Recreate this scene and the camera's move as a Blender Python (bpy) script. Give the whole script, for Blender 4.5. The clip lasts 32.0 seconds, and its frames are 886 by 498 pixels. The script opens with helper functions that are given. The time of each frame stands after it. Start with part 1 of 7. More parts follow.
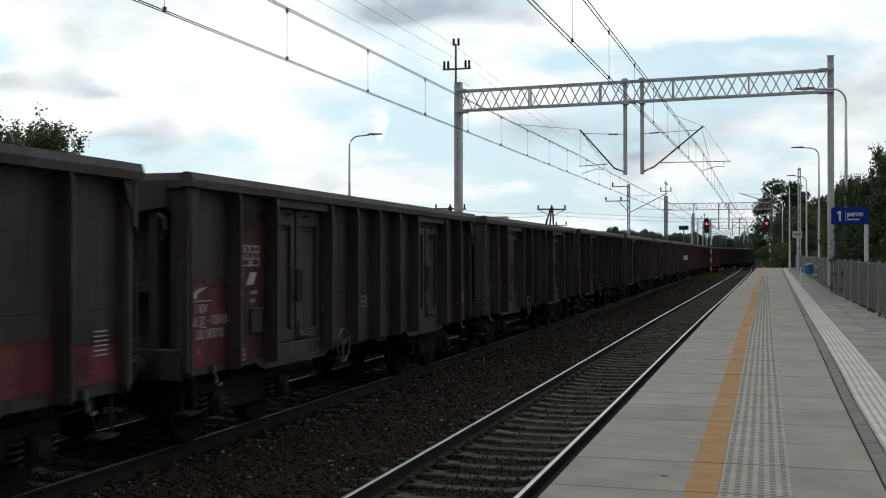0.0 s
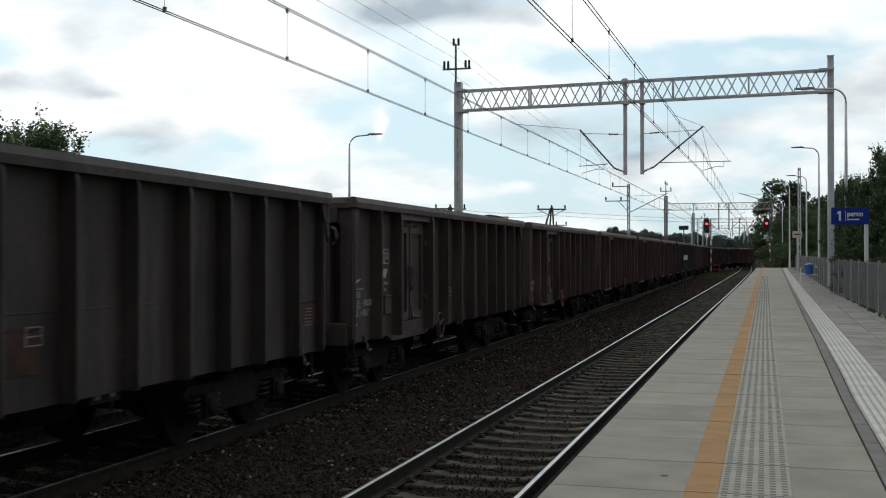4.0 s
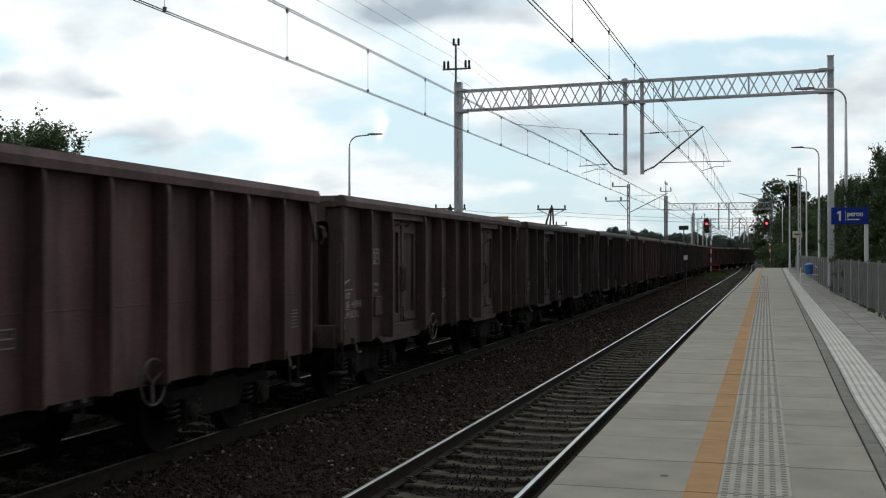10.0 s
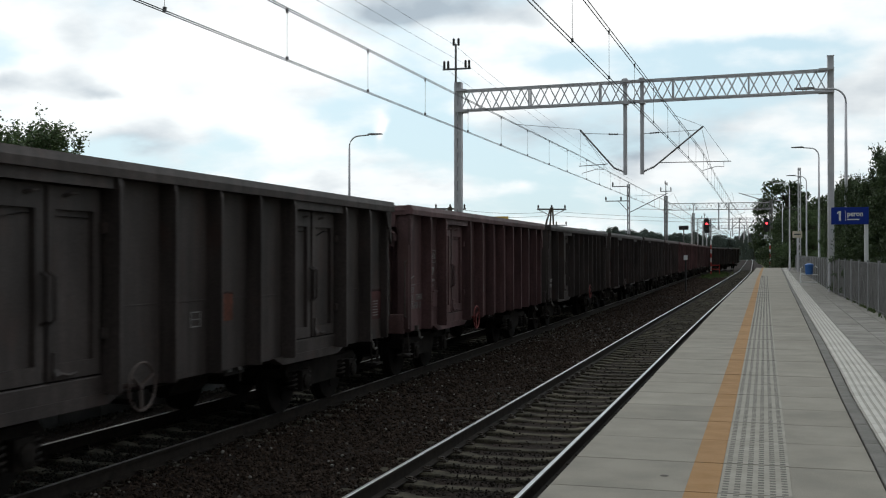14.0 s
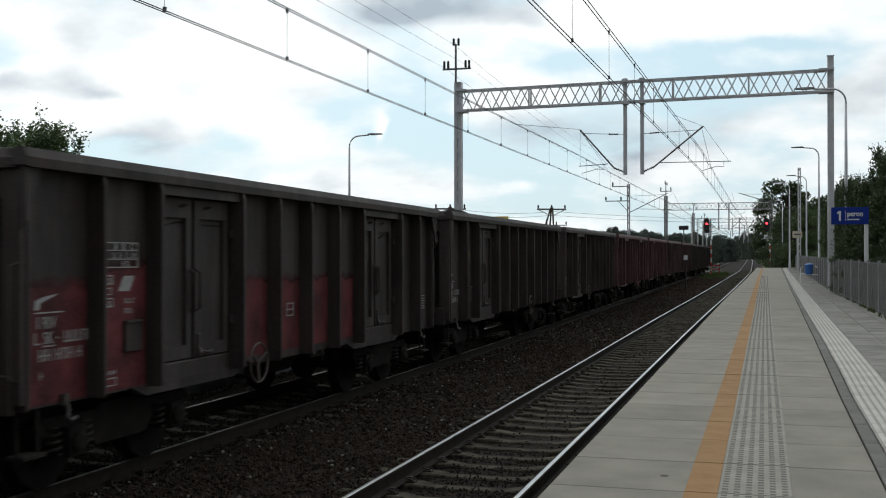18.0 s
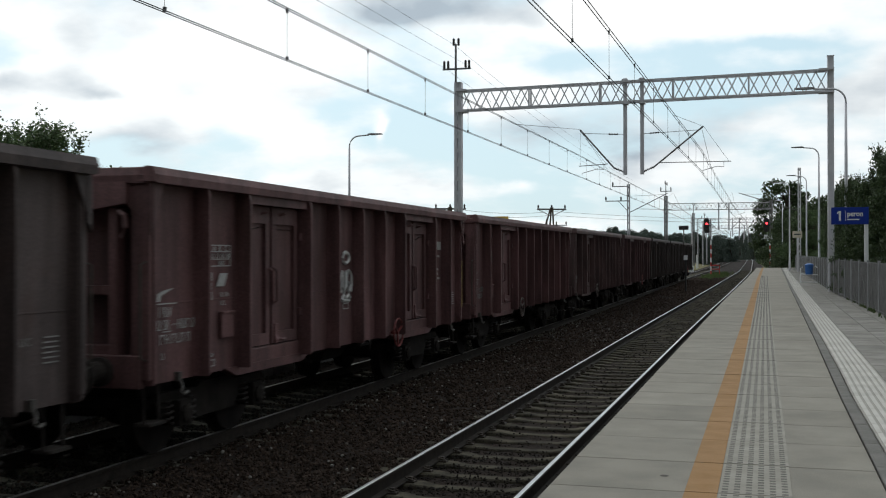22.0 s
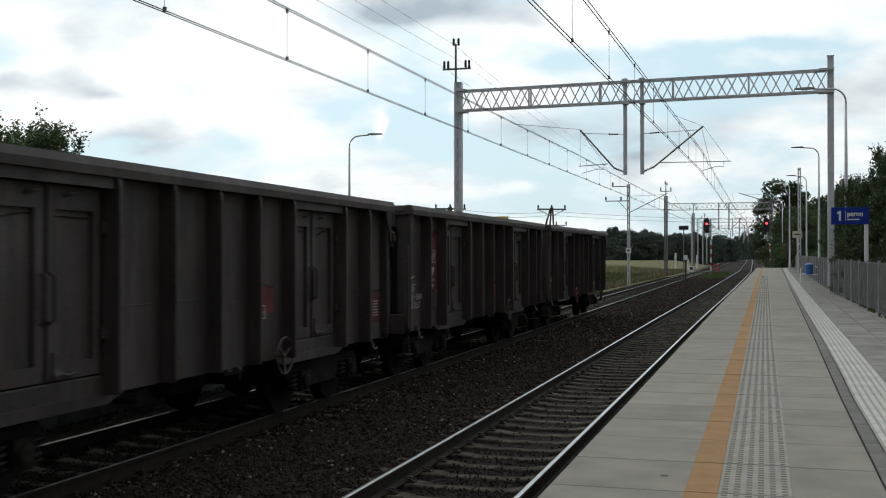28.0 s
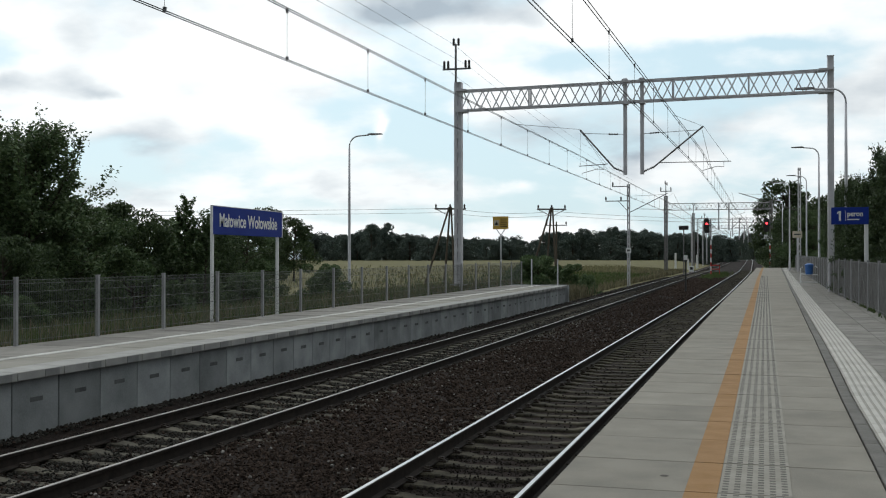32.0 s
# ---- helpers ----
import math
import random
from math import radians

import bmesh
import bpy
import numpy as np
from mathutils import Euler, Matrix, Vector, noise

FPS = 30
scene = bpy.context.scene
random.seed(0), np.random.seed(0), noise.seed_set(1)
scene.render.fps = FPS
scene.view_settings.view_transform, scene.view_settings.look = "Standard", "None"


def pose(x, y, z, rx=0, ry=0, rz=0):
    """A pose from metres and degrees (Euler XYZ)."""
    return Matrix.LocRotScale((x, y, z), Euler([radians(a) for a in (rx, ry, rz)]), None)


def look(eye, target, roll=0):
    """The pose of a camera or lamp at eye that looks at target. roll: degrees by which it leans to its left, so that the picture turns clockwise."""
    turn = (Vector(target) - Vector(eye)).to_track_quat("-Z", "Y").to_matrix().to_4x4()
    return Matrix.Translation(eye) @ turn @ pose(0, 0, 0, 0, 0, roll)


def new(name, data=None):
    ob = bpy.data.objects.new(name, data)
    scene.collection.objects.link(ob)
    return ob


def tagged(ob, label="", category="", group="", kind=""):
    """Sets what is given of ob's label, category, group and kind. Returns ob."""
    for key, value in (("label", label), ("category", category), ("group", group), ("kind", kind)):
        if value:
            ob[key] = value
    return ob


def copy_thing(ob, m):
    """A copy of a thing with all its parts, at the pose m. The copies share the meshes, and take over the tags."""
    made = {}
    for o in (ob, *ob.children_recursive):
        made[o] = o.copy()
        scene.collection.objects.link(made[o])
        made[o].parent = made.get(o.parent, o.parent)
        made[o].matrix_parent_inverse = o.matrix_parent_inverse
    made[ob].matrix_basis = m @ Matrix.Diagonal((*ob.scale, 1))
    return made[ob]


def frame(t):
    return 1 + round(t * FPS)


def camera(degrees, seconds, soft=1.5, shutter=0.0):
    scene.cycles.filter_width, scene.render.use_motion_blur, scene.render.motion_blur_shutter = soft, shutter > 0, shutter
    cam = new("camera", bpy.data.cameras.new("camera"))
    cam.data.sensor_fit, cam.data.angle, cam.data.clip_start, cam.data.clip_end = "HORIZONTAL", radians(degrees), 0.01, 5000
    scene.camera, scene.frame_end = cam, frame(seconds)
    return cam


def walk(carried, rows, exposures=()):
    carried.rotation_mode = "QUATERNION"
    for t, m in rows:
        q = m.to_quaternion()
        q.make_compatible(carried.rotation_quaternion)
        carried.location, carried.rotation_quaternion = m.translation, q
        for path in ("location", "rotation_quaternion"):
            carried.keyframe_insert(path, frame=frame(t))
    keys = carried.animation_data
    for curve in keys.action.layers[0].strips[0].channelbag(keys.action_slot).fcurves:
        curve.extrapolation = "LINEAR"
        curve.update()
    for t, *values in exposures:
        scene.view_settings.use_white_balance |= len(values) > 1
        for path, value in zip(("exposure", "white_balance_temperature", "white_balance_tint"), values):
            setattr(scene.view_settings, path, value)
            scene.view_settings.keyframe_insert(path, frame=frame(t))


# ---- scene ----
SECONDS = 32.0
cam = camera(44.22, SECONDS, soft=1.1, shutter=0.25)
EYE = (0.0, 0.0, 2.17)
YAW, PITCH = math.atan(566 / 1930), math.atan(19 / 1930)
AIM = (EYE[0] - math.sin(YAW) * math.cos(PITCH), EYE[1] + math.cos(YAW) * math.cos(PITCH), EYE[2] + math.sin(PITCH))
walk(cam, [(0.0, look(EYE, AIM)), (SECONDS, look(EYE, AIM))])

# ---- sky, sun, exposure ----
CLOUD_OFFSET = (0.0, 0.0, 0.0)
SUN_AZ, SUN_EL = radians(-34), radians(44)      # azimuth from +y towards +x


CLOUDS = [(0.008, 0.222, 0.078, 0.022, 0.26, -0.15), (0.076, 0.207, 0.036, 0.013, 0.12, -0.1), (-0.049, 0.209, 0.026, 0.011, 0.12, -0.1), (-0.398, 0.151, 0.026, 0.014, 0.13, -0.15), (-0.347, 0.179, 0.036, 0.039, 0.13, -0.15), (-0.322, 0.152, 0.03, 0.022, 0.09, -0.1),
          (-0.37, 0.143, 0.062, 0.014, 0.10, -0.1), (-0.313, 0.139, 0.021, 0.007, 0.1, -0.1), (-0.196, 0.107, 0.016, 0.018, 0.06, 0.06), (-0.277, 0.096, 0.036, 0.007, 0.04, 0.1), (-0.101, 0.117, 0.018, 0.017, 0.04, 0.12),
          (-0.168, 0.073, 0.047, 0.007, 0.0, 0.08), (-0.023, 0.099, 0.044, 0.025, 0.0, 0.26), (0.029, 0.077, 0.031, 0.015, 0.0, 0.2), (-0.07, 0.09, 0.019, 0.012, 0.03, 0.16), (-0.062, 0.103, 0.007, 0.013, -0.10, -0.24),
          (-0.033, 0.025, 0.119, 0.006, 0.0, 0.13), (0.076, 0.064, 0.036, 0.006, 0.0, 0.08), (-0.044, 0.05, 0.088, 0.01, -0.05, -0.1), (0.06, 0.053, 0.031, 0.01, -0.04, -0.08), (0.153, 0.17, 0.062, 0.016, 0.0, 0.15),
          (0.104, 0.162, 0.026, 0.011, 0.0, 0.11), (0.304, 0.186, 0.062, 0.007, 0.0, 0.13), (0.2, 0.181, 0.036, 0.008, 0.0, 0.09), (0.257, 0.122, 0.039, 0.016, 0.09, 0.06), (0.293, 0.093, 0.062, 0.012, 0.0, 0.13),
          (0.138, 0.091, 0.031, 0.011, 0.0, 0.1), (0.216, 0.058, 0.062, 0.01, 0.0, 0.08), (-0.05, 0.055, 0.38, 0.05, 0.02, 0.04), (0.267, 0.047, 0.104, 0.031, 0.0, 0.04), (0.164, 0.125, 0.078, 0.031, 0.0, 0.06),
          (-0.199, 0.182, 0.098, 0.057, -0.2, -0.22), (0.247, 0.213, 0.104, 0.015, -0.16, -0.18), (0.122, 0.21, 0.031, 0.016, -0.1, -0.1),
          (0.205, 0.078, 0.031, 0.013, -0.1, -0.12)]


def make_world():
    w = bpy.data.worlds.new("sky")
    scene.world = w
    w.use_nodes = True
    nt = w.node_tree
    nt.nodes.clear()
    N, L = nt.nodes.new, nt.links.new
    out, bg = N("ShaderNodeOutputWorld"), N("ShaderNodeBackground")
    sky = N("ShaderNodeTexSky")
    sky.sky_type = "NISHITA"
    sky.sun_disc = False
    sky.sun_elevation, sky.sun_rotation = SUN_EL, SUN_AZ
    sky.air_density, sky.dust_density = 1.0, 1.5
    co = N("ShaderNodeTexCoord")
    sep = N("ShaderNodeSeparateXYZ")
    L(co.outputs["Generated"], sep.inputs[0])
    # cloud layer: directions laid on a flat deck
    zc = N("ShaderNodeMath"); zc.operation = "MAXIMUM"; zc.inputs[1].default_value = 0.0
    L(sep.outputs[2], zc.inputs[0])
    za = N("ShaderNodeMath"); za.operation = "ADD"; za.inputs[1].default_value = 0.30
    L(zc.outputs[0], za.inputs[0])
    dx = N("ShaderNodeMath"); dx.operation = "DIVIDE"
    dy = N("ShaderNodeMath"); dy.operation = "DIVIDE"
    L(sep.outputs[0], dx.inputs[0]); L(za.outputs[0], dx.inputs[1])
    L(sep.outputs[1], dy.inputs[0]); L(za.outputs[0], dy.inputs[1])
    deck = N("ShaderNodeCombineXYZ")
    L(dx.outputs[0], deck.inputs[0]); L(dy.outputs[0], deck.inputs[1])
    n1 = N("ShaderNodeTexNoise")
    n1.inputs["Scale"].default_value, n1.inputs["Detail"].default_value = 2.6, 8.0
    n1.inputs["Roughness"].default_value = 0.52
    off = N("ShaderNodeVectorMath"); off.operation = "ADD"; off.inputs[1].default_value = CLOUD_OFFSET
    L(deck.outputs[0], off.inputs[0]); L(off.outputs[0], n1.inputs["Vector"])
    cover = N("ShaderNodeMapRange")
    cover.interpolation_type = "SMOOTHSTEP"
    cover.inputs["From Min"].default_value, cover.inputs["From Max"].default_value = 0.34, 0.57
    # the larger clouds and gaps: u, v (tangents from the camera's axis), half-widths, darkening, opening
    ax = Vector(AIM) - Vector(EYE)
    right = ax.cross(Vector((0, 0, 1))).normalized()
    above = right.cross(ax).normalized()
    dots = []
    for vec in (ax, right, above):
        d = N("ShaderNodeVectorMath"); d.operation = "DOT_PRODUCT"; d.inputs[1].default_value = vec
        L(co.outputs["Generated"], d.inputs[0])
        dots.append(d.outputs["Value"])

    def calc(op, a, b):
        m = N("ShaderNodeMath"); m.operation = op
        for sock, val in zip(m.inputs, (a, b)):
            if isinstance(val, float):
                sock.default_value = val
            else:
                L(val, sock)
        return m.outputs[0]
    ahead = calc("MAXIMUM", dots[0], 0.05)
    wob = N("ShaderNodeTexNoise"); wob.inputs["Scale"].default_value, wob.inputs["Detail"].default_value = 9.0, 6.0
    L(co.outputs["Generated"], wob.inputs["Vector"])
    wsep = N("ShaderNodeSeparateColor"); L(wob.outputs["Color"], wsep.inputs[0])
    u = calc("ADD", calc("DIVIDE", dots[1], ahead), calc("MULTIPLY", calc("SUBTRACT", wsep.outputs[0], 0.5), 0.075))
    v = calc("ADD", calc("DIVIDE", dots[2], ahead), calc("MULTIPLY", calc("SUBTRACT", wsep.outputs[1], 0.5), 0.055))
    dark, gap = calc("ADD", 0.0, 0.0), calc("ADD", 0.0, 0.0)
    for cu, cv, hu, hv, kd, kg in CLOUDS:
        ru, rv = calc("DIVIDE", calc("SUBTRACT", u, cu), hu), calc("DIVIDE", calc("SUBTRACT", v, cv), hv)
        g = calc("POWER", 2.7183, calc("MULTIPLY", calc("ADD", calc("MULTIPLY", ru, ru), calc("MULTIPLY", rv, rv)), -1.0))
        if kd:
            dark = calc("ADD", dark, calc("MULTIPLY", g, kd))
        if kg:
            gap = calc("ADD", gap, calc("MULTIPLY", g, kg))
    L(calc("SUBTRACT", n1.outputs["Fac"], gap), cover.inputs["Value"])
    n2 = N("ShaderNodeTexNoise")
    n2.inputs["Scale"].default_value, n2.inputs["Detail"].default_value = 1.9, 7.0
    off2 = N("ShaderNodeVectorMath"); off2.operation = "ADD"; off2.inputs[1].default_value = (7.3, 2.1, 0.4)
    L(off.outputs[0], off2.inputs[0]); L(off2.outputs[0], n2.inputs["Vector"])
    shade = N("ShaderNodeValToRGB")
    shade.color_ramp.elements[0].position, shade.color_ramp.elements[0].color = 0.30, (5.0, 5.9, 6.7, 1)
    shade.color_ramp.elements[1].position, shade.color_ramp.elements[1].color = 0.60, (12.4, 12.6, 12.6, 1)
    half = shade.color_ramp.elements.new(0.48)
    half.color = (11.05, 11.55, 11.7, 1)
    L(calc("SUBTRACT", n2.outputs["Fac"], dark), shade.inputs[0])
    # clouds glow towards the veiled sun and are greyer away from it
    to_sun = N("ShaderNodeVectorMath"); to_sun.operation = "DOT_PRODUCT"
    nrm = N("ShaderNodeVectorMath"); nrm.operation = "NORMALIZE"
    L(co.outputs["Generated"], nrm.inputs[0]); L(nrm.outputs[0], to_sun.inputs[0])
    to_sun.inputs[1].default_value = (math.sin(SUN_AZ) * math.cos(SUN_EL), math.cos(SUN_AZ) * math.cos(SUN_EL), math.sin(SUN_EL))
    veil = N("ShaderNodeMapRange")
    veil.interpolation_type = "SMOOTHSTEP"
    veil.inputs["From Min"].default_value, veil.inputs["From Max"].default_value = -0.65, 1.0
    veil.inputs["To Min"].default_value, veil.inputs["To Max"].default_value = 0.19, 1.085
    L(to_sun.outputs["Value"], veil.inputs["Value"])
    thin = N("ShaderNodeMix"); thin.data_type = "RGBA"; thin.blend_type = "MIX"
    thin.inputs["Factor"].default_value = 0.8
    L(sky.outputs[0], thin.inputs["A"]); thin.inputs["B"].default_value = (7.7, 10.2, 11.3, 1)
    mix = N("ShaderNodeMix"); mix.data_type = "RGBA"
    L(cover.outputs[0], mix.inputs["Factor"]); L(thin.outputs["Result"], mix.inputs["A"]); L(shade.outputs[0], mix.inputs["B"])
    lit = N("ShaderNodeVectorMath"); lit.operation = "SCALE"
    L(mix.outputs["Result"], lit.inputs[0]); L(veil.outputs[0], lit.inputs["Scale"])
    L(lit.outputs[0], bg.inputs["Color"])
    bg.inputs["Strength"].default_value = 0.085
    L(bg.outputs[0], out.inputs["Surface"])


make_world()
sun = new("sun", bpy.data.lights.new("sun", "SUN"))
sun.data.energy, sun.data.angle, sun.data.color = 0.5, radians(18), (1.0, 0.95, 0.88)
sun.matrix_world = look((math.sin(SUN_AZ) * math.cos(SUN_EL), math.cos(SUN_AZ) * math.cos(SUN_EL), math.sin(SUN_EL)), (0, 0, 0))
scene.view_settings.exposure = 0.0


# ---- materials ----
def surface(name, a, b, rough=0.8, scale=6.0, fine=60.0, bump=0.15, metal=0.0, vary=0.0, tint=False, spec=0.5, dist=0.01, stretch=(1, 1, 1), lo=0.5, hi=0.95):
    """Two colours mixed by coarse and fine noise, with relief. vary: lightness that changes from piece to piece. tint: multiply by the object's colour."""
    m = bpy.data.materials.new(name)
    m.use_nodes = True
    nt = m.node_tree
    N, L = nt.nodes.new, nt.links.new
    p = nt.nodes["Principled BSDF"]
    co = N("ShaderNodeTexCoord")
    info = N("ShaderNodeObjectInfo")
    mp = N("ShaderNodeMapping")
    mp.inputs["Scale"].default_value = stretch
    shift = N("ShaderNodeVectorMath"); shift.operation = "ADD"
    sc = N("ShaderNodeMath"); sc.operation = "MULTIPLY"; sc.inputs[1].default_value = 37.0
    L(info.outputs["Random"], sc.inputs[0])
    L(co.outputs["Object"], mp.inputs[0]); L(mp.outputs[0], shift.inputs[0]); L(sc.outputs[0], shift.inputs[1])
    n1, n2 = N("ShaderNodeTexNoise"), N("ShaderNodeTexNoise")
    n1.inputs["Scale"].default_value, n1.inputs["Detail"].default_value = scale, 5.0
    n2.inputs["Scale"].default_value, n2.inputs["Detail"].default_value = fine, 3.0
    L(shift.outputs[0], n1.inputs["Vector"]); L(shift.outputs[0], n2.inputs["Vector"])
    add = N("ShaderNodeMath"); add.operation = "MULTIPLY_ADD"; add.inputs[1].default_value = 0.45
    L(n2.outputs["Fac"], add.inputs[0]); L(n1.outputs["Fac"], add.inputs[2])
    rng = N("ShaderNodeMapRange")
    rng.inputs["From Min"].default_value, rng.inputs["From Max"].default_value = lo, hi
    L(add.outputs[0], rng.inputs["Value"])
    mix = N("ShaderNodeMix"); mix.data_type = "RGBA"
    mix.inputs["A"].default_value, mix.inputs["B"].default_value = (*a, 1), (*b, 1)
    L(rng.outputs[0], mix.inputs["Factor"])
    col = mix.outputs["Result"]
    if tint:
        mul = N("ShaderNodeMix"); mul.data_type = "RGBA"; mul.blend_type = "MULTIPLY"; mul.inputs["Factor"].default_value = 1.0
        L(col, mul.inputs["A"]); L(info.outputs["Color"], mul.inputs["B"])
        col = mul.outputs["Result"]
    if vary:
        hsv = N("ShaderNodeHueSaturation")
        vr = N("ShaderNodeMapRange")
        vr.inputs["To Min"].default_value, vr.inputs["To Max"].default_value = 1 - vary, 1 + vary
        L(info.outputs["Random"], vr.inputs["Value"]); L(vr.outputs[0], hsv.inputs["Value"]); L(col, hsv.inputs["Color"])
        col = hsv.outputs["Color"]
    L(col, p.inputs["Base Color"])
    p.inputs["Roughness"].default_value, p.inputs["Metallic"].default_value = rough, metal
    p.inputs["Specular IOR Level"].default_value = spec
    if bump:
        bp = N("ShaderNodeBump")
        bp.inputs["Strength"].default_value, bp.inputs["Distance"].default_value = bump, dist
        L(add.outputs[0], bp.inputs["Height"]); L(bp.outputs[0], p.inputs["Normal"])
    return m


def island_surface(name, a, b, rough=0.9, trans=0.0, spec=0.3):
    """Loose pieces (stones, leaves, blades): colour from piece to piece."""
    m = bpy.data.materials.new(name)
    m.use_nodes = True
    nt = m.node_tree
    N, L = nt.nodes.new, nt.links.new
    p = nt.nodes["Principled BSDF"]
    geo = N("ShaderNodeNewGeometry")
    ramp = N("ShaderNodeMix"); ramp.data_type = "RGBA"
    ramp.inputs["A"].default_value, ramp.inputs["B"].default_value = (*a, 1), (*b, 1)
    L(geo.outputs["Random Per Island"], ramp.inputs["Factor"])
    L(ramp.outputs["Result"], p.inputs["Base Color"])
    p.inputs["Roughness"].default_value = rough
    p.inputs["Specular IOR Level"].default_value = spec
    if trans:
        tr, ms, out = N("ShaderNodeBsdfTranslucent"), N("ShaderNodeMixShader"), nt.nodes["Material Output"]
        L(ramp.outputs["Result"], tr.inputs["Color"])
        ms.inputs[0].default_value = trans
        L(p.outputs[0], ms.inputs[1]); L(tr.outputs[0], ms.inputs[2]); L(ms.outputs[0], out.inputs["Surface"])
    return m


def glow(name, colour, strength):
    m = bpy.data.materials.new(name)
    m.use_nodes = True
    p = m.node_tree.nodes["Principled BSDF"]
    p.inputs["Base Color"].default_value = (*colour, 1)
    p.inputs["Emission Color"].default_value = (*colour, 1)
    p.inputs["Emission Strength"].default_value = strength
    return m


M_CONC = surface("platform_concrete", (0.216, 0.201, 0.173), (0.284, 0.263, 0.224), 0.85, 2.4, 120, 0.9, vary=0.07, spec=0.12)
M_CONC_WALL = surface("wall_concrete", (0.200, 0.212, 0.214), (0.345, 0.357, 0.359), 0.85, 1.8, 50, 0.15, vary=0.2, spec=0.12)
M_SLEEPER = surface("sleeper_concrete", (0.044, 0.040, 0.032), (0.120, 0.110, 0.086), 0.9, 5, 60, 0.3, vary=0.18, spec=0.12)
M_ORANGE = surface("orange_paint", (0.265, 0.150, 0.064), (0.340, 0.202, 0.100), 0.8, 5, 120, 0.6, vary=0.05, spec=0.12)
M_WHITE_TILE = surface("white_tile", (0.43, 0.41, 0.378), (0.55, 0.53, 0.492), 0.8, 4, 90, 0.15, vary=0.05, spec=0.12)
M_TILE_BED = surface("tile_groove", (0.29, 0.275, 0.25), (0.39, 0.373, 0.34), 0.85, 4, 90, 0.15, vary=0.05, spec=0.12)
M_PAVER = surface("paver", (0.185, 0.175, 0.16), (0.275, 0.262, 0.238), 0.9, 3, 80, 0.2, vary=0.12, spec=0.12)
M_JOINT = surface("joint_sand", (0.06, 0.055, 0.05), (0.11, 0.10, 0.09), 0.95, 8, 80, 0.3, spec=0.12)
# bed kept darker than its stones: the shadow in their gaps is in its colour
M_BALLAST = surface("ballast_bed", (0.010, 0.007, 0.006), (0.026, 0.018, 0.014), 0.95, 9, 70, 0.8, dist=0.03, spec=0.12)
M_STONE = island_surface("ballast_stone", (0.016, 0.0110, 0.0085), (0.068, 0.049, 0.039), 0.95, spec=0.08)
M_STONE_GREY = island_surface("grey_ballast_stone", (0.020, 0.0185, 0.016), (0.070, 0.066, 0.058), 0.95, spec=0.08)
M_STONE_OILY = island_surface("oily_ballast_stone", (0.008, 0.007, 0.006), (0.030, 0.025, 0.021), 0.85, spec=0.1)
M_PALE = island_surface("pale_stone", (0.09, 0.08, 0.07), (0.30, 0.28, 0.26), 0.9, spec=0.1)
M_RAIL = surface("rail_side", (0.014, 0.011, 0.0095), (0.034, 0.026, 0.021), 0.85, 8, 60, 0.25, spec=0.2)
M_RAILTOP = surface("rail_head", (0.55, 0.55, 0.56), (0.68, 0.68, 0.69), 0.28, 6, 80, 0.03, metal=1.0)
M_RAILTOP2 = surface("worn_rail_head", (0.16, 0.14, 0.13), (0.34, 0.33, 0.32), 0.42, 6, 80, 0.05, metal=0.8)
M_CLIP = surface("rail_clip", (0.03, 0.024, 0.02), (0.06, 0.045, 0.035), 0.7, 8, 60, 0.2, metal=0.4)
M_GALV = surface("galvanised_steel", (0.50, 0.49, 0.52), (0.64, 0.63, 0.66), 0.5, 3, 40, 0.08, metal=0.15, vary=0.05)
M_OLDSTEEL = surface("weathered_steel", (0.13, 0.125, 0.13), (0.22, 0.21, 0.21), 0.65, 3, 40, 0.1, metal=0.3)
M_WIRE = surface("wire", (0.05, 0.05, 0.055), (0.09, 0.09, 0.095), 0.5, 5, 20, 0, metal=0.6)
M_CERAMIC = surface("insulator_glaze", (0.03, 0.025, 0.025), (0.05, 0.04, 0.04), 0.25, 5, 20, 0)
M_FENCE = surface("fence_wire", (0.10, 0.105, 0.10), (0.17, 0.175, 0.17), 0.6, 4, 30, 0.05, metal=0.3)
M_FENCEPOST = surface("fence_post_zinc", (0.27, 0.27, 0.275), (0.38, 0.38, 0.385), 0.55, 3, 40, 0.08, metal=0.1, vary=0.06, spec=0.3)
M_FENCE2 = surface("fence_bars", (0.125, 0.121, 0.118), (0.195, 0.190, 0.186), 0.65, 4, 30, 0.05, metal=0.1, spec=0.2)
M_BLUE = surface("sign_blue", (0.010, 0.030, 0.230), (0.014, 0.040, 0.270), 0.55, 2, 40, 0.02, spec=0.15)
M_WHITE = surface("white_paint", (0.72, 0.72, 0.72), (0.8, 0.8, 0.8), 0.5, 3, 40, 0.02)
M_BLACK = surface("black_paint", (0.012, 0.012, 0.013), (0.022, 0.022, 0.022), 0.55, 4, 40, 0.05)
M_YELLOW = surface("yellow_paint", (0.58, 0.35, 0.05), (0.68, 0.43, 0.09), 0.5, 4, 40, 0.05)
M_CREAM = surface("cream_enamel", (0.50, 0.44, 0.34), (0.60, 0.54, 0.43), 0.6, 3, 40, 0.03)
M_RED = surface("red_paint", (0.42, 0.03, 0.025), (0.50, 0.045, 0.035), 0.5, 4, 40, 0.05)
M_BIN = surface("bin_blue", (0.02, 0.10, 0.33), (0.03, 0.13, 0.38), 0.45, 4, 40, 0.03)
M_BARK = surface("bark", (0.04, 0.033, 0.025), (0.09, 0.075, 0.06), 0.95, 8, 40, 0.6, spec=0.12)
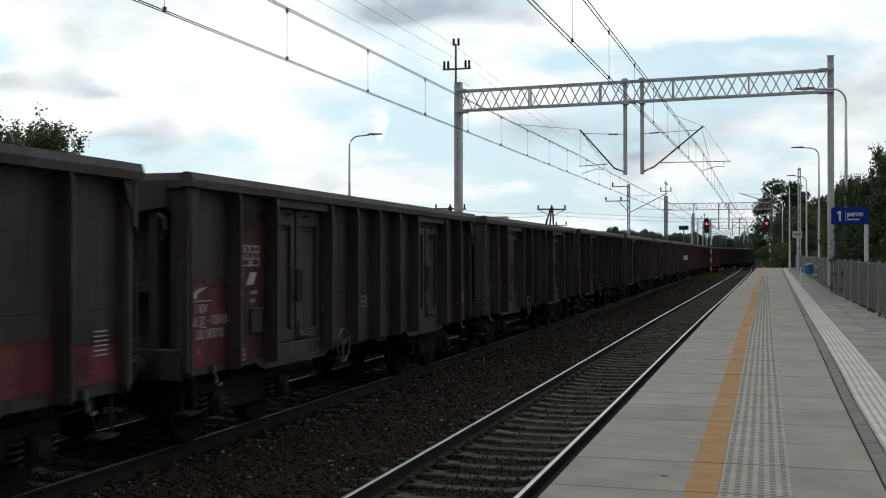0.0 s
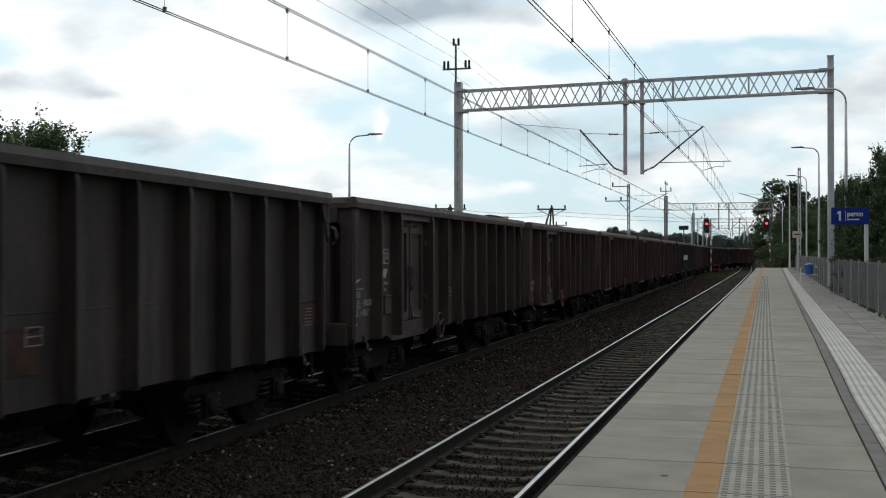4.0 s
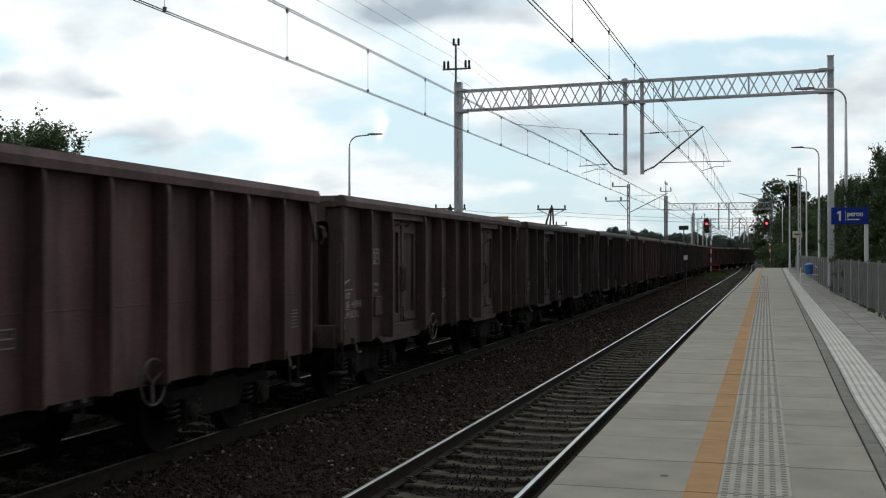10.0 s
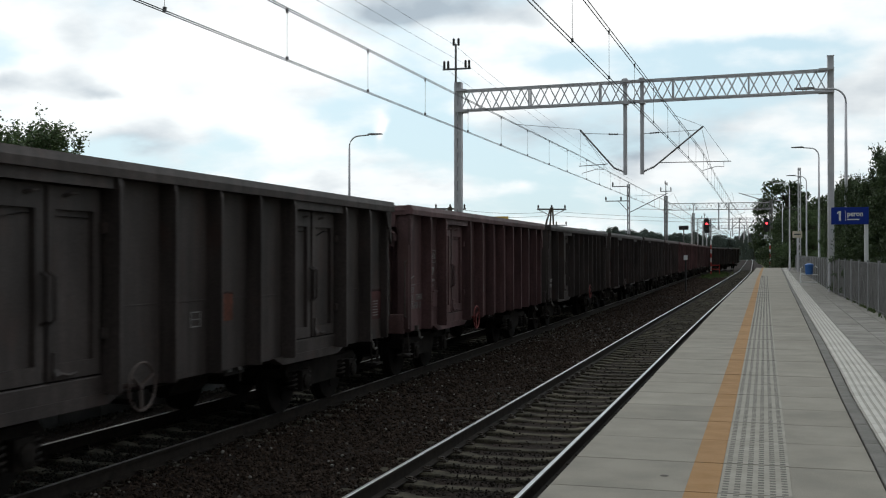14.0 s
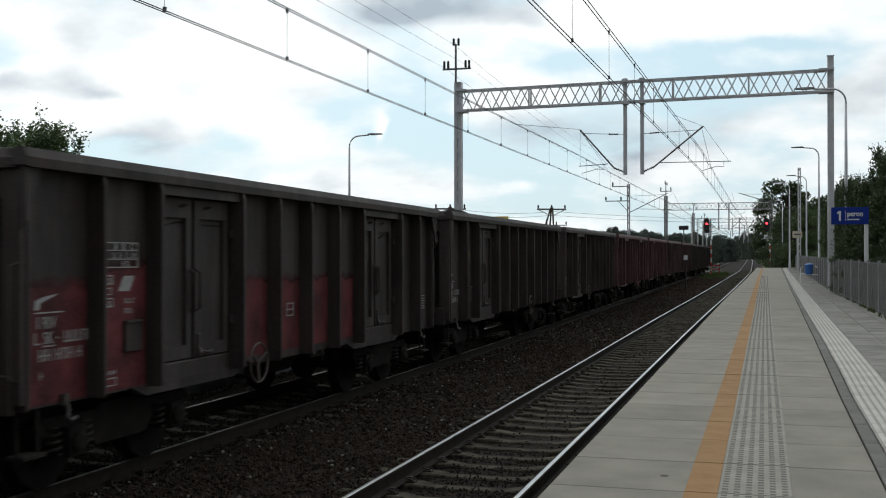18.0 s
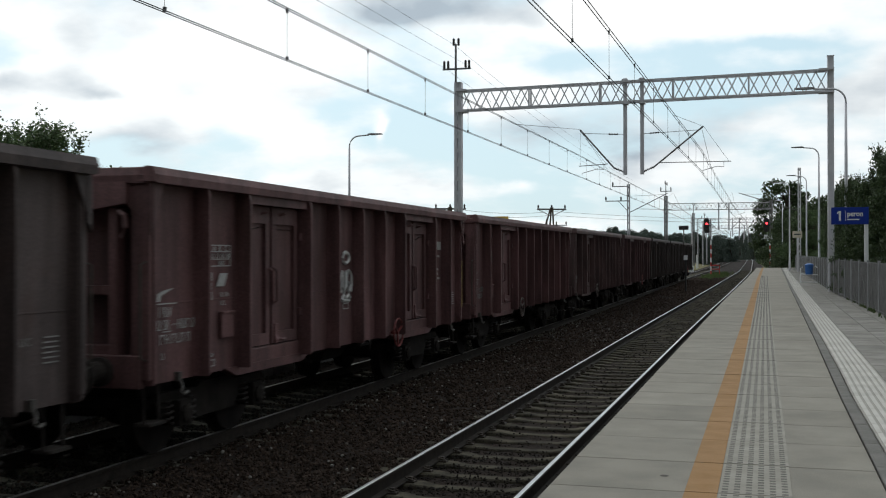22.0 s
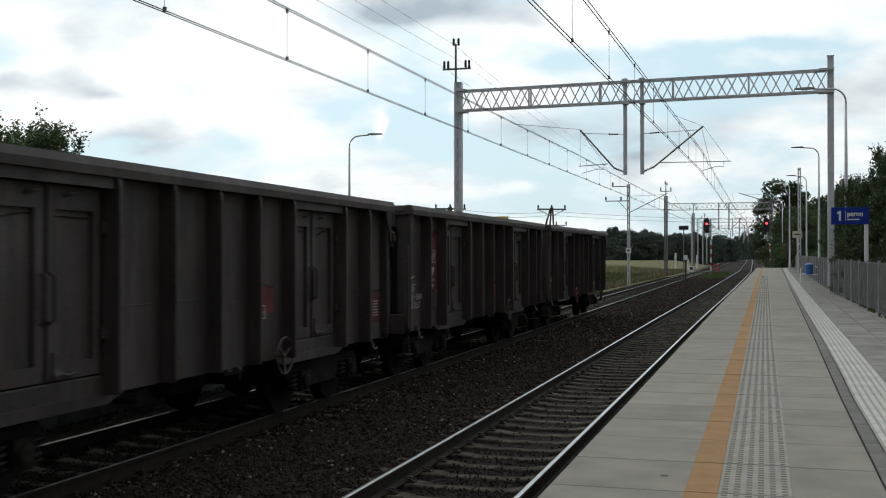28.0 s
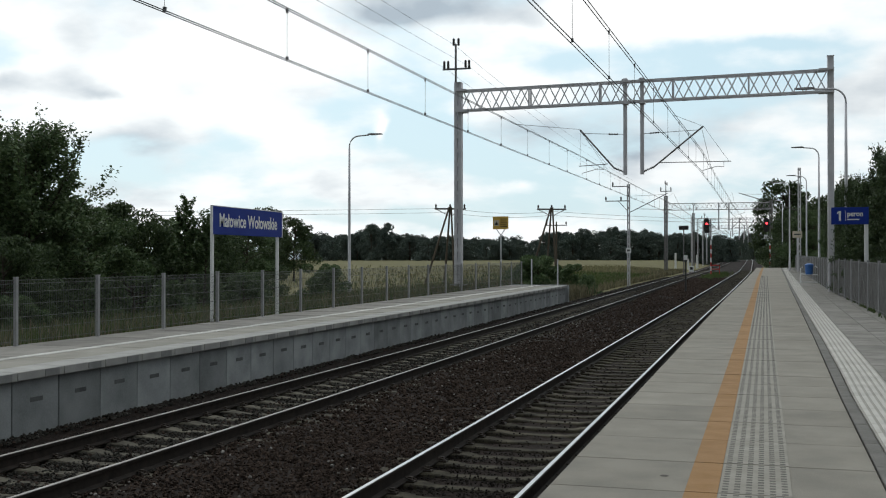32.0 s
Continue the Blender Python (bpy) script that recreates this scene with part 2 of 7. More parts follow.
M_WOOD = surface("pole_wood", (0.08, 0.065, 0.05), (0.15, 0.125, 0.10), 0.9, 6, 40, 0.3, stretch=(6, 6, 0.6), spec=0.12)
M_LEAF = island_surface("leaves", (0.048, 0.084, 0.036), (0.135, 0.190, 0.080), 0.6, 0.2)
M_LEAF2 = island_surface("leaves_dark", (0.030, 0.052, 0.022), (0.085, 0.12, 0.048), 0.6, 0.2)
# paler and bluer than the near leaves: distance haze is mixed into this colour
M_FARLEAF_HAZED = island_surface("hazed_far_leaves", (0.066, 0.092, 0.084), (0.128, 0.156, 0.130), 0.85, 0.1)
M_MEADOW = island_surface("meadow_blades", (0.135, 0.138, 0.070), (0.270, 0.240, 0.132), 0.9, 0.25)
M_DRY = island_surface("dry_grass", (0.095, 0.090, 0.054), (0.215, 0.192, 0.118), 0.9, 0.25)
M_GREEN = island_surface("green_grass", (0.04, 0.075, 0.02), (0.10, 0.13, 0.045), 0.9, 0.25)
def wagon_paint(name):
    """Old wagon paint in the object's colour, with coal dust in streaks, rust blotches and dents."""
    m = bpy.data.materials.new(name)
    m.use_nodes = True
    nt = m.node_tree
    N, L = nt.nodes.new, nt.links.new
    p = nt.nodes["Principled BSDF"]
    co, info = N("ShaderNodeTexCoord"), N("ShaderNodeObjectInfo")
    sc, shift = N("ShaderNodeMath"), N("ShaderNodeVectorMath")
    sc.operation, shift.operation = "MULTIPLY", "ADD"
    sc.inputs[1].default_value = 41.0
    L(info.outputs["Random"], sc.inputs[0]); L(co.outputs["Object"], shift.inputs[0]); L(sc.outputs[0], shift.inputs[1])

    def cloud(scale, detail, stretch, lo, hi, a, b):
        mp, n, r = N("ShaderNodeMapping"), N("ShaderNodeTexNoise"), N("ShaderNodeMapRange")
        mp.inputs["Scale"].default_value = stretch
        n.inputs["Scale"].default_value, n.inputs["Detail"].default_value = scale, detail
        for key, val in (("From Min", lo), ("From Max", hi), ("To Min", a), ("To Max", b)):
            r.inputs[key].default_value = val
        L(shift.outputs[0], mp.inputs[0]); L(mp.outputs[0], n.inputs["Vector"]); L(n.outputs["Fac"], r.inputs["Value"])
        return n.outputs["Fac"], r.outputs[0]
    _, tone = cloud(1.1, 5, (1, 1, 0.6), 0.35, 0.68, 0.72, 1.28)
    _, streak = cloud(7.0, 4, (1, 1, 0.10), 0.36, 0.62, 0.74, 1.1)
    _, blot = cloud(2.3, 6, (1, 1, 0.8), 0.56, 0.70, 0.0, 0.34)
    grain, speck = cloud(38.0, 3, (1, 1, 1), 0.35, 0.70, 0.80, 1.18)
    dents, _ = cloud(1.6, 2, (1, 1, 1), 0.0, 1.0, 0.0, 1.0)
    col = info.outputs["Color"]
    for f in (tone, streak, speck):
        v = N("ShaderNodeVectorMath"); v.operation = "SCALE"
        L(col, v.inputs[0]); L(f, v.inputs["Scale"])
        col = v.outputs[0]
    mix = N("ShaderNodeMix"); mix.data_type = "RGBA"
    mix.inputs["B"].default_value = (0.085, 0.043, 0.033, 1)
    L(blot, mix.inputs["Factor"]); L(col, mix.inputs["A"]); L(mix.outputs["Result"], p.inputs["Base Color"])
    p.inputs["Roughness"].default_value, p.inputs["Specular IOR Level"].default_value = 0.62, 0.32
    b1, b2 = N("ShaderNodeBump"), N("ShaderNodeBump")
    b1.inputs["Strength"].default_value, b1.inputs["Distance"].default_value = 0.5, 0.05
    b2.inputs["Strength"].default_value, b2.inputs["Distance"].default_value = 0.3, 0.008
    L(dents, b1.inputs["Height"]); L(grain, b2.inputs["Height"]); L(b1.outputs[0], b2.inputs["Normal"]); L(b2.outputs[0], p.inputs["Normal"])
    return m


M_RUST = wagon_paint("wagon_paint")
M_PATCH = surface("faded_paint", (0.25, 0.27, 0.27), (1.1, 1.0, 1.0), 0.7, 2.6, 34, 0.3, tint=True, spec=0.3)


def fade_out(m):
    """The paint thins out unevenly towards its upper edge."""
    nt = m.node_tree
    N, L = nt.nodes.new, nt.links.new
    co, sep, noi, ad, rg, tr, ms = (N("ShaderNode" + n) for n in ("TexCoord", "SeparateXYZ", "TexNoise", "Math", "MapRange", "BsdfTransparent", "MixShader"))
    noi.inputs["Scale"].default_value, noi.inputs["Detail"].default_value = 4.0, 5.0
    L(co.outputs["Object"], noi.inputs["Vector"]); L(co.outputs["Generated"], sep.inputs[0])
    ad.operation = "MULTIPLY_ADD"; ad.inputs[1].default_value = 0.22
    L(noi.outputs["Fac"], ad.inputs[0]); L(sep.outputs[2], ad.inputs[2])
    rg.inputs["From Min"].default_value, rg.inputs["From Max"].default_value = 0.98, 1.10
    L(ad.outputs[0], rg.inputs["Value"]); L(rg.outputs[0], ms.inputs[0])
    L(nt.nodes["Principled BSDF"].outputs[0], ms.inputs[1]); L(tr.outputs[0], ms.inputs[2])
    L(ms.outputs[0], nt.nodes["Material Output"].inputs["Surface"])


fade_out(M_PATCH)
M_UNDER = surface("underframe", (0.011, 0.009, 0.008), (0.027, 0.022, 0.019), 0.9, 5, 50, 0.3, spec=0.15)
M_WHEEL = surface("wheel_steel", (0.010, 0.008, 0.0075), (0.022, 0.018, 0.016), 0.85, 5, 50, 0.1, spec=0.15)
M_COAL = surface("coal", (0.004, 0.004, 0.0045), (0.014, 0.0135, 0.013), 0.85, 9, 50, 1.0, dist=0.05, spec=0.12)
M_CHALK_FRESH = surface("fresh_stencil_white", (0.26, 0.25, 0.245), (0.46, 0.45, 0.44), 0.8, 9, 70, 0.05, lo=0.35, hi=0.8)
M_CHALK = surface("stencil_white", (0.15, 0.14, 0.135), (0.33, 0.315, 0.305), 0.8, 9, 70, 0.05)
M_CHALK_Y = surface("stencil_yellow", (0.17, 0.145, 0.06), (0.25, 0.215, 0.09), 0.8, 9, 70, 0.05)
M_REDLAMP = glow("red_signal_light", (1.0, 0.04, 0.05), 5.0)


# ---- mesh helpers ----
def box(bm, x0, x1, y0, y1, z0, z1):
    v = [bm.verts.new((x, y, z)) for z in (z0, z1) for y in (y0, y1) for x in (x0, x1)]
    for q in ((0, 2, 3, 1), (4, 5, 7, 6), (0, 1, 5, 4), (2, 6, 7, 3), (0, 4, 6, 2), (1, 3, 7, 5)):
        bm.faces.new([v[i] for i in q])


def bar(bm, p, q, w, h=None, sides=4):
    """A straight bar from p to q; w, h: its width and depth."""
    p, q = Vector(p), Vector(q)
    h = w if h is None else h
    d = (q - p).normalized()
    u = d.cross(Vector((0, 0, 1)))
    if u.length < 1e-3:
        u = Vector((1, 0, 0))
    u.normalize()
    n = u.cross(d)
    rings = []
    for c in (p, q):
        if sides == 4:
            rings.append([bm.verts.new(c + u * a * w / 2 + n * b * h / 2) for a, b in ((-1, -1), (1, -1), (1, 1), (-1, 1))])
        else:
            rings.append([bm.verts.new(c + u * math.cos(k * math.tau / sides) * w / 2 + n * math.sin(k * math.tau / sides) * h / 2) for k in range(sides)])
    k = len(rings[0])
    for i in range(k):
        bm.faces.new((rings[0][i], rings[0][(i + 1) % k], rings[1][(i + 1) % k], rings[1][i]))
    bm.faces.new(rings[0][::-1])
    bm.faces.new(rings[1])


def tube(bm, pts, r, sides=8, taper=None):
    """A round tube through the points."""
    pts = [Vector(p) for p in pts]
    prev = None
    for i, p in enumerate(pts):
        d = (pts[min(i + 1, len(pts) - 1)] - pts[max(i - 1, 0)]).normalized()
        u = d.cross(Vector((0.03, 0.05, 1)) if abs(d.z) < 0.95 else Vector((1, 0.02, 0))).normalized()
        n = u.cross(d)
        rr = r if taper is None else r + (taper - r) * i / (len(pts) - 1)
        ring = [bm.verts.new(p + (u * math.cos(k * math.tau / sides) + n * math.sin(k * math.tau / sides)) * rr) for k in range(sides)]
        if prev:
            for k in range(sides):
                bm.faces.new((prev[k], prev[(k + 1) % sides], ring[(k + 1) % sides], ring[k]))
        else:
            bm.faces.new(ring[::-1])
        prev = ring
    bm.faces.new(prev)


def lathe(bm, prof, sides=16, m=Matrix()):
    """A turned form about z from (radius, z) pairs."""
    prev = None
    for r, z in prof:
        ring = [bm.verts.new(m @ Vector((r * math.cos(k * math.tau / sides), r * math.sin(k * math.tau / sides), z))) for k in range(sides)]
        if prev:
            for k in range(sides):
                bm.faces.new((prev[k], prev[(k + 1) % sides], ring[(k + 1) % sides], ring[k]))
        else:
            bm.faces.new(ring[::-1])
        prev = ring
    bm.faces.new(prev)


def sweep(bm, prof, stations):
    """Sweep a closed profile of (across, up) along stations (x, y, z, heading)."""
    prev = None
    for x, y, z, hd in stations:
        c, s = math.cos(hd), math.sin(hd)
        ring = [bm.verts.new((x + a * c, y + a * s, z + b)) for a, b in prof]
        if prev:
            k = len(ring)
            for i in range(k):
                bm.faces.new((prev[i], prev[(i + 1) % k], ring[(i + 1) % k], ring[i]))
        else:
            bm.faces.new(ring[::-1])
        prev = ring
    bm.faces.new(prev)


def mesh_of(bm, name, material, smooth=False, bevel=0.0):
    if bevel:
        bmesh.ops.bevel(bm, geom=bm.edges[:], offset=bevel, segments=1, affect="EDGES", profile=0.5)
    bmesh.ops.recalc_face_normals(bm, faces=bm.faces[:])
    me = bpy.data.meshes.new(name)
    bm.to_mesh(me)
    bm.free()
    me.materials.append(material)
    if smooth:
        me.shade_smooth()
    return me


def part(name, bm, material, parent, label="", smooth=False, bevel=0.0):
    ob = new(name, bm if isinstance(bm, bpy.types.Mesh) else mesh_of(bm, name, material, smooth, bevel))
    ob.parent = parent
    return tagged(ob, label)


def thing(name, m, label, category, group="", kind=""):
    ob = new(name)
    ob.empty_display_size = 0.2
    ob.matrix_world = m
    return tagged(ob, label, category, group, kind)


def single(name, bm, material, label, category, group="", kind="", m=Matrix(), smooth=False, bevel=0.0):
    ob = new(name, mesh_of(bm, name, material, smooth, bevel))
    ob.matrix_world = m
    return tagged(ob, label, category, group, kind)


def soup(name, verts, faces, material):
    me = bpy.data.meshes.new(name)
    me.from_pydata(verts.tolist() if isinstance(verts, np.ndarray) else verts, [], faces.tolist() if isinstance(faces, np.ndarray) else faces)
    me.materials.append(material)
    return me


# ---- the lie of the land ----
def ramp(xs, ys):
    return lambda y: float(np.interp(y, xs, ys))


rise_raw = ramp([-60, 15, 25, 90, 150, 200, 294, 500, 900], [0, 0, 0.03, 0.42, 0.68, 1.05, 1.9, 2.6, 2.6])


def rise(y):
    return sum(rise_raw(y + d) for d in (-8, -4, 0, 4, 8)) / 5


near_raw = ramp([-60, 20, 40, 60, 100, 146, 200, 243, 300, 500, 900], [-2.92, -2.92, -2.84, -2.62, -2.35, -2.2, -2.6, -2.85, -3.3, -6, -14])
far_raw = ramp([-60, 60, 90, 145, 200, 300, 500, 900], [-7.35, -7.35, -7.45, -7.55, -7.65, -8.3, -11, -19])
train_raw = ramp([-60, 60, 90, 140, 148, 160, 172.5, 181.5, 190, 199, 208, 217, 243, 294, 500], [-7.35, -7.35, -7.45, -7.55, -7.3, -6.25, -4.84, -3.88, -3.18, -2.78, -2.64, -2.69, -2.84, -3.27, -6])


def smooth_of(raw):
    return lambda y: sum(raw(y + d) for d in (-9, -6, -3, 0, 3, 6, 9)) / 7


near_c, far_c, train_c = smooth_of(near_raw), smooth_of(far_raw), smooth_of(train_raw)


def heading(c, y):
    return -math.atan((c(y + 0.5) - c(y - 0.5)))


def land(x, y):
    """Ground height away from the tracks."""
    z = min(rise(y), 1.25) - 0.45
    if x < -13:
        # the field climbs gently towards the woods
        z += 1.25 * min(1.0, max(0.0, (y - 75) / 190)) * min(1.0, (-13 - x) / 8)
    if x < -10 and y < 64:
        # a bank rises to the far platform's back
        z += 0.85 * math.exp(-((-12 - min(x, -12)) / 9) ** 2) * min(1.0, max(0.0, (64 - y) / 9)) * min(1.0, (-10 - x) / 2)
    return z


# ---- ground, field, ballast ----
def make_ground():
    xs = sorted(set([-3000, -1500, -800, -500, -350, -250, -180, -130, -100, -80, -65] + list(range(-52, -14, 4)) + [-14, -12.1, -11.8] + list(range(-8, 41, 4)) + [52, 65, 85, 110, 150, 220, 350, 600, 1200, 3000]))
    ys = sorted(set([-300, -150, -90, -60] + list(range(-40, 130, 5)) + list(range(130, 320, 15)) + [340, 380, 430, 500, 600, 800, 1100, 1600, 2400, 4500]))
    vs, fs = [], []
    for y in ys:
        for x in xs:
            vs.append((x, y, (land(x, y) if x < -11.9 else min(rise(y), 1.25) - 0.45) + 0.10 * noise.noise(Vector((x * 0.11, y * 0.11, 3))) - 0.05))
    n = len(xs)
    for j in range(len(ys) - 1):
        for i in range(n - 1):
            fs.append((j * n + i, j * n + i + 1, j * n + n + i + 1, j * n + n + i))
    m = surface("meadow_soil", (0.045, 0.056, 0.022), (0.10, 0.094, 0.042), 0.95, 0.35, 9, 0.6, dist=0.08, spec=0.05)
    # beyond the near meadow lies a mown grain field
    nt = m.node_tree
    N, L = nt.nodes.new, nt.links.new
    geo, sep = N("ShaderNodeNewGeometry"), N("ShaderNodeSeparateXYZ")
    L(geo.outputs["Position"], sep.inputs[0])
    edge = N("ShaderNodeMapRange")
    edge.inputs["From Min"].default_value, edge.inputs["From Max"].default_value = 66, 92
    wob = N("ShaderNodeTexNoise"); wob.inputs["Scale"].default_value = 0.03
    L(geo.outputs["Position"], wob.inputs["Vector"])
    ad = N("ShaderNodeMath"); ad.operation = "MULTIPLY_ADD"; ad.inputs[1].default_value = 40.0
    L(wob.outputs["Fac"], ad.inputs[0]); L(sep.outputs[1], ad.inputs[2]); L(ad.outputs[0], edge.inputs["Value"])
    stripe = N("ShaderNodeTexNoise"); stripe.inputs["Scale"].default_value = 0.02; stripe.inputs["Detail"].default_value = 4.0
    mp = N("ShaderNodeMapping"); mp.inputs["Scale"].default_value = (1.0, 6.0, 1.0)
    L(geo.outputs["Position"], mp.inputs[0]); L(mp.outputs[0], stripe.inputs["Vector"])
    straw = N("ShaderNodeMix"); straw.data_type = "RGBA"
    straw.inputs["A"].default_value, straw.inputs["B"].default_value = (0.104, 0.106, 0.055, 1), (0.215, 0.192, 0.110, 1)
    L(stripe.outputs["Fac"], straw.inputs["Factor"])
    p = nt.nodes["Principled BSDF"]
    old = p.inputs["Base Color"].links[0].from_socket
    mx = N("ShaderNodeMix"); mx.data_type = "RGBA"
    L(edge.outputs[0], mx.inputs["Factor"]); L(old, mx.inputs["A"]); L(straw.outputs["Result"], mx.inputs["B"])
    L(mx.outputs["Result"], p.inputs["Base Color"])
    ob = new("ground", soup("ground", vs, fs, m))
    tagged(ob, "flat meadow and mown straw-coloured grain field", "ground", kind="structure")


make_ground()


def make_ballast():
    """The stone bed under both tracks, with sloping shoulders where no platform stands."""
    vs, fs = [], []
    ys = list(np.arange(-24, 60, 0.5)) + list(np.arange(60, 130, 2.0)) + list(np.arange(130, 420, 8.0))
    cols = 47
    for y in ys:
        left, right = far_c(y) - 1.9, near_c(y) + 1.62
        lo = far_c(y) - 3.4 if y > 55.5 else left - 0.02
        ro = right + (1.5 if y > 121 else 0.0)
        xs = [lo] + list(np.linspace(left, right, cols - 2)) + [ro]
        for i, x in enumerate(xs):
            z = rise(y) - 0.228
            if 0 < i < cols - 1:
                dn, df = abs(x - near_c(y)), abs(x - far_c(y))
                if min(dn, df) > 0.86:
                    z += 0.048 if dn > 1.32 and x < near_c(y) else 0.022 if x < near_c(y) else 0.085
                if x < far_c(y) - 1.25 and y < 55.5:
                    z += 0.06 * min(1.0, (far_c(y) - 1.25 - x) / 0.4)
                z += 0.035 * noise.noise(Vector((x * 1.7, y * 1.7, 1))) + 0.02 * noise.noise(Vector((x * 6, y * 6, 8)))
            else:
                z = land(x, y) - 0.15 if (i == 0 and y > 55.5) or (i and y > 121) else z - 0.04
            vs.append((x, y, z))
    for j in range(len(ys) - 1):
        for i in range(cols - 1):
            fs.append((j * cols + i, j * cols + i + 1, j * cols + cols + i + 1, j * cols + cols + i))
    tagged(new("ballast_bed", soup("ballast_bed", vs, fs, M_BALLAST)), "rust-brown crushed stone ballast under the tracks", "ballast", kind="structure")
    # loose stones
    rng = np.random.default_rng(5)
    ico = np.array([(0, 0, 1), (0.9, 0, 0.25), (0.28, 0.85, 0.3), (-0.75, 0.5, 0.2), (-0.7, -0.55, 0.3), (0.3, -0.85, 0.2), (0, 0, -0.7)])
    tri = np.array([(0, 1, 2), (0, 2, 3), (0, 3, 4), (0, 4, 5), (0, 5, 1), (6, 2, 1), (6, 3, 2), (6, 4, 3), (6, 5, 4), (6, 1, 5)])
    table = np.arange(-30, 130, 0.5)
    tn, tf, tr = (np.array([f(y) for y in table]) for f in (near_c, far_c, rise))
    V, F, k = ([], [], []), ([], [], []), [0, 0, 0]
    for y0, y1, count, size in ((-8, 2.5, 16000, 0.032), (2.5, 14, 42000, 0.026), (14, 30, 26000, 0.034), (30, 64, 16000, 0.047), (64, 112, 16000, 0.075)):
        y = rng.uniform(y0, y1, count)
        nc, fc, rz = (np.interp(y, table, t) for t in (tn, tf, tr))
        x = fc - 1.85 + rng.uniform(0, 1, count) * (nc + 1.55 - fc + 1.85)
        near = np.minimum(np.abs(x - nc), np.abs(x - fc))
        keep = np.abs(near - 0.7535) > 0.10
        # few stones lie on top of the sleepers
        d0 = np.where(np.abs(x - nc) < np.abs(x - fc), 1.37, 1.5)
        off = np.abs((y - d0 + 0.3) % 0.6 - 0.3)
        keep &= (near > 1.2) | (off > 0.085) | (rng.uniform(0, 1, count) < np.where(d0 < 1.4, 0.04, 0.35))
        # the bed between the near rails is trodden smooth further on
        keep &= (np.abs(x - nc) > 0.70) | (y < 13) | (rng.uniform(0, 1, count) < 0.22)
        x, y, rz, near, fc = x[keep], y[keep], rz[keep], near[keep], fc[keep]
        n = len(x)
        z = rz - 0.206 + rng.uniform(-0.012, 0.012, n) + np.where(near > 0.86, np.where(x > fc + 5.2, 0.075, 0.038), 0.0) + np.where(x < fc - 1.55, 0.06, 0.0)
        q = rng.normal(size=(n, 4)); q[:, 1:3] *= 0.35
        q /= np.linalg.norm(q, axis=1)[:, None]
        w, a, b, c = q.T
        R = np.stack([np.stack([1 - 2 * (b * b + c * c), 2 * (a * b - c * w), 2 * (a * c + b * w)], -1), np.stack([2 * (a * b + c * w), 1 - 2 * (a * a + c * c), 2 * (b * c - a * w)], -1), np.stack([2 * (a * c - b * w), 2 * (b * c + a * w), 1 - 2 * (a * a + b * b)], -1)], 1)
        sc = size * rng.uniform(0.55, 1.35, n)[:, None] * np.stack([np.ones(n), rng.uniform(0.6, 1, n), rng.uniform(0.5, 0.9, n)], -1)
        P = np.einsum("nij,nkj->nki", R, ico[None] * sc[:, None, :]) + np.stack([x, y, z], -1)[:, None, :]
        grey = (x < fc + 0.75 + 0.25 * rng.normal(size=n)) & (rng.uniform(0, 1, n) < 0.85) & ((near < 0.9) | (x < fc - 1.2))
        oily = np.abs(x - np.interp(y, table, tn)) < 0.70
        P[oily] = (P[oily] - P[oily].mean(axis=1, keepdims=True)) * 0.62 + P[oily].mean(axis=1, keepdims=True) + np.array([0, 0, 0.012])
        for which, Q in ((0, P[~grey & ~oily]), (1, P[grey]), (2, P[oily])):
            V[which].append(Q.reshape(-1, 3))
            F[which].append((tri[None] + 7 * np.arange(len(Q))[:, None, None] + k[which]).reshape(-1, 3))
            k[which] += 7 * len(Q)
    tagged(new("ballast_stones", soup("ballast_stones", np.concatenate(V[0]), np.concatenate(F[0]), M_STONE)), "loose rust-brown crushed stones", "stones", kind="stuff")
    tagged(new("ballast_stones", soup("grey_stones", np.concatenate(V[1]), np.concatenate(F[1]), M_STONE_GREY)), "loose grey crushed stones of the far track", "stones", kind="stuff")
    tagged(new("ballast_stones", soup("dark_stones", np.concatenate(V[2]), np.concatenate(F[2]), M_STONE_OILY)), "dark oily stones between the near rails", "stones", kind="stuff")
    pale = bmesh.new()
    for i in range(420):
        y = rng.uniform(4, 40)
        x = rng.uniform(far_c(y) + 0.9, near_c(y) - 0.9) if i % 3 else rng.uniform(far_c(y) + 0.85, far_c(y) + 1.4)
        r = rng.uniform(0.012, 0.026)
        lathe(pale, [(r * 0.5, -r * 0.5), (r, 0), (r * 0.55, r * 0.6)], 5, pose(x, y, rise(y) - 0.145, rng.uniform(-30, 30), rng.uniform(-30, 30), rng.uniform(0, 360)))
    tagged(new("pale_stones", mesh_of(pale, "pale_stones", M_PALE)), "scattered pale grey stones on the ballast", "stones", kind="stuff")


make_ballast()


# ---- tracks ----
RAIL = [(-0.070, -0.172), (0.070, -0.172), (0.070, -0.160), (0.010, -0.140), (0.008, -0.045), (0.034, -0.035), (0.036, -0.006), (-0.036, -0.006), (-0.034, -0.035), (-0.008, -0.045), (-0.010, -0.140), (-0.070, -0.160)]
HEAD = [(-0.021, -0.008), (0.021, -0.008), (0.021, -0.003), (0.014, 0.001), (-0.014, 0.001), (-0.021, -0.003)]


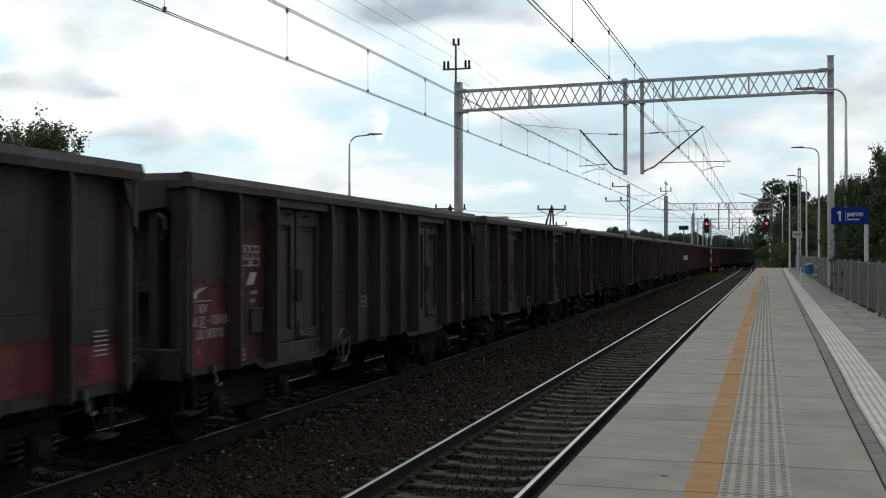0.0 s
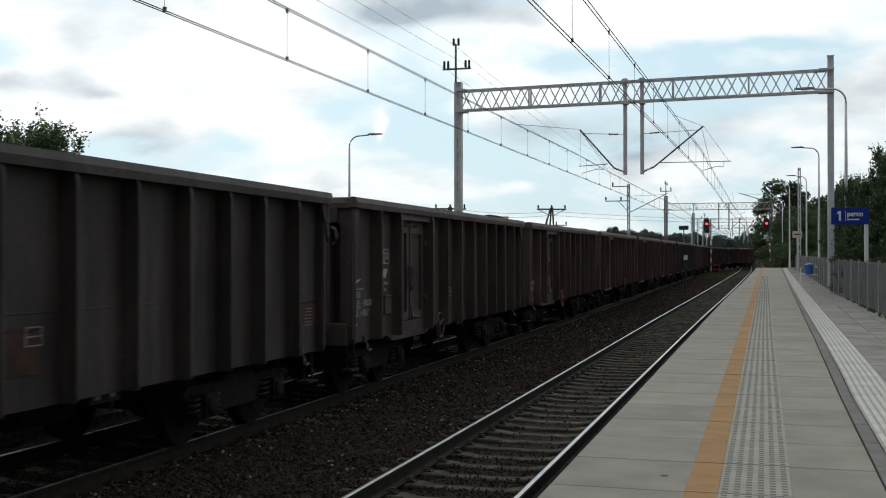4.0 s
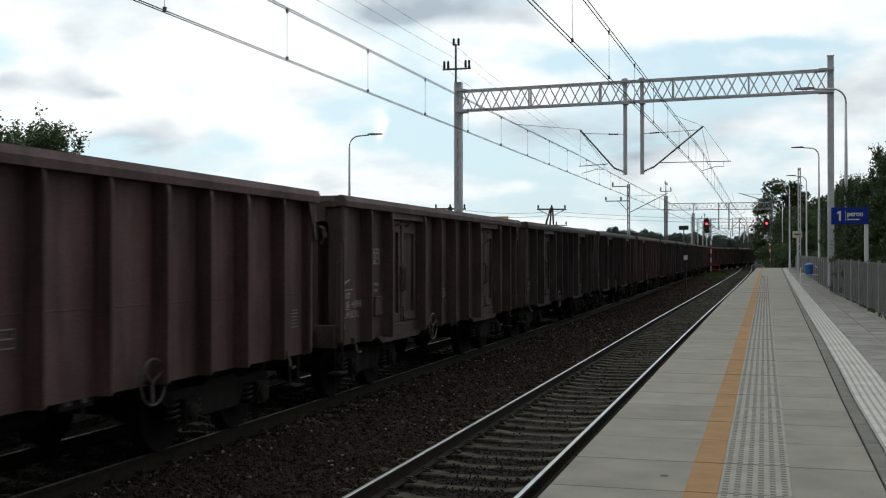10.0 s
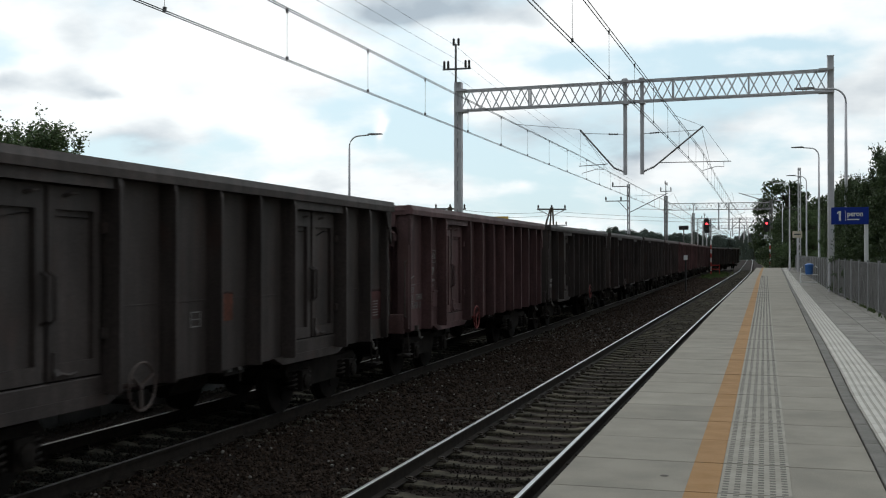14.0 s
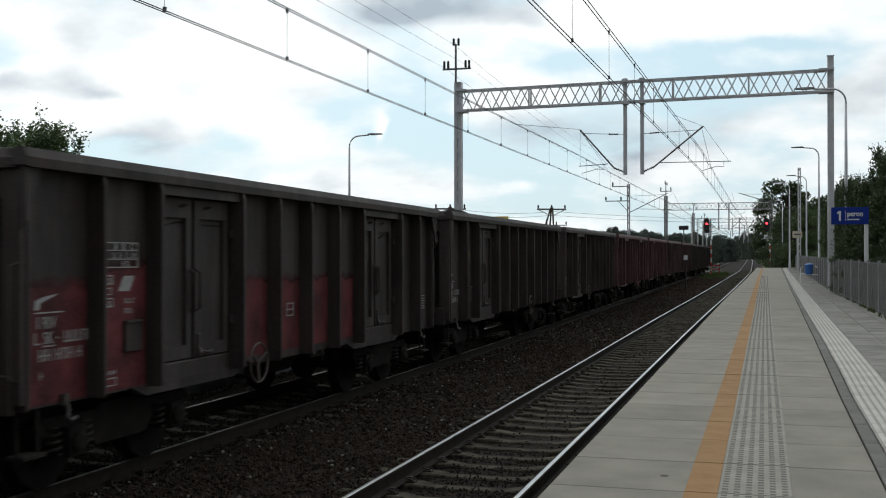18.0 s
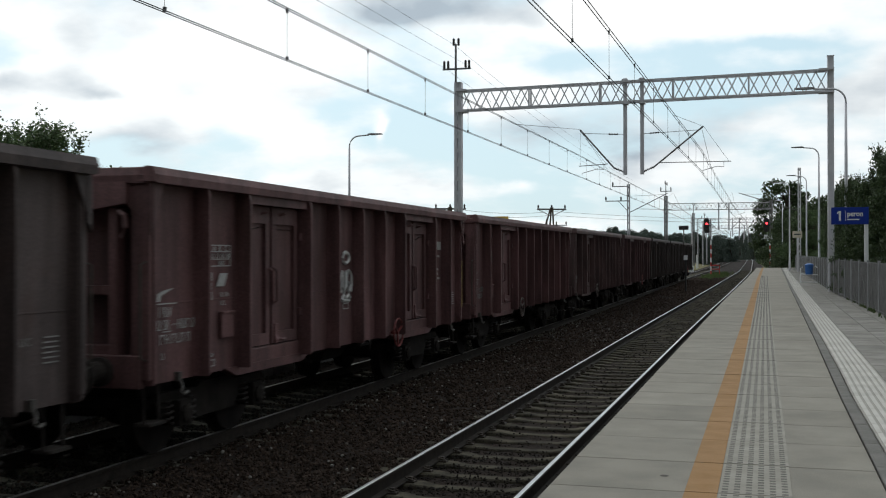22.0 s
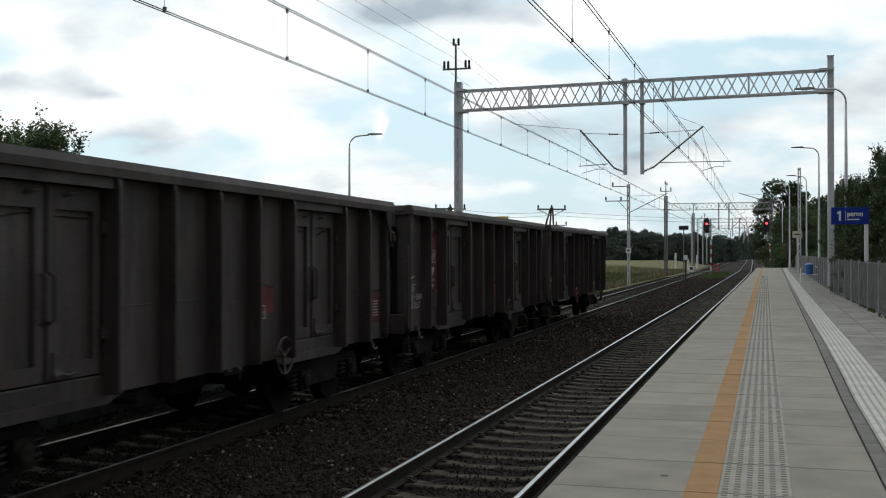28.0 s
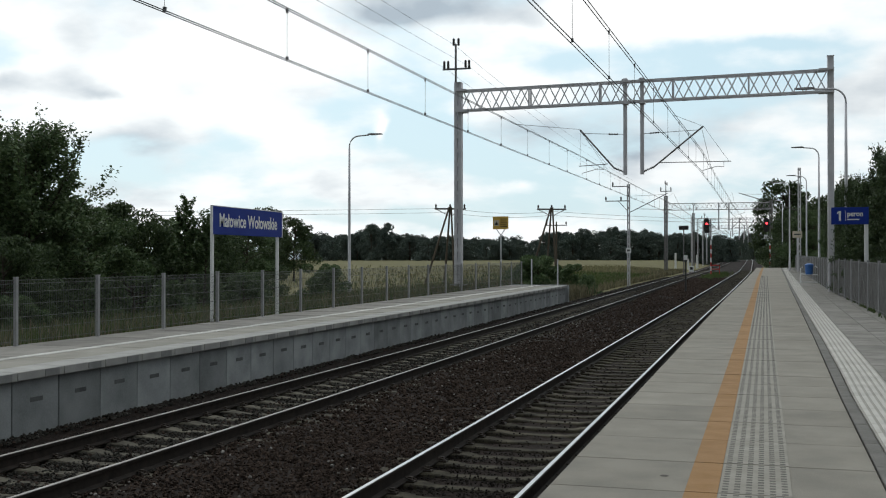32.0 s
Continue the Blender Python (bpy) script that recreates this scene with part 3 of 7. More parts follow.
def sleeper_mesh():
    bm = bmesh.new()
    # a waisted concrete beam: wide seats under the rails, low middle
    st = [(-1.25, 0.13, -0.185), (-1.22, 0.142, -0.178), (-0.55, 0.142, -0.178), (-0.35, 0.11, -0.205), (0.35, 0.11, -0.205), (0.55, 0.142, -0.178), (1.22, 0.142, -0.178), (1.25, 0.13, -0.185)]
    prev = None
    for x, w, z in st:
        ring = [bm.verts.new(q) for q in ((x, -w, -0.36), (x, w, -0.36), (x, w * 0.88, z - 0.015), (x, w * 0.75, z), (x, -w * 0.75, z), (x, -w * 0.88, z - 0.015))]
        if prev:
            for i in range(6):
                bm.faces.new((prev[i], prev[(i + 1) % 6], ring[(i + 1) % 6], ring[i]))
        else:
            bm.faces.new(ring[::-1])
        prev = ring
    bm.faces.new(prev)
    return mesh_of(bm, "sleeper", M_SLEEPER)


def clip_mesh():
    bm = bmesh.new()
    box(bm, -0.05, 0.05, -0.055, 0.055, -0.178, -0.160)
    tube(bm, [(-0.045, -0.05, -0.15), (-0.03, 0.03, -0.135), (0.0, 0.055, -0.13), (0.03, 0.03, -0.135), (0.045, -0.05, -0.15)], 0.009, 5)
    box(bm, -0.018, 0.018, -0.02, 0.02, -0.165, -0.118)
    return mesh_of(bm, "rail_clip", M_CLIP)


SLEEPER, CLIP = sleeper_mesh(), clip_mesh()


SLEEPER_DARK = SLEEPER.copy()
SLEEPER_DARK.materials.clear()
SLEEPER_DARK.materials.append(surface("oily_sleeper_concrete", (0.020, 0.018, 0.014), (0.088, 0.078, 0.056), 0.9, 5, 60, 0.3, vary=0.2, spec=0.12))


def make_track(name, c, y0, y1, ysl, label, clips_to, head):
    tr = thing(name, Matrix(), label, "railway track", "railway tracks", "structure")
    ys = list(np.arange(y0, 40, 2.5)) + list(np.arange(40, 140, 5.0)) + list(np.arange(140, y1, 10.0))
    for side in (-0.7535, 0.7535):
        st = []
        for y in ys:
            h = heading(c, y)
            st.append((c(y) + side * math.cos(h), y, rise(y), -h))
        bm = bmesh.new(); sweep(bm, RAIL, st)
        r = part("rail", bm, M_RAIL, tr, "rusty brown steel rail")
        bm = bmesh.new(); sweep(bm, HEAD, st)
        part("running_surface", bm, head, r, "polished rail head")
    y = ysl - 12.0
    while y < 165:
        h = heading(c, y)
        m = pose(c(y), y, rise(y), 0, 0, math.degrees(-h) + random.uniform(-0.6, 0.6))
        o = new("sleeper", SLEEPER_DARK if head is M_RAILTOP else SLEEPER)
        o.parent = tr
        o.matrix_basis = m
        if 1.0 < y < clips_to:
            for sx in (-0.7535, 0.7535):
                for dx in (-0.10, 0.10):
                    q = new("rail_clip", CLIP)
                    q.parent = o
                    q.matrix_basis = pose(sx + dx, 0, 0, 0, 0, 90 if dx > 0 else -90)
        y += 0.6


# ---- near platform: lines that its edges follow ----
edge_x = lambda y: near_c(y) + 1.63
orange_x = ramp([0, 20, 70, 120], [-0.47, -0.445, -0.33, -0.1])
drain_x = ramp([0, 7, 12, 15, 20.5, 24, 36, 46, 72, 125], [0.69, 0.72, 0.76, 0.80, 0.87, 0.90, 1.02, 1.10, 1.36, 1.85])
band_x = ramp([0, 8.5, 12, 15, 20, 32, 46, 72, 95, 125], [0.835, 0.86, 0.885, 0.94, 1.0, 1.10, 1.21, 1.45, 1.68, 1.98])
fence_x = ramp([-20, 28, 36, 46, 60, 120], [2.84, 2.78, 2.68, 2.57, 2.72, 3.1])
PH = 0.76      # platform height over the rails


def block_mesh(name, material, sx, sy, sz, bev=0.006):
    """A block with rounded top edges, its top at z = 0."""
    bm = bmesh.new()
    ring0 = [bm.verts.new((x, y, -sz)) for x, y in ((0, 0), (sx, 0), (sx, sy), (0, sy))]
    ring1 = [bm.verts.new((x, y, -bev)) for x, y in ((0, 0), (sx, 0), (sx, sy), (0, sy))]
    ring2 = [bm.verts.new((x, y, 0)) for x, y in ((bev, bev), (sx - bev, bev), (sx - bev, sy - bev), (bev, sy - bev))]
    for a, b in ((ring0, ring1), (ring1, ring2)):
        for i in range(4):
            bm.faces.new((a[i], a[(i + 1) % 4], b[(i + 1) % 4], b[i]))
    bm.faces.new(ring2)
    return mesh_of(bm, name, material)


def quad_block(name, material, xa, xb, y0, y1, z0, z1, thick, bev=0.006):
    """A block between two lines: xa, xb give its sides at y0 and y1; z0, z1 its top there."""
    bm = bmesh.new()
    c = [(xa[0], y0, z0), (xb[0], y0, z0), (xb[1], y1, z1), (xa[1], y1, z1)]
    mx, my = sum(p[0] for p in c) / 4, (y0 + y1) / 2
    inn = [(x + math.copysign(bev, mx - x), y + math.copysign(bev, my - y), z) for x, y, z in c]
    r0 = [bm.verts.new((x, y, z - thick)) for x, y, z in c]
    r1 = [bm.verts.new((x, y, z - bev)) for x, y, z in c]
    r2 = [bm.verts.new(p) for p in inn]
    for p, q in ((r0, r1), (r1, r2)):
        for i in range(4):
            bm.faces.new((p[i], p[(i + 1) % 4], q[(i + 1) % 4], q[i]))
    bm.faces.new(r2)
    o = Vector((xa[0], y0, z0))
    bmesh.ops.translate(bm, verts=bm.verts, vec=-o)
    return mesh_of(bm, name, material), Matrix.Translation(o)


def near_platform():
    pl = thing("platform_near", Matrix(), "grey concrete railway platform with orange warning strip", "platform", kind="structure")
    # core and sub-base under the slabs
    bm = bmesh.new()
    ys = list(np.arange(-22, 121, 3.0)) + [121]
    prev = None
    for y in ys:
        z = rise(y) + PH - 0.06
        pts = [(edge_x(y) + 0.08, z), (fence_x(y) + 0.25, z), (fence_x(y) + 0.5, land(0, y) - 0.2), (edge_x(y) + 0.08, rise(y) - 0.5)]
        ring = [bm.verts.new((a, y, b)) for a, b in pts]
        if prev:
            for i in range(4):
                bm.faces.new((prev[i], prev[(i + 1) % 4], ring[(i + 1) % 4], ring[i]))
        else:
            bm.faces.new(ring[::-1])
        prev = ring
    bm.faces.new(prev)
    part("platform_base", bm, M_JOINT, pl, "dark joint bedding")
    STEP = 1.0
    # tactile field: a pale raised plate; rows of dark blocks colour in the slots' shade
    stud = bmesh.new()
    box(stud, 0.0, 0.425, 0.004, STEP - 0.016, -0.002, 0.004)
    for row in range(6):
        for col in range(12):
            x = 0.016 + row * 0.0705
            y = 0.018 + (col + 0.12 * (row % 2)) * (STEP - 0.02) / 12
            box(stud, x, x + 0.036, y, y + 0.040, 0.0035, 0.0046)
    stud = mesh_of(stud, "tactile_studs", M_CONC_STUD)
    stud.materials.append(M_SLOTSHADE)
    for k, f in enumerate(stud.polygons):
        f.material_index = 1 if k >= 6 else 0
    for i in range(133):
        y0 = -2.21 + (i - 10) * STEP
        y1 = y0 + STEP - 0.012
        dz = random.uniform(-0.002, 0.002)
        za, zb = rise(y0) + PH + dz, rise(y1) + PH + dz
        me, m = quad_block("slab", M_CONC, (edge_x(y0), edge_x(y1)), (drain_x(y0) - 0.004, drain_x(y1) - 0.004), y0, y1, za, zb, 0.16)
        s = new("slab", me); s.parent = pl; s.matrix_basis = m
        w = 0.195
        me, m2 = quad_block("warning_strip", M_ORANGE, (orange_x(y0), orange_x(y1)), (orange_x(y0) + w, orange_x(y1) + w), y0 + 0.003, y1 - 0.003, za + 0.003, zb + 0.003, 0.004, 0.001)
        o = new("warning_strip", me); o.parent = s
        o.matrix_basis = Matrix.Translation(m2.translation - m.translation)
        if y0 < 75:
            t = new("tactile_studs", stud); t.parent = s
            t.matrix_basis = pose(orange_x(y0) + w + 0.006 - edge_x(y0), 0, 0.001, math.degrees(math.atan((zb - za) / STEP)), 0, -math.degrees(math.atan((orange_x(y1) - orange_x(y0)) / STEP)))
    # plugs of lifting holes
    for x, y in ((-0.62, 7.25), (0.135, 7.04)):
        bm = bmesh.new(); lathe(bm, [(0.03, -0.004), (0.028, 0.0015)], 12, Matrix.Translation((x, y, rise(y) + PH)))
        part("lifting_plug", bm, M_JOINT, pl)
    # drain channel between slab and guide band
    for i in range(130):
        y0 = -12 + i * 1.0
        y1 = y0 + 0.992
        me, m = quad_block("channel_stone", M_CHANNEL, (drain_x(y0) + 0.012, drain_x(y1) + 0.012), (band_x(y0) - 0.010, band_x(y1) - 0.010), y0, y1, rise(y0) + PH - 0.004, rise(y1) + PH - 0.004, 0.1)
        o = new("channel_stone", me); o.parent = pl; o.matrix_basis = m
    # access cover in the paving
    bm = bmesh.new(); box(bm, 1.62, 2.30, 20.75, 21.5, PH - 0.02, PH + 0.006)
    cov = part("access_cover", bm, M_PAVER, pl, "square access cover with pale metal rim")
    bm = bmesh.new()
    for x0, x1, y0, y1 in ((1.60, 2.32, 20.72, 20.76), (1.60, 2.32, 21.49, 21.53), (1.60, 1.64, 20.76, 21.49), (2.28, 2.32, 20.76, 21.49)):
        box(bm, x0, x1, y0, y1, PH - 0.01, PH + 0.010)
    part("cover_rim", bm, M_GALV, cov)
    # white guide band of ribbed tiles
    bm = bmesh.new()
    box(bm, 0, 0.43, 0, 0.496, -0.06, -0.004)
    for k in range(6):
        x = 0.016 + k * 0.069
        box(bm, x, x + 0.042, 0.001, 0.491, -0.0045, 0.004)
    tile = mesh_of(bm, "guide_tile", M_TILE_BED)
    tile.materials.append(M_WHITE_TILE)
    for i, f in enumerate(tile.polygons):
        f.material_index = 1 if i >= 6 else 0
    for i in range(int(132 / 0.5)):
        y = -12 + i * 0.5
        o = new("guide_tile", tile); o.parent = pl
        o.matrix_basis = pose(band_x(y + 0.25), y, rise(y + 0.25) + PH + 0.003, 0, 0, -math.degrees(math.atan(band_x(y + 1) - band_x(y))))
    # pavers up to the fence
    pv = block_mesh("paver", M_PAVER, 0.492, 0.492, 0.06)
    count = 0
    for i in range(70):
        y = 4 + i * 0.5
        x = band_x(y + 0.25) + 0.44
        while x < fence_x(y) + 0.05 and count < 300:
            o = new("paver", pv); o.parent = pl
            o.matrix_basis = pose(x, y, rise(y + 0.25) + PH + random.uniform(-0.003, 0.002))
            x += 0.5
            count += 1
    vs, fs, k = [], [], 0
    for i in list(range(-102, -70)) + list(range(170)):
        y = 39 + i * 0.5
        x = band_x(y + 0.25) + 0.44
        while x < fence_x(y) + 0.05:
            z = rise(y + 0.25) + PH + random.uniform(-0.003, 0.002)
            for dz in (-0.06, 0):
                vs += [(x, y, z + dz), (x + 0.492, y, z + dz), (x + 0.492, y + 0.492, z + dz), (x, y + 0.492, z + dz)]
            fs += [(k + 4, k + 5, k + 6, k + 7), (k, k + 1, k + 5, k + 4), (k + 1, k + 2, k + 6, k + 5), (k + 2, k + 3, k + 7, k + 6), (k + 3, k, k + 4, k + 7)]
            k += 8
            x += 0.5
    o = part("far_pavers", soup("far_pavers", vs, fs, M_PAVER), None, pl)
    tagged(o, "grey square concrete pavers", kind="stuff")


M_CONC_STUD = surface("tactile_concrete", (0.245, 0.230, 0.198), (0.325, 0.306, 0.267), 0.85, 5, 90, 0.1, spec=0.12)
# darker concrete tone for the shading inside the tactile slots
M_SLOTSHADE = surface("slot_shade", (0.105, 0.100, 0.090), (0.165, 0.157, 0.142), 0.9, 6, 90, 0.1, spec=0.1)
M_CHANNEL = surface("channel_concrete", (0.12, 0.115, 0.105), (0.19, 0.182, 0.168), 0.85, 3, 60, 0.2, vary=0.12, spec=0.12)

# ---- far platform ----
FEX = -9.22     # its edge
FBX = -11.95    # its fence


def far_platform():
    pl = thing("platform_far", Matrix(), "low grey concrete platform with precast wall panels", "platform", kind="structure")
    bm = bmesh.new()
    ys = list(np.arange(-22, 53, 3.0)) + [53.1]
    prev = None
    for y in ys:
        z = rise(y) + 0.665
        ring = [bm.verts.new(p) for p in ((FEX - 0.10, y, rise(y) - 0.5), (FEX - 0.10, y, z), (FBX - 0.12, y, z), (FBX - 0.14, y, land(0, y) - 0.3))]
        if prev:
            for i in range(4):
                bm.faces.new((prev[i], prev[(i + 1) % 4], ring[(i + 1) % 4], ring[i]))
        else:
            bm.faces.new(ring[::-1])
        prev = ring
    bm.faces.new(prev)
    part("platform_base", bm, M_CONC_WALL, pl)
    # wall panels with a lifting slot: a flat block in the slot's shadow colour
    bm = bmesh.new()
    box(bm, -0.09, 0.0, 0.006, 0.484 * 2 - 0.006, -0.60, 0.565)
    bm.faces.ensure_lookup_table()
    panel = mesh_of(bm, "wall_panel", M_CONC_WALL, bevel=0.008)
    bm = bmesh.new(); box(bm, -0.005, 0.004, 0.36, 0.62, 0.265, 0.325)
    slot = mesh_of(bm, "lifting_slot", M_SLOT)
    bm = bmesh.new()
    box(bm, -0.42, 0.09, 0.0, 0.96, -0.045, 0.07)
    cap = mesh_of(bm, "edge_slab", M_EDGE, bevel=0.008)
    # edge recess as a thin block, its shade given by a darker grey
    bm = bmesh.new(); box(bm, 0.0, 0.012, 0.0, 0.30, -0.035, 0.060)
    recess_block = mesh_of(bm, "edge_recess", M_SLOT2)
    STEP = 0.97
    for i in range(70):
        y = 11.85 - 14 * STEP + i * STEP
        if y > 52.2:
            break
        z = rise(y + 0.5)
        w = new("wall_panel", panel); w.parent = pl
        w.matrix_basis = pose(FEX, y, z + 0.06 - 0.02, 0, 0, random.uniform(-0.25, 0.25))
        s = new("lifting_slot", slot); s.parent = w
        s.matrix_basis = pose(0, 0, random.uniform(-0.02, 0.02))
        c = new("edge_slab", cap); c.parent = pl
        c.matrix_basis = pose(FEX, y, z + 0.655)
        r = new("edge_recess", recess_block); r.parent = c
        r.matrix_basis = pose(0.085, 0.55, 0)
    # surface slabs, white line
    sl = block_mesh("slab", M_CONC2, 0.80, STEP * 2 - 0.012, 0.06)
    sl2 = block_mesh("slab", M_PAVER, 1.42, STEP * 2 - 0.012, 0.06)
    for i in range(36):
        y = 11.85 - 14 * STEP + i * STEP * 2
        if y > 51.4:
            break
        z = rise(y + 1) + 0.722
        o = new("slab", sl); o.parent = pl; o.matrix_basis = pose(FEX - 1.225, y, z)
        o = new("slab", sl2); o.parent = pl; o.matrix_basis = pose(FEX - 2.85, y, z)
    ln = block_mesh("white_line", M_LINE, 0.17, STEP * 2 - 0.004, 0.065)
    for i in range(36):
        y = 11.85 - 14 * STEP + i * STEP * 2
        if y > 51.4:
            break
        o = new("white_line", ln); o.parent = pl; o.matrix_basis = pose(FEX - 1.425, y, rise(y + 1) + 0.728)
    bm = bmesh.new(); box(bm, FBX - 0.14, FEX + 0.07, 53.1, 53.25, rise(53) - 0.6, rise(53) + 0.74)
    part("end_wall", bm, M_CONC_WALL, pl)


# dark grey painted as the slot's shadow; also used for bars on signs
M_SLOT = surface("slot_shadow_gap", (0.09, 0.092, 0.093), (0.15, 0.152, 0.152), 0.9, 5, 50, 0.1, spec=0.12)
M_LINE = surface("worn_line_paint", (0.44, 0.43, 0.40), (0.62, 0.61, 0.58), 0.8, 3, 60, 0.1, vary=0.08, spec=0.12)
# edge concrete darkened to the shade of the recess
M_SLOT2 = surface("edge_recess_shade", (0.20, 0.20, 0.195), (0.27, 0.27, 0.262), 0.9, 5, 50, 0.1, spec=0.12)
M_EDGE = surface("edge_concrete", (0.29, 0.285, 0.27), (0.38, 0.372, 0.355), 0.85, 3, 60, 0.15, vary=0.06, spec=0.12)
M_CONC2 = surface("far_slab", (0.235, 0.225, 0.195), (0.315, 0.30, 0.265), 0.85, 2, 60, 0.12, vary=0.07, spec=0.12)


# ---- fences ----
def fence_post_mesh(h, material):
    bm = bmesh.new()
    box(bm, -0.03, 0.03, -0.03, 0.03, -0.35, h)
    box(bm, -0.035, 0.035, -0.035, 0.035, h, h + 0.018)
    return mesh_of(bm, "post", material)


def mesh_panel(length, h, z0, pitch, wire, folds, material):
    thick = 2.2 if wire < 0.01 else 1.0
    bm = bmesh.new()
    n = int(length / pitch)
    for i in range(n + 1):
        y = 0.02 + i * (length - 0.04) / n
        box(bm, -wire / 2, wire / 2, y - wire / 2, y + wire / 2, z0, h)
    for z in folds:
        box(bm, -wire, 0.002, 0, length, z - wire * thick / 2, z + wire * thick / 2)
    return mesh_of(bm, "mesh_panel", material)


def make_fence(name, xf, y0, count, step, h, pitch, wire, base, label, folds, material):
    fn = thing(name, pose(xf(y0), y0, base(y0)), label, "fence")
    post, panel = fence_post_mesh(h, M_FENCEPOST), mesh_panel(step - 0.07, h - 0.03, 0.06, pitch, wire, folds, material)
    for i in range(count):
        y = y0 + i * step
        o = new("post", post); o.parent = fn
        o.matrix_basis = pose(xf(y) - xf(y0), y - y0, base(y) - base(y0))
        if i < count - 1:
            p = new("mesh_panel", panel); p.parent = fn
            p.matrix_basis = pose(xf(y) - xf(y0), y - y0 + 0.035, base(y) - base(y0), math.degrees(math.atan((base(y + step) - base(y)) / step)), 0, -math.degrees(math.atan((xf(y + step) - xf(y)) / step)))


# ---- overhead line ----
GY = 46.0       # the portal's place along the line


def lattice_beam(chords, laces, x0, x1, z0, z1, y, bays, depth=0.42):
    """Box beam: four chords, and in each face a zigzag, set so that the two faces cross. chords, laces(p, q, w): make one bar."""
    for yy in (y - depth / 2, y + depth / 2):
        for z in (z0, z1):
            chords((x0, yy, z), (x1, yy, z), 0.072)
    w = (x1 - x0) / bays
    for i in range(bays):
        a = x0 + i * w
        up = i % 2 == 0
        laces((a, y - depth / 2, z0 if up else z1), (a + w, y - depth / 2, z1 if up else z0), 0.042)
        laces((a, y + depth / 2, z1 if up else z0), (a + w, y + depth / 2, z0 if up else z1), 0.042)
        if i % 7 == 0 and i:
            for yy in (y - depth / 2, y + depth / 2):
                laces((a, yy, z0), (a, yy, z1), 0.06)
        if i % 2 == 0:
            for z in (z0, z1):
                laces((a, y - depth / 2, z), (a, y + depth / 2, z), 0.03)


def channel_mast(bm, h, w=0.30, d=0.22, base=-0.4, half=0.045):
    """Two channels joined by battens."""
    for s in (-1, 1):
        box(bm, s * (w / 2 - half + 0.045) - half, s * (w / 2 - half + 0.045) + half, -d / 2, d / 2, base, h)
    z = 0.5
    while z < h - 0.2:
        box(bm, -w / 2 + 0.045, w / 2 - 0.045, -d / 2 + 0.004, -d / 2 + 0.018, z, z + 0.16)
        box(bm, -w / 2 + 0.045, w / 2 - 0.045, d / 2 - 0.018, d / 2 - 0.004, z, z + 0.16)
        z += 0.62
    box(bm, -w / 2 - 0.04, w / 2 + 0.04, -d / 2 - 0.03, d / 2 + 0.03, h, h + 0.03)


def insulator(bm, p, q, r=0.055, discs=5):
    p, q = Vector(p), Vector(q)
    m = Matrix.Translation(p) @ (q - p).to_track_quat("Z", "Y").to_matrix().to_4x4()
    n = (q - p).length
    prof = [(0.02, 0)]
    for i in range(discs):
        a = n * (i + 0.2) / discs
        prof += [(0.022, a), (r, a + n * 0.25 / discs), (r * 0.8, a + n * 0.5 / discs), (0.022, a + n * 0.55 / discs)]
    prof += [(0.02, n)]
    lathe(bm, prof, 10, m)


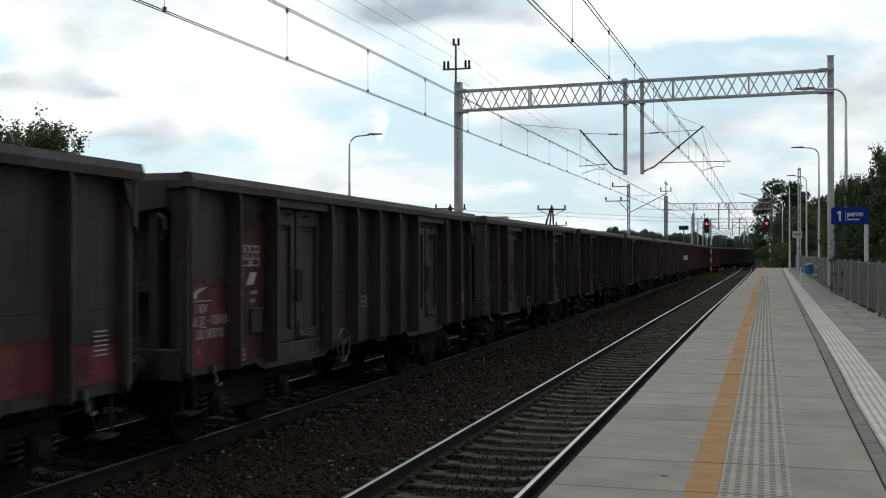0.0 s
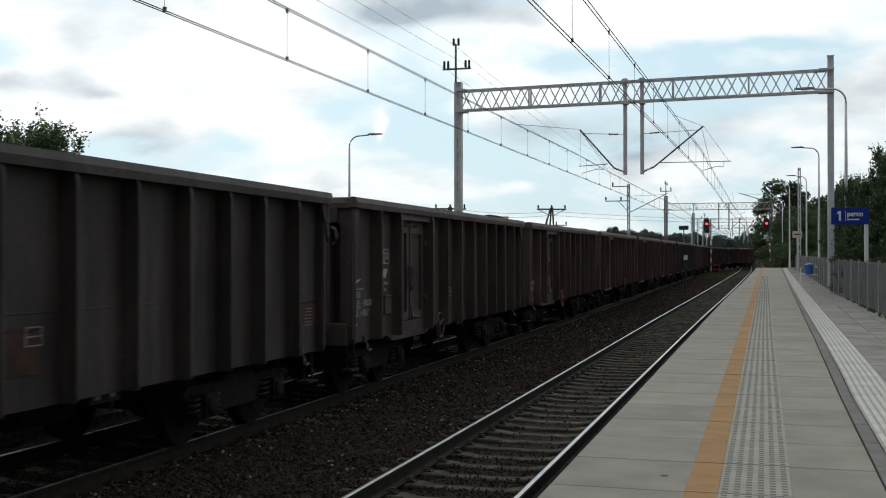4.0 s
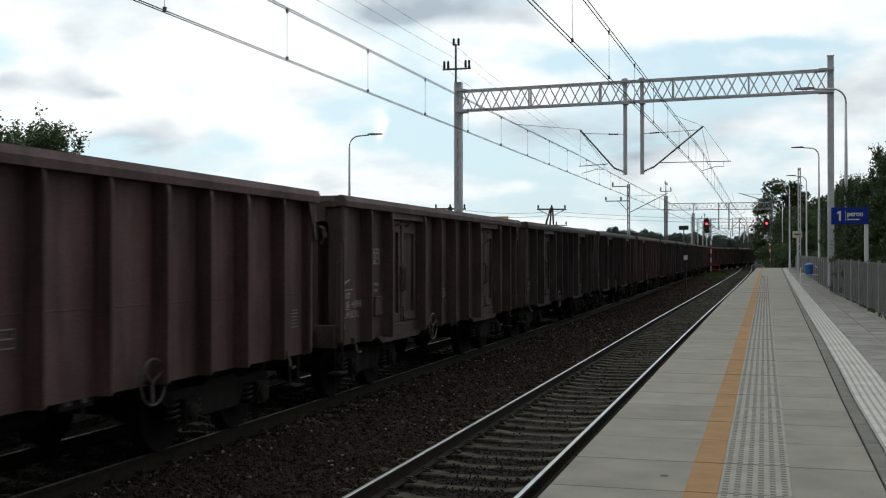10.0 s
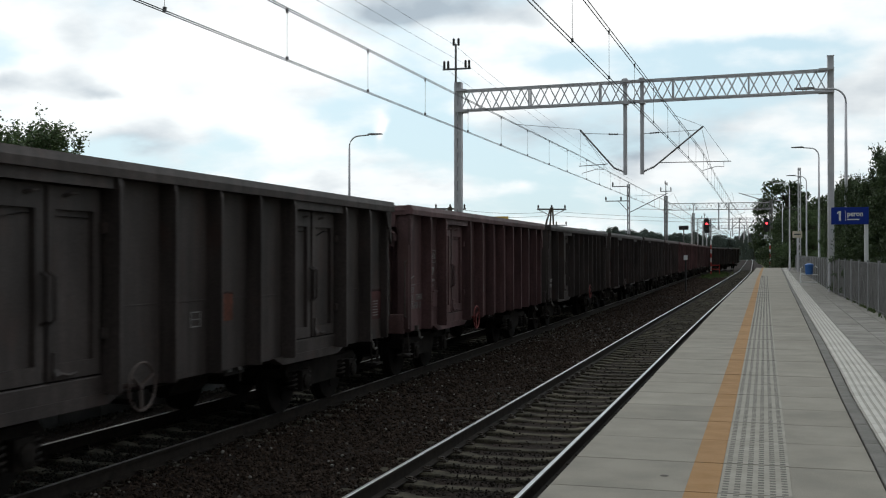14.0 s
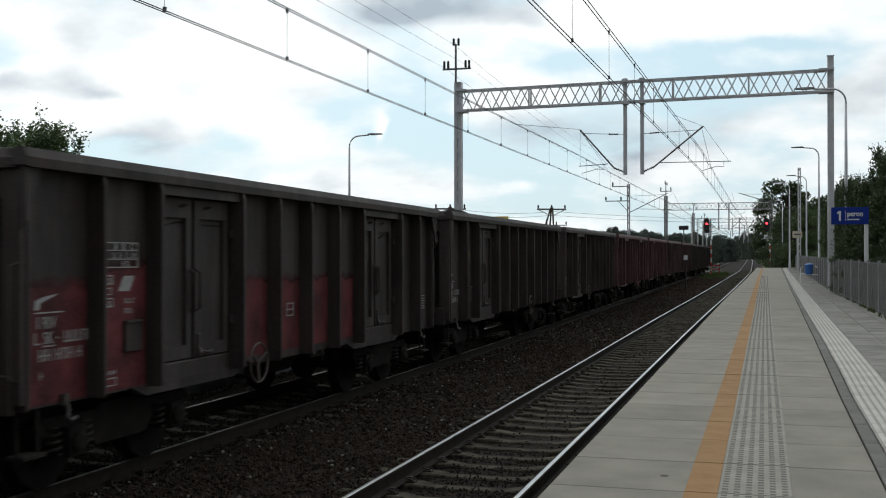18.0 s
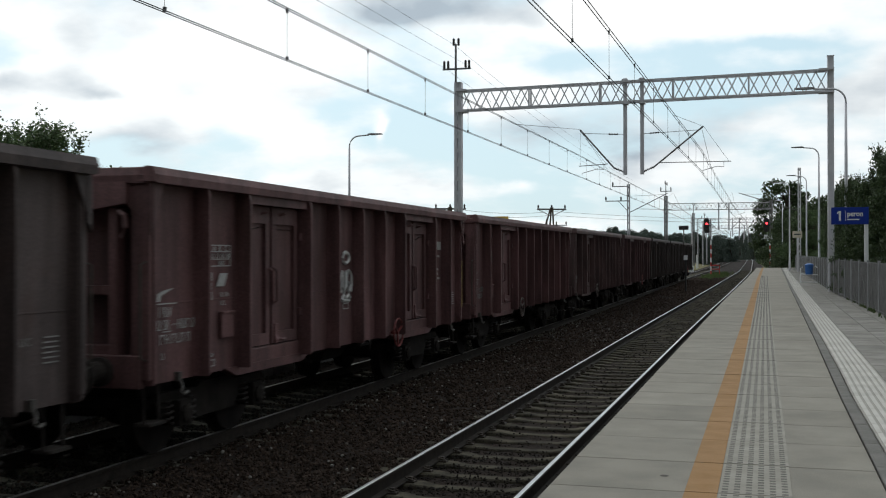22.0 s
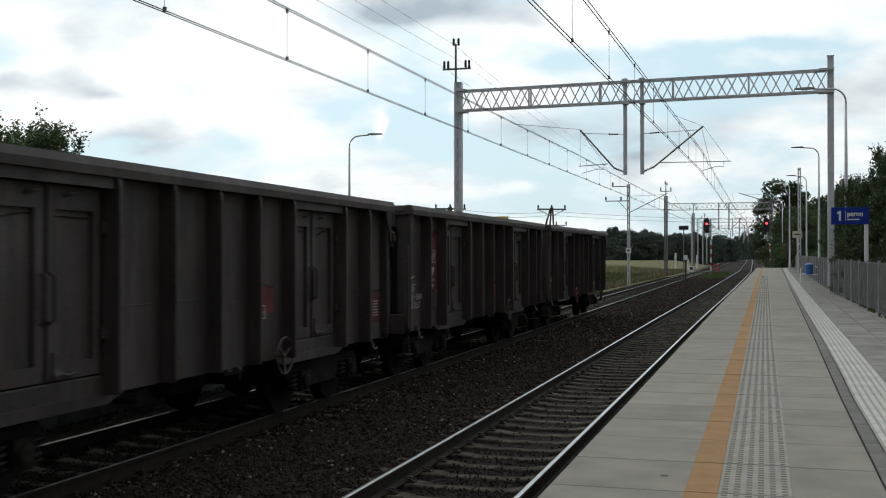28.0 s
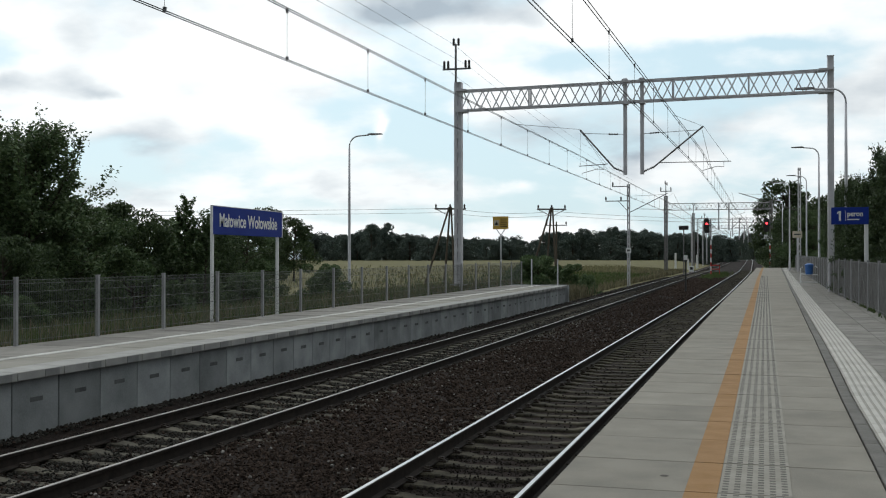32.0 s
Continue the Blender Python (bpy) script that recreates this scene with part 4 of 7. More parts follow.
def portal():
    xl, xr = -12.78, 2.61
    z0 = rise(GY)
    g = thing("catenary_portal", pose(0, GY, z0), "grey galvanised steel lattice portal spanning the tracks", "catenary portal", "catenary portals")
    bm = bmesh.new(); channel_mast(bm, 9.75, 0.24, 0.26, 0.55, 0.07)
    bmesh.ops.translate(bm, verts=bm.verts, vec=(xl, 0, 0))
    mast = part("mast", bm, M_GALV, g, "battened twin-channel steel mast")
    bm = bmesh.new(); box(bm, xl - 0.3, xl + 0.3, -0.3, 0.3, -0.5, 0.75); box(bm, xl - 0.34, xl + 0.34, -0.2, 0.2, 0.90, 0.95)
    part("footing", bm, M_CONC_WALL, mast, "concrete footing", bevel=0.02)
    bm = bmesh.new(); box(bm, xr - 0.12, xr + 0.12, -0.13, 0.13, -0.4, 10.12)
    box(bm, xr - 0.14, xr + 0.14, -0.15, 0.15, 10.12, 10.15)
    part("mast", bm, M_GALV, g, "plain box-section steel mast", bevel=0.01)

    def member(name):
        def make(p, q, w):
            bm = bmesh.new()
            bar(bm, p, q, w, w)
            bmesh.ops.transform(bm, matrix=lean, verts=bm.verts)
            part(name, bm, M_GALV, g)
        return make
    # the beam climbs a little towards the near platform
    lean = Matrix.Translation((xl, 0, 0)) @ Matrix(((1, 0, 0, 0), (0, 1, 0, 0), (0.0125, 0, 1, 0), (0, 0, 0, 1))) @ Matrix.Translation((-xl, 0, 0))
    lattice_beam(member("beam_chord"), member("lacing_bar"), xl + 0.17, xr - 0.12, 8.53, 9.38, 0, 35)
    for x0, x1, d, za, zb in ((xl - 0.05, xl + 0.4, 0.28, 8.45, 8.55), (xl - 0.05, xl + 0.4, 0.28, 9.36, 9.45), (xr - 0.45, xr + 0.13, 0.26, 8.66, 8.73), (xr - 0.45, xr + 0.13, 0.26, 9.56, 9.63)):
        bm = bmesh.new(); box(bm, x0, x1, -d, d, za, zb)
        part("bracket", bm, M_GALV, g)
    # hangers for the two tracks
    for x in (-5.52, -4.82):
        bm = bmesh.new(); box(bm, x - 0.075, x + 0.075, -0.09, 0.09, 5.58, 9.62); box(bm, x - 0.12, x + 0.12, -0.25, 0.25, 9.50, 9.57); box(bm, x - 0.12, x + 0.12, -0.25, 0.25, 8.52, 8.59)
        part("hanger", bm, M_GALV, g, "hanging square steel post", bevel=0.008)
    for s, x in ((-1, -5.52), (1, -4.82)):
        bm = bmesh.new()
        tx = x + s * (1.9 if s < 0 else 2.5)
        tube(bm, [(x + s * 0.45, 0, 5.85), (tx, 0, 7.52)], 0.035, 8)
        tube(bm, [(x + s * 0.08, 0, 7.28), (x + s * (1.72 if s < 0 else 2.3), 0, 7.36)], 0.012, 6)
        tube(bm, [(x + s * 0.72, 0, 6.05), (x + s * (1.95 if s < 0 else 3.6), 0, 5.98 + (0.0 if s < 0 else 0.06))], 0.018, 6)
        part("bracket_arm", bm, M_OLDSTEEL, g, "slanting tubular cantilever arm", smooth=False)
        bm = bmesh.new()
        if s > 0:
            tube(bm, [(tx, 0, 7.50), (x + s * 3.5, 0, 6.05)], 0.006, 4)
        else:
            tube(bm, [(tx, 0, 7.50), (tx, 0, 6.0)], 0.006, 4); tube(bm, [(tx, 0, 7.46), (x + s * 0.8, 0, 6.06)], 0.006, 4)
        part("stay_wire", bm, M_WIRE, g)
        bm = bmesh.new()
        ex = x + s * 0.9 if s < 0 else x + s * 3.3
        sx = x + s * 1.82 if s < 0 else x + s * 2.45
        tube(bm, [(ex, 0, 6.0), (ex, 0, 5.82), (ex + (sx - ex) * 0.3, 0, 5.85), (sx, 0, 5.68), (sx, 0, 5.60)], 0.014, 6)
        part("steady_arm", bm, M_OLDSTEEL, g)
        for p, q, r in (((x + s * 0.06, 0, 5.70), (x + s * 0.46, 0, 5.87), 0.06), ((x + s * 0.30, 0, 7.285), (x + s * 0.70, 0, 7.31), 0.045)):
            bm = bmesh.new()
            insulator(bm, p, q, r, 6)
            part("insulator", bm, M_CERAMIC, g)
    # feeder-wire post on the left mast
    bm = bmesh.new(); box(bm, xl - 0.16, xl - 0.09, -0.05, 0.05, 8.0, 11.5); box(bm, xl - 0.72, xl + 0.55, -0.04, 0.04, 10.35, 10.42)
    arm = part("top_post", bm, M_OLDSTEEL, g)
    for x, z in ((-0.65, 10.42), (-0.47, 10.42), (0.32, 10.42), (0.48, 10.42), (-0.22, 11.4), (0.0, 11.4)):
        bm = bmesh.new(); lathe(bm, [(0.02, 0)] + [(0.06, 0.03), (0.06, 0.08), (0.04, 0.10), (0.06, 0.13), (0.06, 0.18), (0.04, 0.2), (0.055, 0.23), (0.055, 0.3), (0.02, 0.34)], 10, Matrix.Translation((xl + x, 0, z)))
        part("insulator", bm, M_CERAMIC, arm, "dark glazed pin insulator")


def wire(name, pts, r, label, group="overhead wires", droppers=()):
    ob = thing(name, Matrix(), label, "overhead wire", group)
    for o in (-0.02, 0.02):
        bm = bmesh.new()
        tube(bm, [(x + o * 1.6, y, z) for x, y, z in pts], r, 5)
        part("wire_strand", bm, M_WIRE, ob)
    return ob


def catenary(sup, low, sag):
    """Contact wires and messenger through supports (x, y, contact z, tip z), with stitch wires at the supports and droppers.
    low: height of the messenger over the contact wire at each support."""
    cps, mps, drops, stitch = [], [], [], []
    for j, ((x0, y0, c0, t0), (x1, y1, c1, t1)) in enumerate(zip(sup, sup[1:])):
        n = 16
        for i in range(n + (y1 == sup[-1][1])):
            t = i / n
            x, y = x0 + (x1 - x0) * t, y0 + (y1 - y0) * t
            cps.append((x, y, c0 + (c1 - c0) * t))
            mps.append((x, y, c0 + low[j] + (c1 + low[j + 1] - c0 - low[j]) * t - 4 * sag * t * (1 - t)))
            if i == 3:
                stitch.append(((x0, y0, t0), mps[-1]))
            if i == 13:
                stitch.append(((x1, y1, t1), mps[-1]))
        # droppers about every four metres
        y = y0 + (2.15 if j == 0 else 1.9)
        while y < y1 - 1.0:
            t = (y - y0) / (y1 - y0)
            x = x0 + (x1 - x0) * t
            c = c0 + (c1 - c0) * t
            drops.append(((x, y, c), (x, y, c + low[j] + (low[j + 1] - low[j]) * t - 4 * sag * t * (1 - t))))
            y += 3.8
    wire("contact_wire", cps, 0.008, "pair of dark copper contact wires over the track")
    ms = wire("messenger_wire", mps, 0.009, "dark stranded messenger wire over the track")
    for p, q in stitch:
        bm = bmesh.new()
        tube(bm, [p, q], 0.008, 4)
        part("stitch_wire", bm, M_WIRE, ms)
    for c, m in drops:
        bm = bmesh.new()
        tube(bm, [c, m], 0.004, 4)
        box(bm, c[0] - 0.018, c[0] + 0.018, c[1] - 0.02, c[1] + 0.02, c[2], c[2] + 0.06)
        box(bm, m[0] - 0.013, m[0] + 0.013, m[1] - 0.03, m[1] + 0.03, m[2] - 0.07, m[2])
        part("dropper", bm, M_WIRE, ms)


def all_wires():
    catenary([(-7.45, -20, 5.11, 7.0), (-7.45, GY, 5.69, 7.70), (-7.3, 94.5, 6.0, 7.9), (-7.55, 150, 6.3, 8.1), (-7.6, 205, 6.8, 8.6), (-8.2, 265, 7.3, 9.0), (-9.5, 330, 7.8, 9.6)], (0.95, 0.90, 0.9, 0.9, 0.9, 0.9, 0.9), 0.08)
    catenary([(-3.17, -20, 5.02, 7.0), (-2.42, GY, 5.82, 7.70), (-2.5, 96, 6.05, 7.9), (-2.1, 150, 6.3, 8.1), (-2.5, 205, 6.8, 8.6), (-3.0, 265, 7.3, 9.0), (-3.8, 330, 7.8, 9.6)], (1.0, 0.86, 0.9, 0.9, 0.9, 0.9, 0.9), 0.02)
    for x, z in ((-13.43, 10.72), (-12.3, 10.72), (-13.0, 11.72)):
        bm = bmesh.new()
        pts = []
        for i in range(15):
            t = i / 14
            pts.append((x, -25 + (GY + 25) * t, z - 0.1 - 0.9 * 4 * t * (1 - t) * 0.5))
        for i in range(1, 15):
            t = i / 14
            pts.append((x + t * 1.6, GY + t * 50, z - 0.1 - 0.4 * 4 * t * (1 - t) - t * 1.6))
        tube(bm, pts, 0.006, 4)
        single("feeder_wire", bm, M_WIRE, "thin feeder wire strung along the line", "overhead wire", "overhead wires")


def cantilever_mast(x, y, h, side, reach, label, sw=0.17, arms=False):
    z0 = rise(y)
    g = thing("catenary_mast", pose(x, y, z0), label, "catenary mast", "catenary masts")
    bm = bmesh.new(); channel_mast(bm, h, sw, 0.18, -0.6, 0.05)
    part("mast", bm, M_GALV, g)
    bm = bmesh.new()
    tube(bm, [(side * 0.3, 0, 5.9), (side * reach, 0, 7.4)], 0.035, 6)
    tube(bm, [(side * 0.15, 0, 7.2), (side * reach * 0.95, 0, 7.3)], 0.014, 5)
    tube(bm, [(side * 0.7, 0, 6.1), (side * (reach + 0.4), 0, 6.0)], 0.02, 5)
    part("bracket_arm", bm, M_OLDSTEEL, g)
    bm = bmesh.new()
    tube(bm, [(side * reach * 0.9, 0, 6.0), (side * reach * 0.9, 0, 5.75), (side * (reach + 0.1), 0, 5.55)], 0.015, 5)
    part("steady_arm", bm, M_OLDSTEEL, g)
    bm = bmesh.new(); insulator(bm, (side * 0.12, 0, 5.82), (side * 0.42, 0, 5.96), 0.06, 5); part("insulator", bm, M_CERAMIC, g)
    if arms:
        bm = bmesh.new(); box(bm, -0.22, 0.22, -0.13, -0.088, 2.3, 2.75)
        pl = part("plate", bm, M_WHITE, g, "white plate with a grey bar")
        bm = bmesh.new(); box(bm, -0.12, 0.12, -0.134, -0.13, 2.45, 2.6); part("bar", bm, M_SLOT, pl)
        # feeder arms on the field side
        for z, ln in ((h - 0.15, 1.4), (h - 1.4, 2.0)):
            bm = bmesh.new(); box(bm, -side * ln, 0.1, -0.04, 0.04, z - 0.04, z + 0.04)
            a = part("feeder_arm", bm, M_OLDSTEEL, g)
            for x in (ln, ln * 0.35) if ln > 1.5 else (ln,):
                bm = bmesh.new(); lathe(bm, [(0.02, 0), (0.07, 0.05), (0.07, 0.28), (0.03, 0.34)], 8, Matrix.Translation((-side * (x - 0.05), 0, z + 0.04)))
                part("insulator", bm, M_CERAMIC, a)
        bm = bmesh.new(); bar(bm, (-side * 0.9, 0, h - 1.4), (-side * 0.05, 0, h - 2.3), 0.05, 0.05); part("arm_brace", bm, M_OLDSTEEL, g)
    return g


# ---- lamps, signs, signals, poles ----
def street_lamp(x, y, zb, h, arm, label):
    g = thing("street_lamp", pose(x, y, zb), label, "street lamp", "platform lamps")
    s = 1 if arm > 0 else -1
    bm = bmesh.new()
    lathe(bm, [(0.10, -0.6), (0.10, 0.9), (0.072, 0.95), (0.06, h * 0.6), (0.045, h - 0.55)], 12)
    part("pole", bm, M_GALV, g, "tapered grey steel pole", smooth=True)
    bm = bmesh.new()
    pts = [(0, 0, h - 0.55)]
    for i in range(7):
        a = i / 6 * math.pi / 2
        pts.append((s * 0.5 * (1 - math.cos(a)), 0, h - 0.5 + 0.5 * math.sin(a)))
    pts.append((s * (abs(arm) - 0.55), 0, h + 0.03))
    tube(bm, pts, 0.035, 8)
    part("arm", bm, M_GALV, g, "curved tubular arm", smooth=True)
    bm = bmesh.new()
    e = s * (abs(arm) - 0.6)
    st = [(0, 0.05, 0.04), (0.12, 0.10, 0.06), (0.45, 0.13, 0.05), (0.72, 0.08, 0.03)]
    prev = None
    for dx, w, t in st:
        ring = [bm.verts.new((e + s * dx, sy * w, h + 0.05 + sz * t)) for sy, sz in ((-1, -0.5), (1, -0.5), (0.6, 1), (-0.6, 1))]
        if prev:
            for i in range(4):
                bm.faces.new((prev[i], prev[(i + 1) % 4], ring[(i + 1) % 4], ring[i]))
        else:
            bm.faces.new(ring[::-1])
        prev = ring
    bm.faces.new(prev)
    part("lamp_head", bm, M_OLDSTEEL, g, "flat grey lantern")


def lettering(name, text, size, material, parent, m, align="LEFT", squeeze=1.0, bold=0.0):
    cu = bpy.data.curves.new(name, "FONT")
    cu.body, cu.size, cu.extrude, cu.offset, cu.align_x, cu.resolution_u = text, size, 0.001, bold, align, 3
    tmp = bpy.data.objects.new(name, cu)
    me = bpy.data.meshes.new_from_object(tmp)
    bpy.data.objects.remove(tmp)
    me.materials.clear()
    me.materials.append(material)
    me.transform(Matrix.Diagonal((squeeze, 1, 1, 1)))
    ob = new(name, me)
    ob.parent = parent
    ob.matrix_basis = m
    return ob


def station_sign():
    g = thing("station_sign", pose(-12.12, 22.46, rise(24) + 0.74), "blue station name board on two white posts", "station sign")
    for y in (0.05, 3.55):
        bm = bmesh.new(); box(bm, -0.035, 0.029, y - 0.04, y + 0.04, -0.02, 2.6)
        part("post", bm, M_WHITE, g, "white square post", bevel=0.008)
    bm = bmesh.new(); box(bm, 0.03, 0.075, -0.06, 3.68, 1.98, 2.63)
    part("board", bm, M_BLUE, g, "blue name board", bevel=0.008)
    bm = bmesh.new(); box(bm, 0.025, 0.078, -0.085, -0.055, 1.975, 2.64); box(bm, 0.025, 0.078, 3.675, 3.70, 1.975, 2.64); box(bm, 0.025, 0.078, -0.085, 3.70, 2.63, 2.645)
    part("board_frame", bm, M_WHITE, g)
    lettering("lettering", "Małowice Wołowskie", 0.43, M_WHITE, g, Matrix.Translation((0.08, 1.80, 2.17)) @ Euler((radians(90), 0, radians(90))).to_matrix().to_4x4(), "CENTER", 0.83, 0.010)


def peron_sign():
    y = 34.0
    g = thing("platform_sign", pose(2.9, y, rise(y) + PH), "blue platform number sign on a white post", "platform sign")
    bm = bmesh.new(); box(bm, -0.055, 0.055, -0.05, 0.05, -0.3, 2.45)
    part("post", bm, M_WHITE, g, bevel=0.006)
    bm = bmesh.new(); box(bm, -0.97, 0.06, -0.09, -0.055, 2.36, 2.86)
    part("board", bm, M_BLUE, g, bevel=0.006)
    bm = bmesh.new()
    v = [bm.verts.new((a, -0.094, b)) for a, b in ((-0.76, 2.47), (-0.70, 2.47), (-0.70, 2.755), (-0.75, 2.755), (-0.815, 2.705), (-0.80, 2.665), (-0.76, 2.69))]
    bm.faces.new(v)
    part("numeral", bm, M_WHITE, g, "white numeral one")
    bm = bmesh.new(); box(bm, -0.585, -0.575, -0.094, -0.09, 2.46, 2.76); part("divider", bm, M_WHITE, g)
    lettering("lettering", "peron", 0.21, M_WHITE, g, Matrix.Translation((-0.53, -0.094, 2.60)) @ Euler((radians(90), 0, 0)).to_matrix().to_4x4(), squeeze=0.85, bold=0.006)
    bm = bmesh.new(); box(bm, -0.53, -0.20, -0.094, -0.09, 2.485, 2.52); part("small_print_bar", bm, M_WHITE, g)


def warning_board():
    # yellow board on a slender post behind the far platform's end
    x, y = -13.36, 56.5
    zb = rise(y) - 0.45
    g = thing("warning_board", pose(x, y, zb), "yellow warning board on a thin grey post", "warning sign")
    bm = bmesh.new(); lathe(bm, [(0.04, -0.4), (0.04, 3.75)], 8)
    for sx in (-1, 1):
        bar(bm, (0, 0, 3.7), (sx * 0.32, 0, 4.15), 0.04, 0.04)
        bar(bm, (sx * 0.32, 0, 4.15), (sx * 0.32, -0.03, 4.65), 0.04, 0.04)
    part("post", bm, M_GALV, g)
    bm = bmesh.new(); box(bm, -0.42, 0.42, -0.075, -0.05, 4.02, 4.70); part("board", bm, M_YELLOW, g)
    bm = bmesh.new()
    for k in range(5):
        box(bm, -0.02, 0.36 - 0.06 * (k % 2), -0.080, -0.076, 4.14 + k * 0.10, 4.18 + k * 0.10)
    part("text_bar", bm, M_BLACK, g)
    bm = bmesh.new(); box(bm, -0.36, -0.08, -0.079, -0.076, 4.20, 4.50); field = part("pictogram_field", bm, M_CREAM, g, "pale square")
    bm = bmesh.new()
    v = [bm.verts.new(p) for p in ((-0.32, -0.082, 4.25), (-0.12, -0.082, 4.25), (-0.22, -0.082, 4.45))]
    bm.faces.new(v)
    part("pictogram", bm, M_BLACK, field)


def a_frame_pole(x, y, h, label):
    g = thing("utility_pole", pose(x, y, land(x, y), 0, 0, 20), label, "utility pole", "wooden utility poles")
    for fx, fy, tx in ((-2.0, -0.2, -0.06), (-0.45, 0.5, 0.0), (0.3, -0.5, 0.06)):
        bm = bmesh.new(); tube(bm, [(fx * 1.08, fy * 1.08, -0.5), (tx, fy * 0.15, h - 0.1)], 0.085, 8, 0.065)
        part("leg", bm, M_WOOD, g, "slanting wooden pole")
    bm = bmesh.new(); tube(bm, [(-1.0, 0, h - 0.3), (-0.1, 0, h - 0.75)], 0.03, 5); tube(bm, [(1.0, 0, h - 0.3), (0.1, 0, h - 0.75)], 0.03, 5)
    bar(bm, (-1.15, 0, h - 0.25), (1.15, 0, h - 0.25), 0.10, 0.12)
    part("crossarm", bm, M_OLDSTEEL, g)
    for x in (-1.05, 0.0, 1.05):
        bm = bmesh.new(); lathe(bm, [(0.03, 0), (0.07, 0.06), (0.06, 0.14), (0.08, 0.2), (0.03, 0.3)], 8, Matrix.Translation((x, 0, h - 0.2)))
        part("insulator", bm, M_CERAMIC, g)


def far_pole(x, y, h):
    g = thing("utility_pole", pose(x, y, land(x, y)), "slim wooden pole with a crossarm in the field", "utility pole", "wooden utility poles")
    bm = bmesh.new(); tube(bm, [(0, 0, -0.5), (0, 0, h)], 0.11, 8, 0.08); part("pole", bm, M_WOOD, g)
    bm = bmesh.new(); bar(bm, (-1.2, 0, h - 0.35), (1.2, 0, h - 0.35), 0.1, 0.1); arm = part("crossarm", bm, M_OLDSTEEL, g)
    for sx in (-1.1, 0.0, 1.1):
        bm = bmesh.new(); lathe(bm, [(0.03, 0), (0.08, 0.08), (0.08, 0.3), (0.03, 0.36)], 8, Matrix.Translation((sx, 0, h - 0.3)))
        part("insulator", bm, M_CERAMIC, arm)


def utility_wires():
    for dz, dy in ((5.62, -0.3), (5.95, 0.3)):
        bm = bmesh.new()
        pts = []
        for (x0, y0), (x1, y1) in (((-75, 60), (-22, 76.9)), ((-22, 76.9), (-15.8, 84)), ((-15.8, 84), (4, 106))):
            for i in range(9):
                t = i / 9
                pts.append((x0 + (x1 - x0) * t, y0 + (y1 - y0) * t + dy, dz - 0.25 * t * (1 - t) * 4))
        tube(bm, pts, 0.011, 4)
        single("utility_wire", bm, M_WIRE, "thin wire between the wooden poles", "overhead wire", "utility wires")


def signal(x, y, h, label, board=False):
    z0 = rise(y) - 0.2
    g = thing("railway_signal", pose(x, y, z0), label, "railway signal", "railway signals")
    for i in range(8):
        bm = bmesh.new(); lathe(bm, [(0.075, i * 0.5), (0.075, i * 0.5 + 0.5)], 12)
        part("post_band", bm, M_WHITE if i % 2 else M_RED, g)
    bm = bmesh.new(); lathe(bm, [(0.07, 4.0), (0.07, h)], 10); part("post", bm, M_OLDSTEEL, g)
    bm = bmesh.new()
    hx = -0.45 if not board else -0.4
    prof = []
    for i in range(16):
        a = i * math.tau / 16
        prof.append((0.33 * math.cos(a) + hx, (0.33 * math.sin(a)) + (0.55 if math.sin(a) > 0 else -0.55)))
    r0 = [bm.verts.new((a, -0.2, h - 0.8 + b)) for a, b in prof]
    r1 = [bm.verts.new((a, -0.1, h - 0.8 + b)) for a, b in prof]
    bm.faces.new(r0); bm.faces.new(r1[::-1])
    for i in range(16):
        bm.faces.new((r0[i], r0[(i + 1) % 16], r1[(i + 1) % 16], r1[i]))
    box(bm, hx, 0.05, -0.1, 0.0, h - 0.9, h - 0.75)
    head = part("signal_head", bm, M_BLACK, g, "black rounded signal backboard")
    for i in range(4):
        z = h - 0.8 + 0.62 - i * 0.41
        m = Matrix.Translation((hx, -0.21, z)) @ Euler((radians(90), 0, 0)).to_matrix().to_4x4()
        bm = bmesh.new(); lathe(bm, [(0.13, 0), (0.13, 0.03), (0.10, 0.032)], 14, m)
        lit = i == 1
        part("lamp", bm, M_REDLAMP if lit else M_CERAMIC, head, "lit red signal lamp" if lit else "unlit signal lamp")
    if board:
        bm = bmesh.new(); box(bm, -0.7, 0.3, -0.12, -0.09, h - 2.5, h - 2.0); part("identity_plate", bm, M_WHITE, g, "white plate with dark bars")
    else:
        bm = bmesh.new()
        for z in (0.7, 1.15):
            bar(bm, (0.05, -0.1, z), (0.95, -0.1, z), 0.10, 0.10)
        bar(bm, (0.95, -0.1, 0.0), (0.95, -0.1, 1.2), 0.08, 0.08)
        part("guard_rail", bm, M_RED, g, "red and white guard rail")


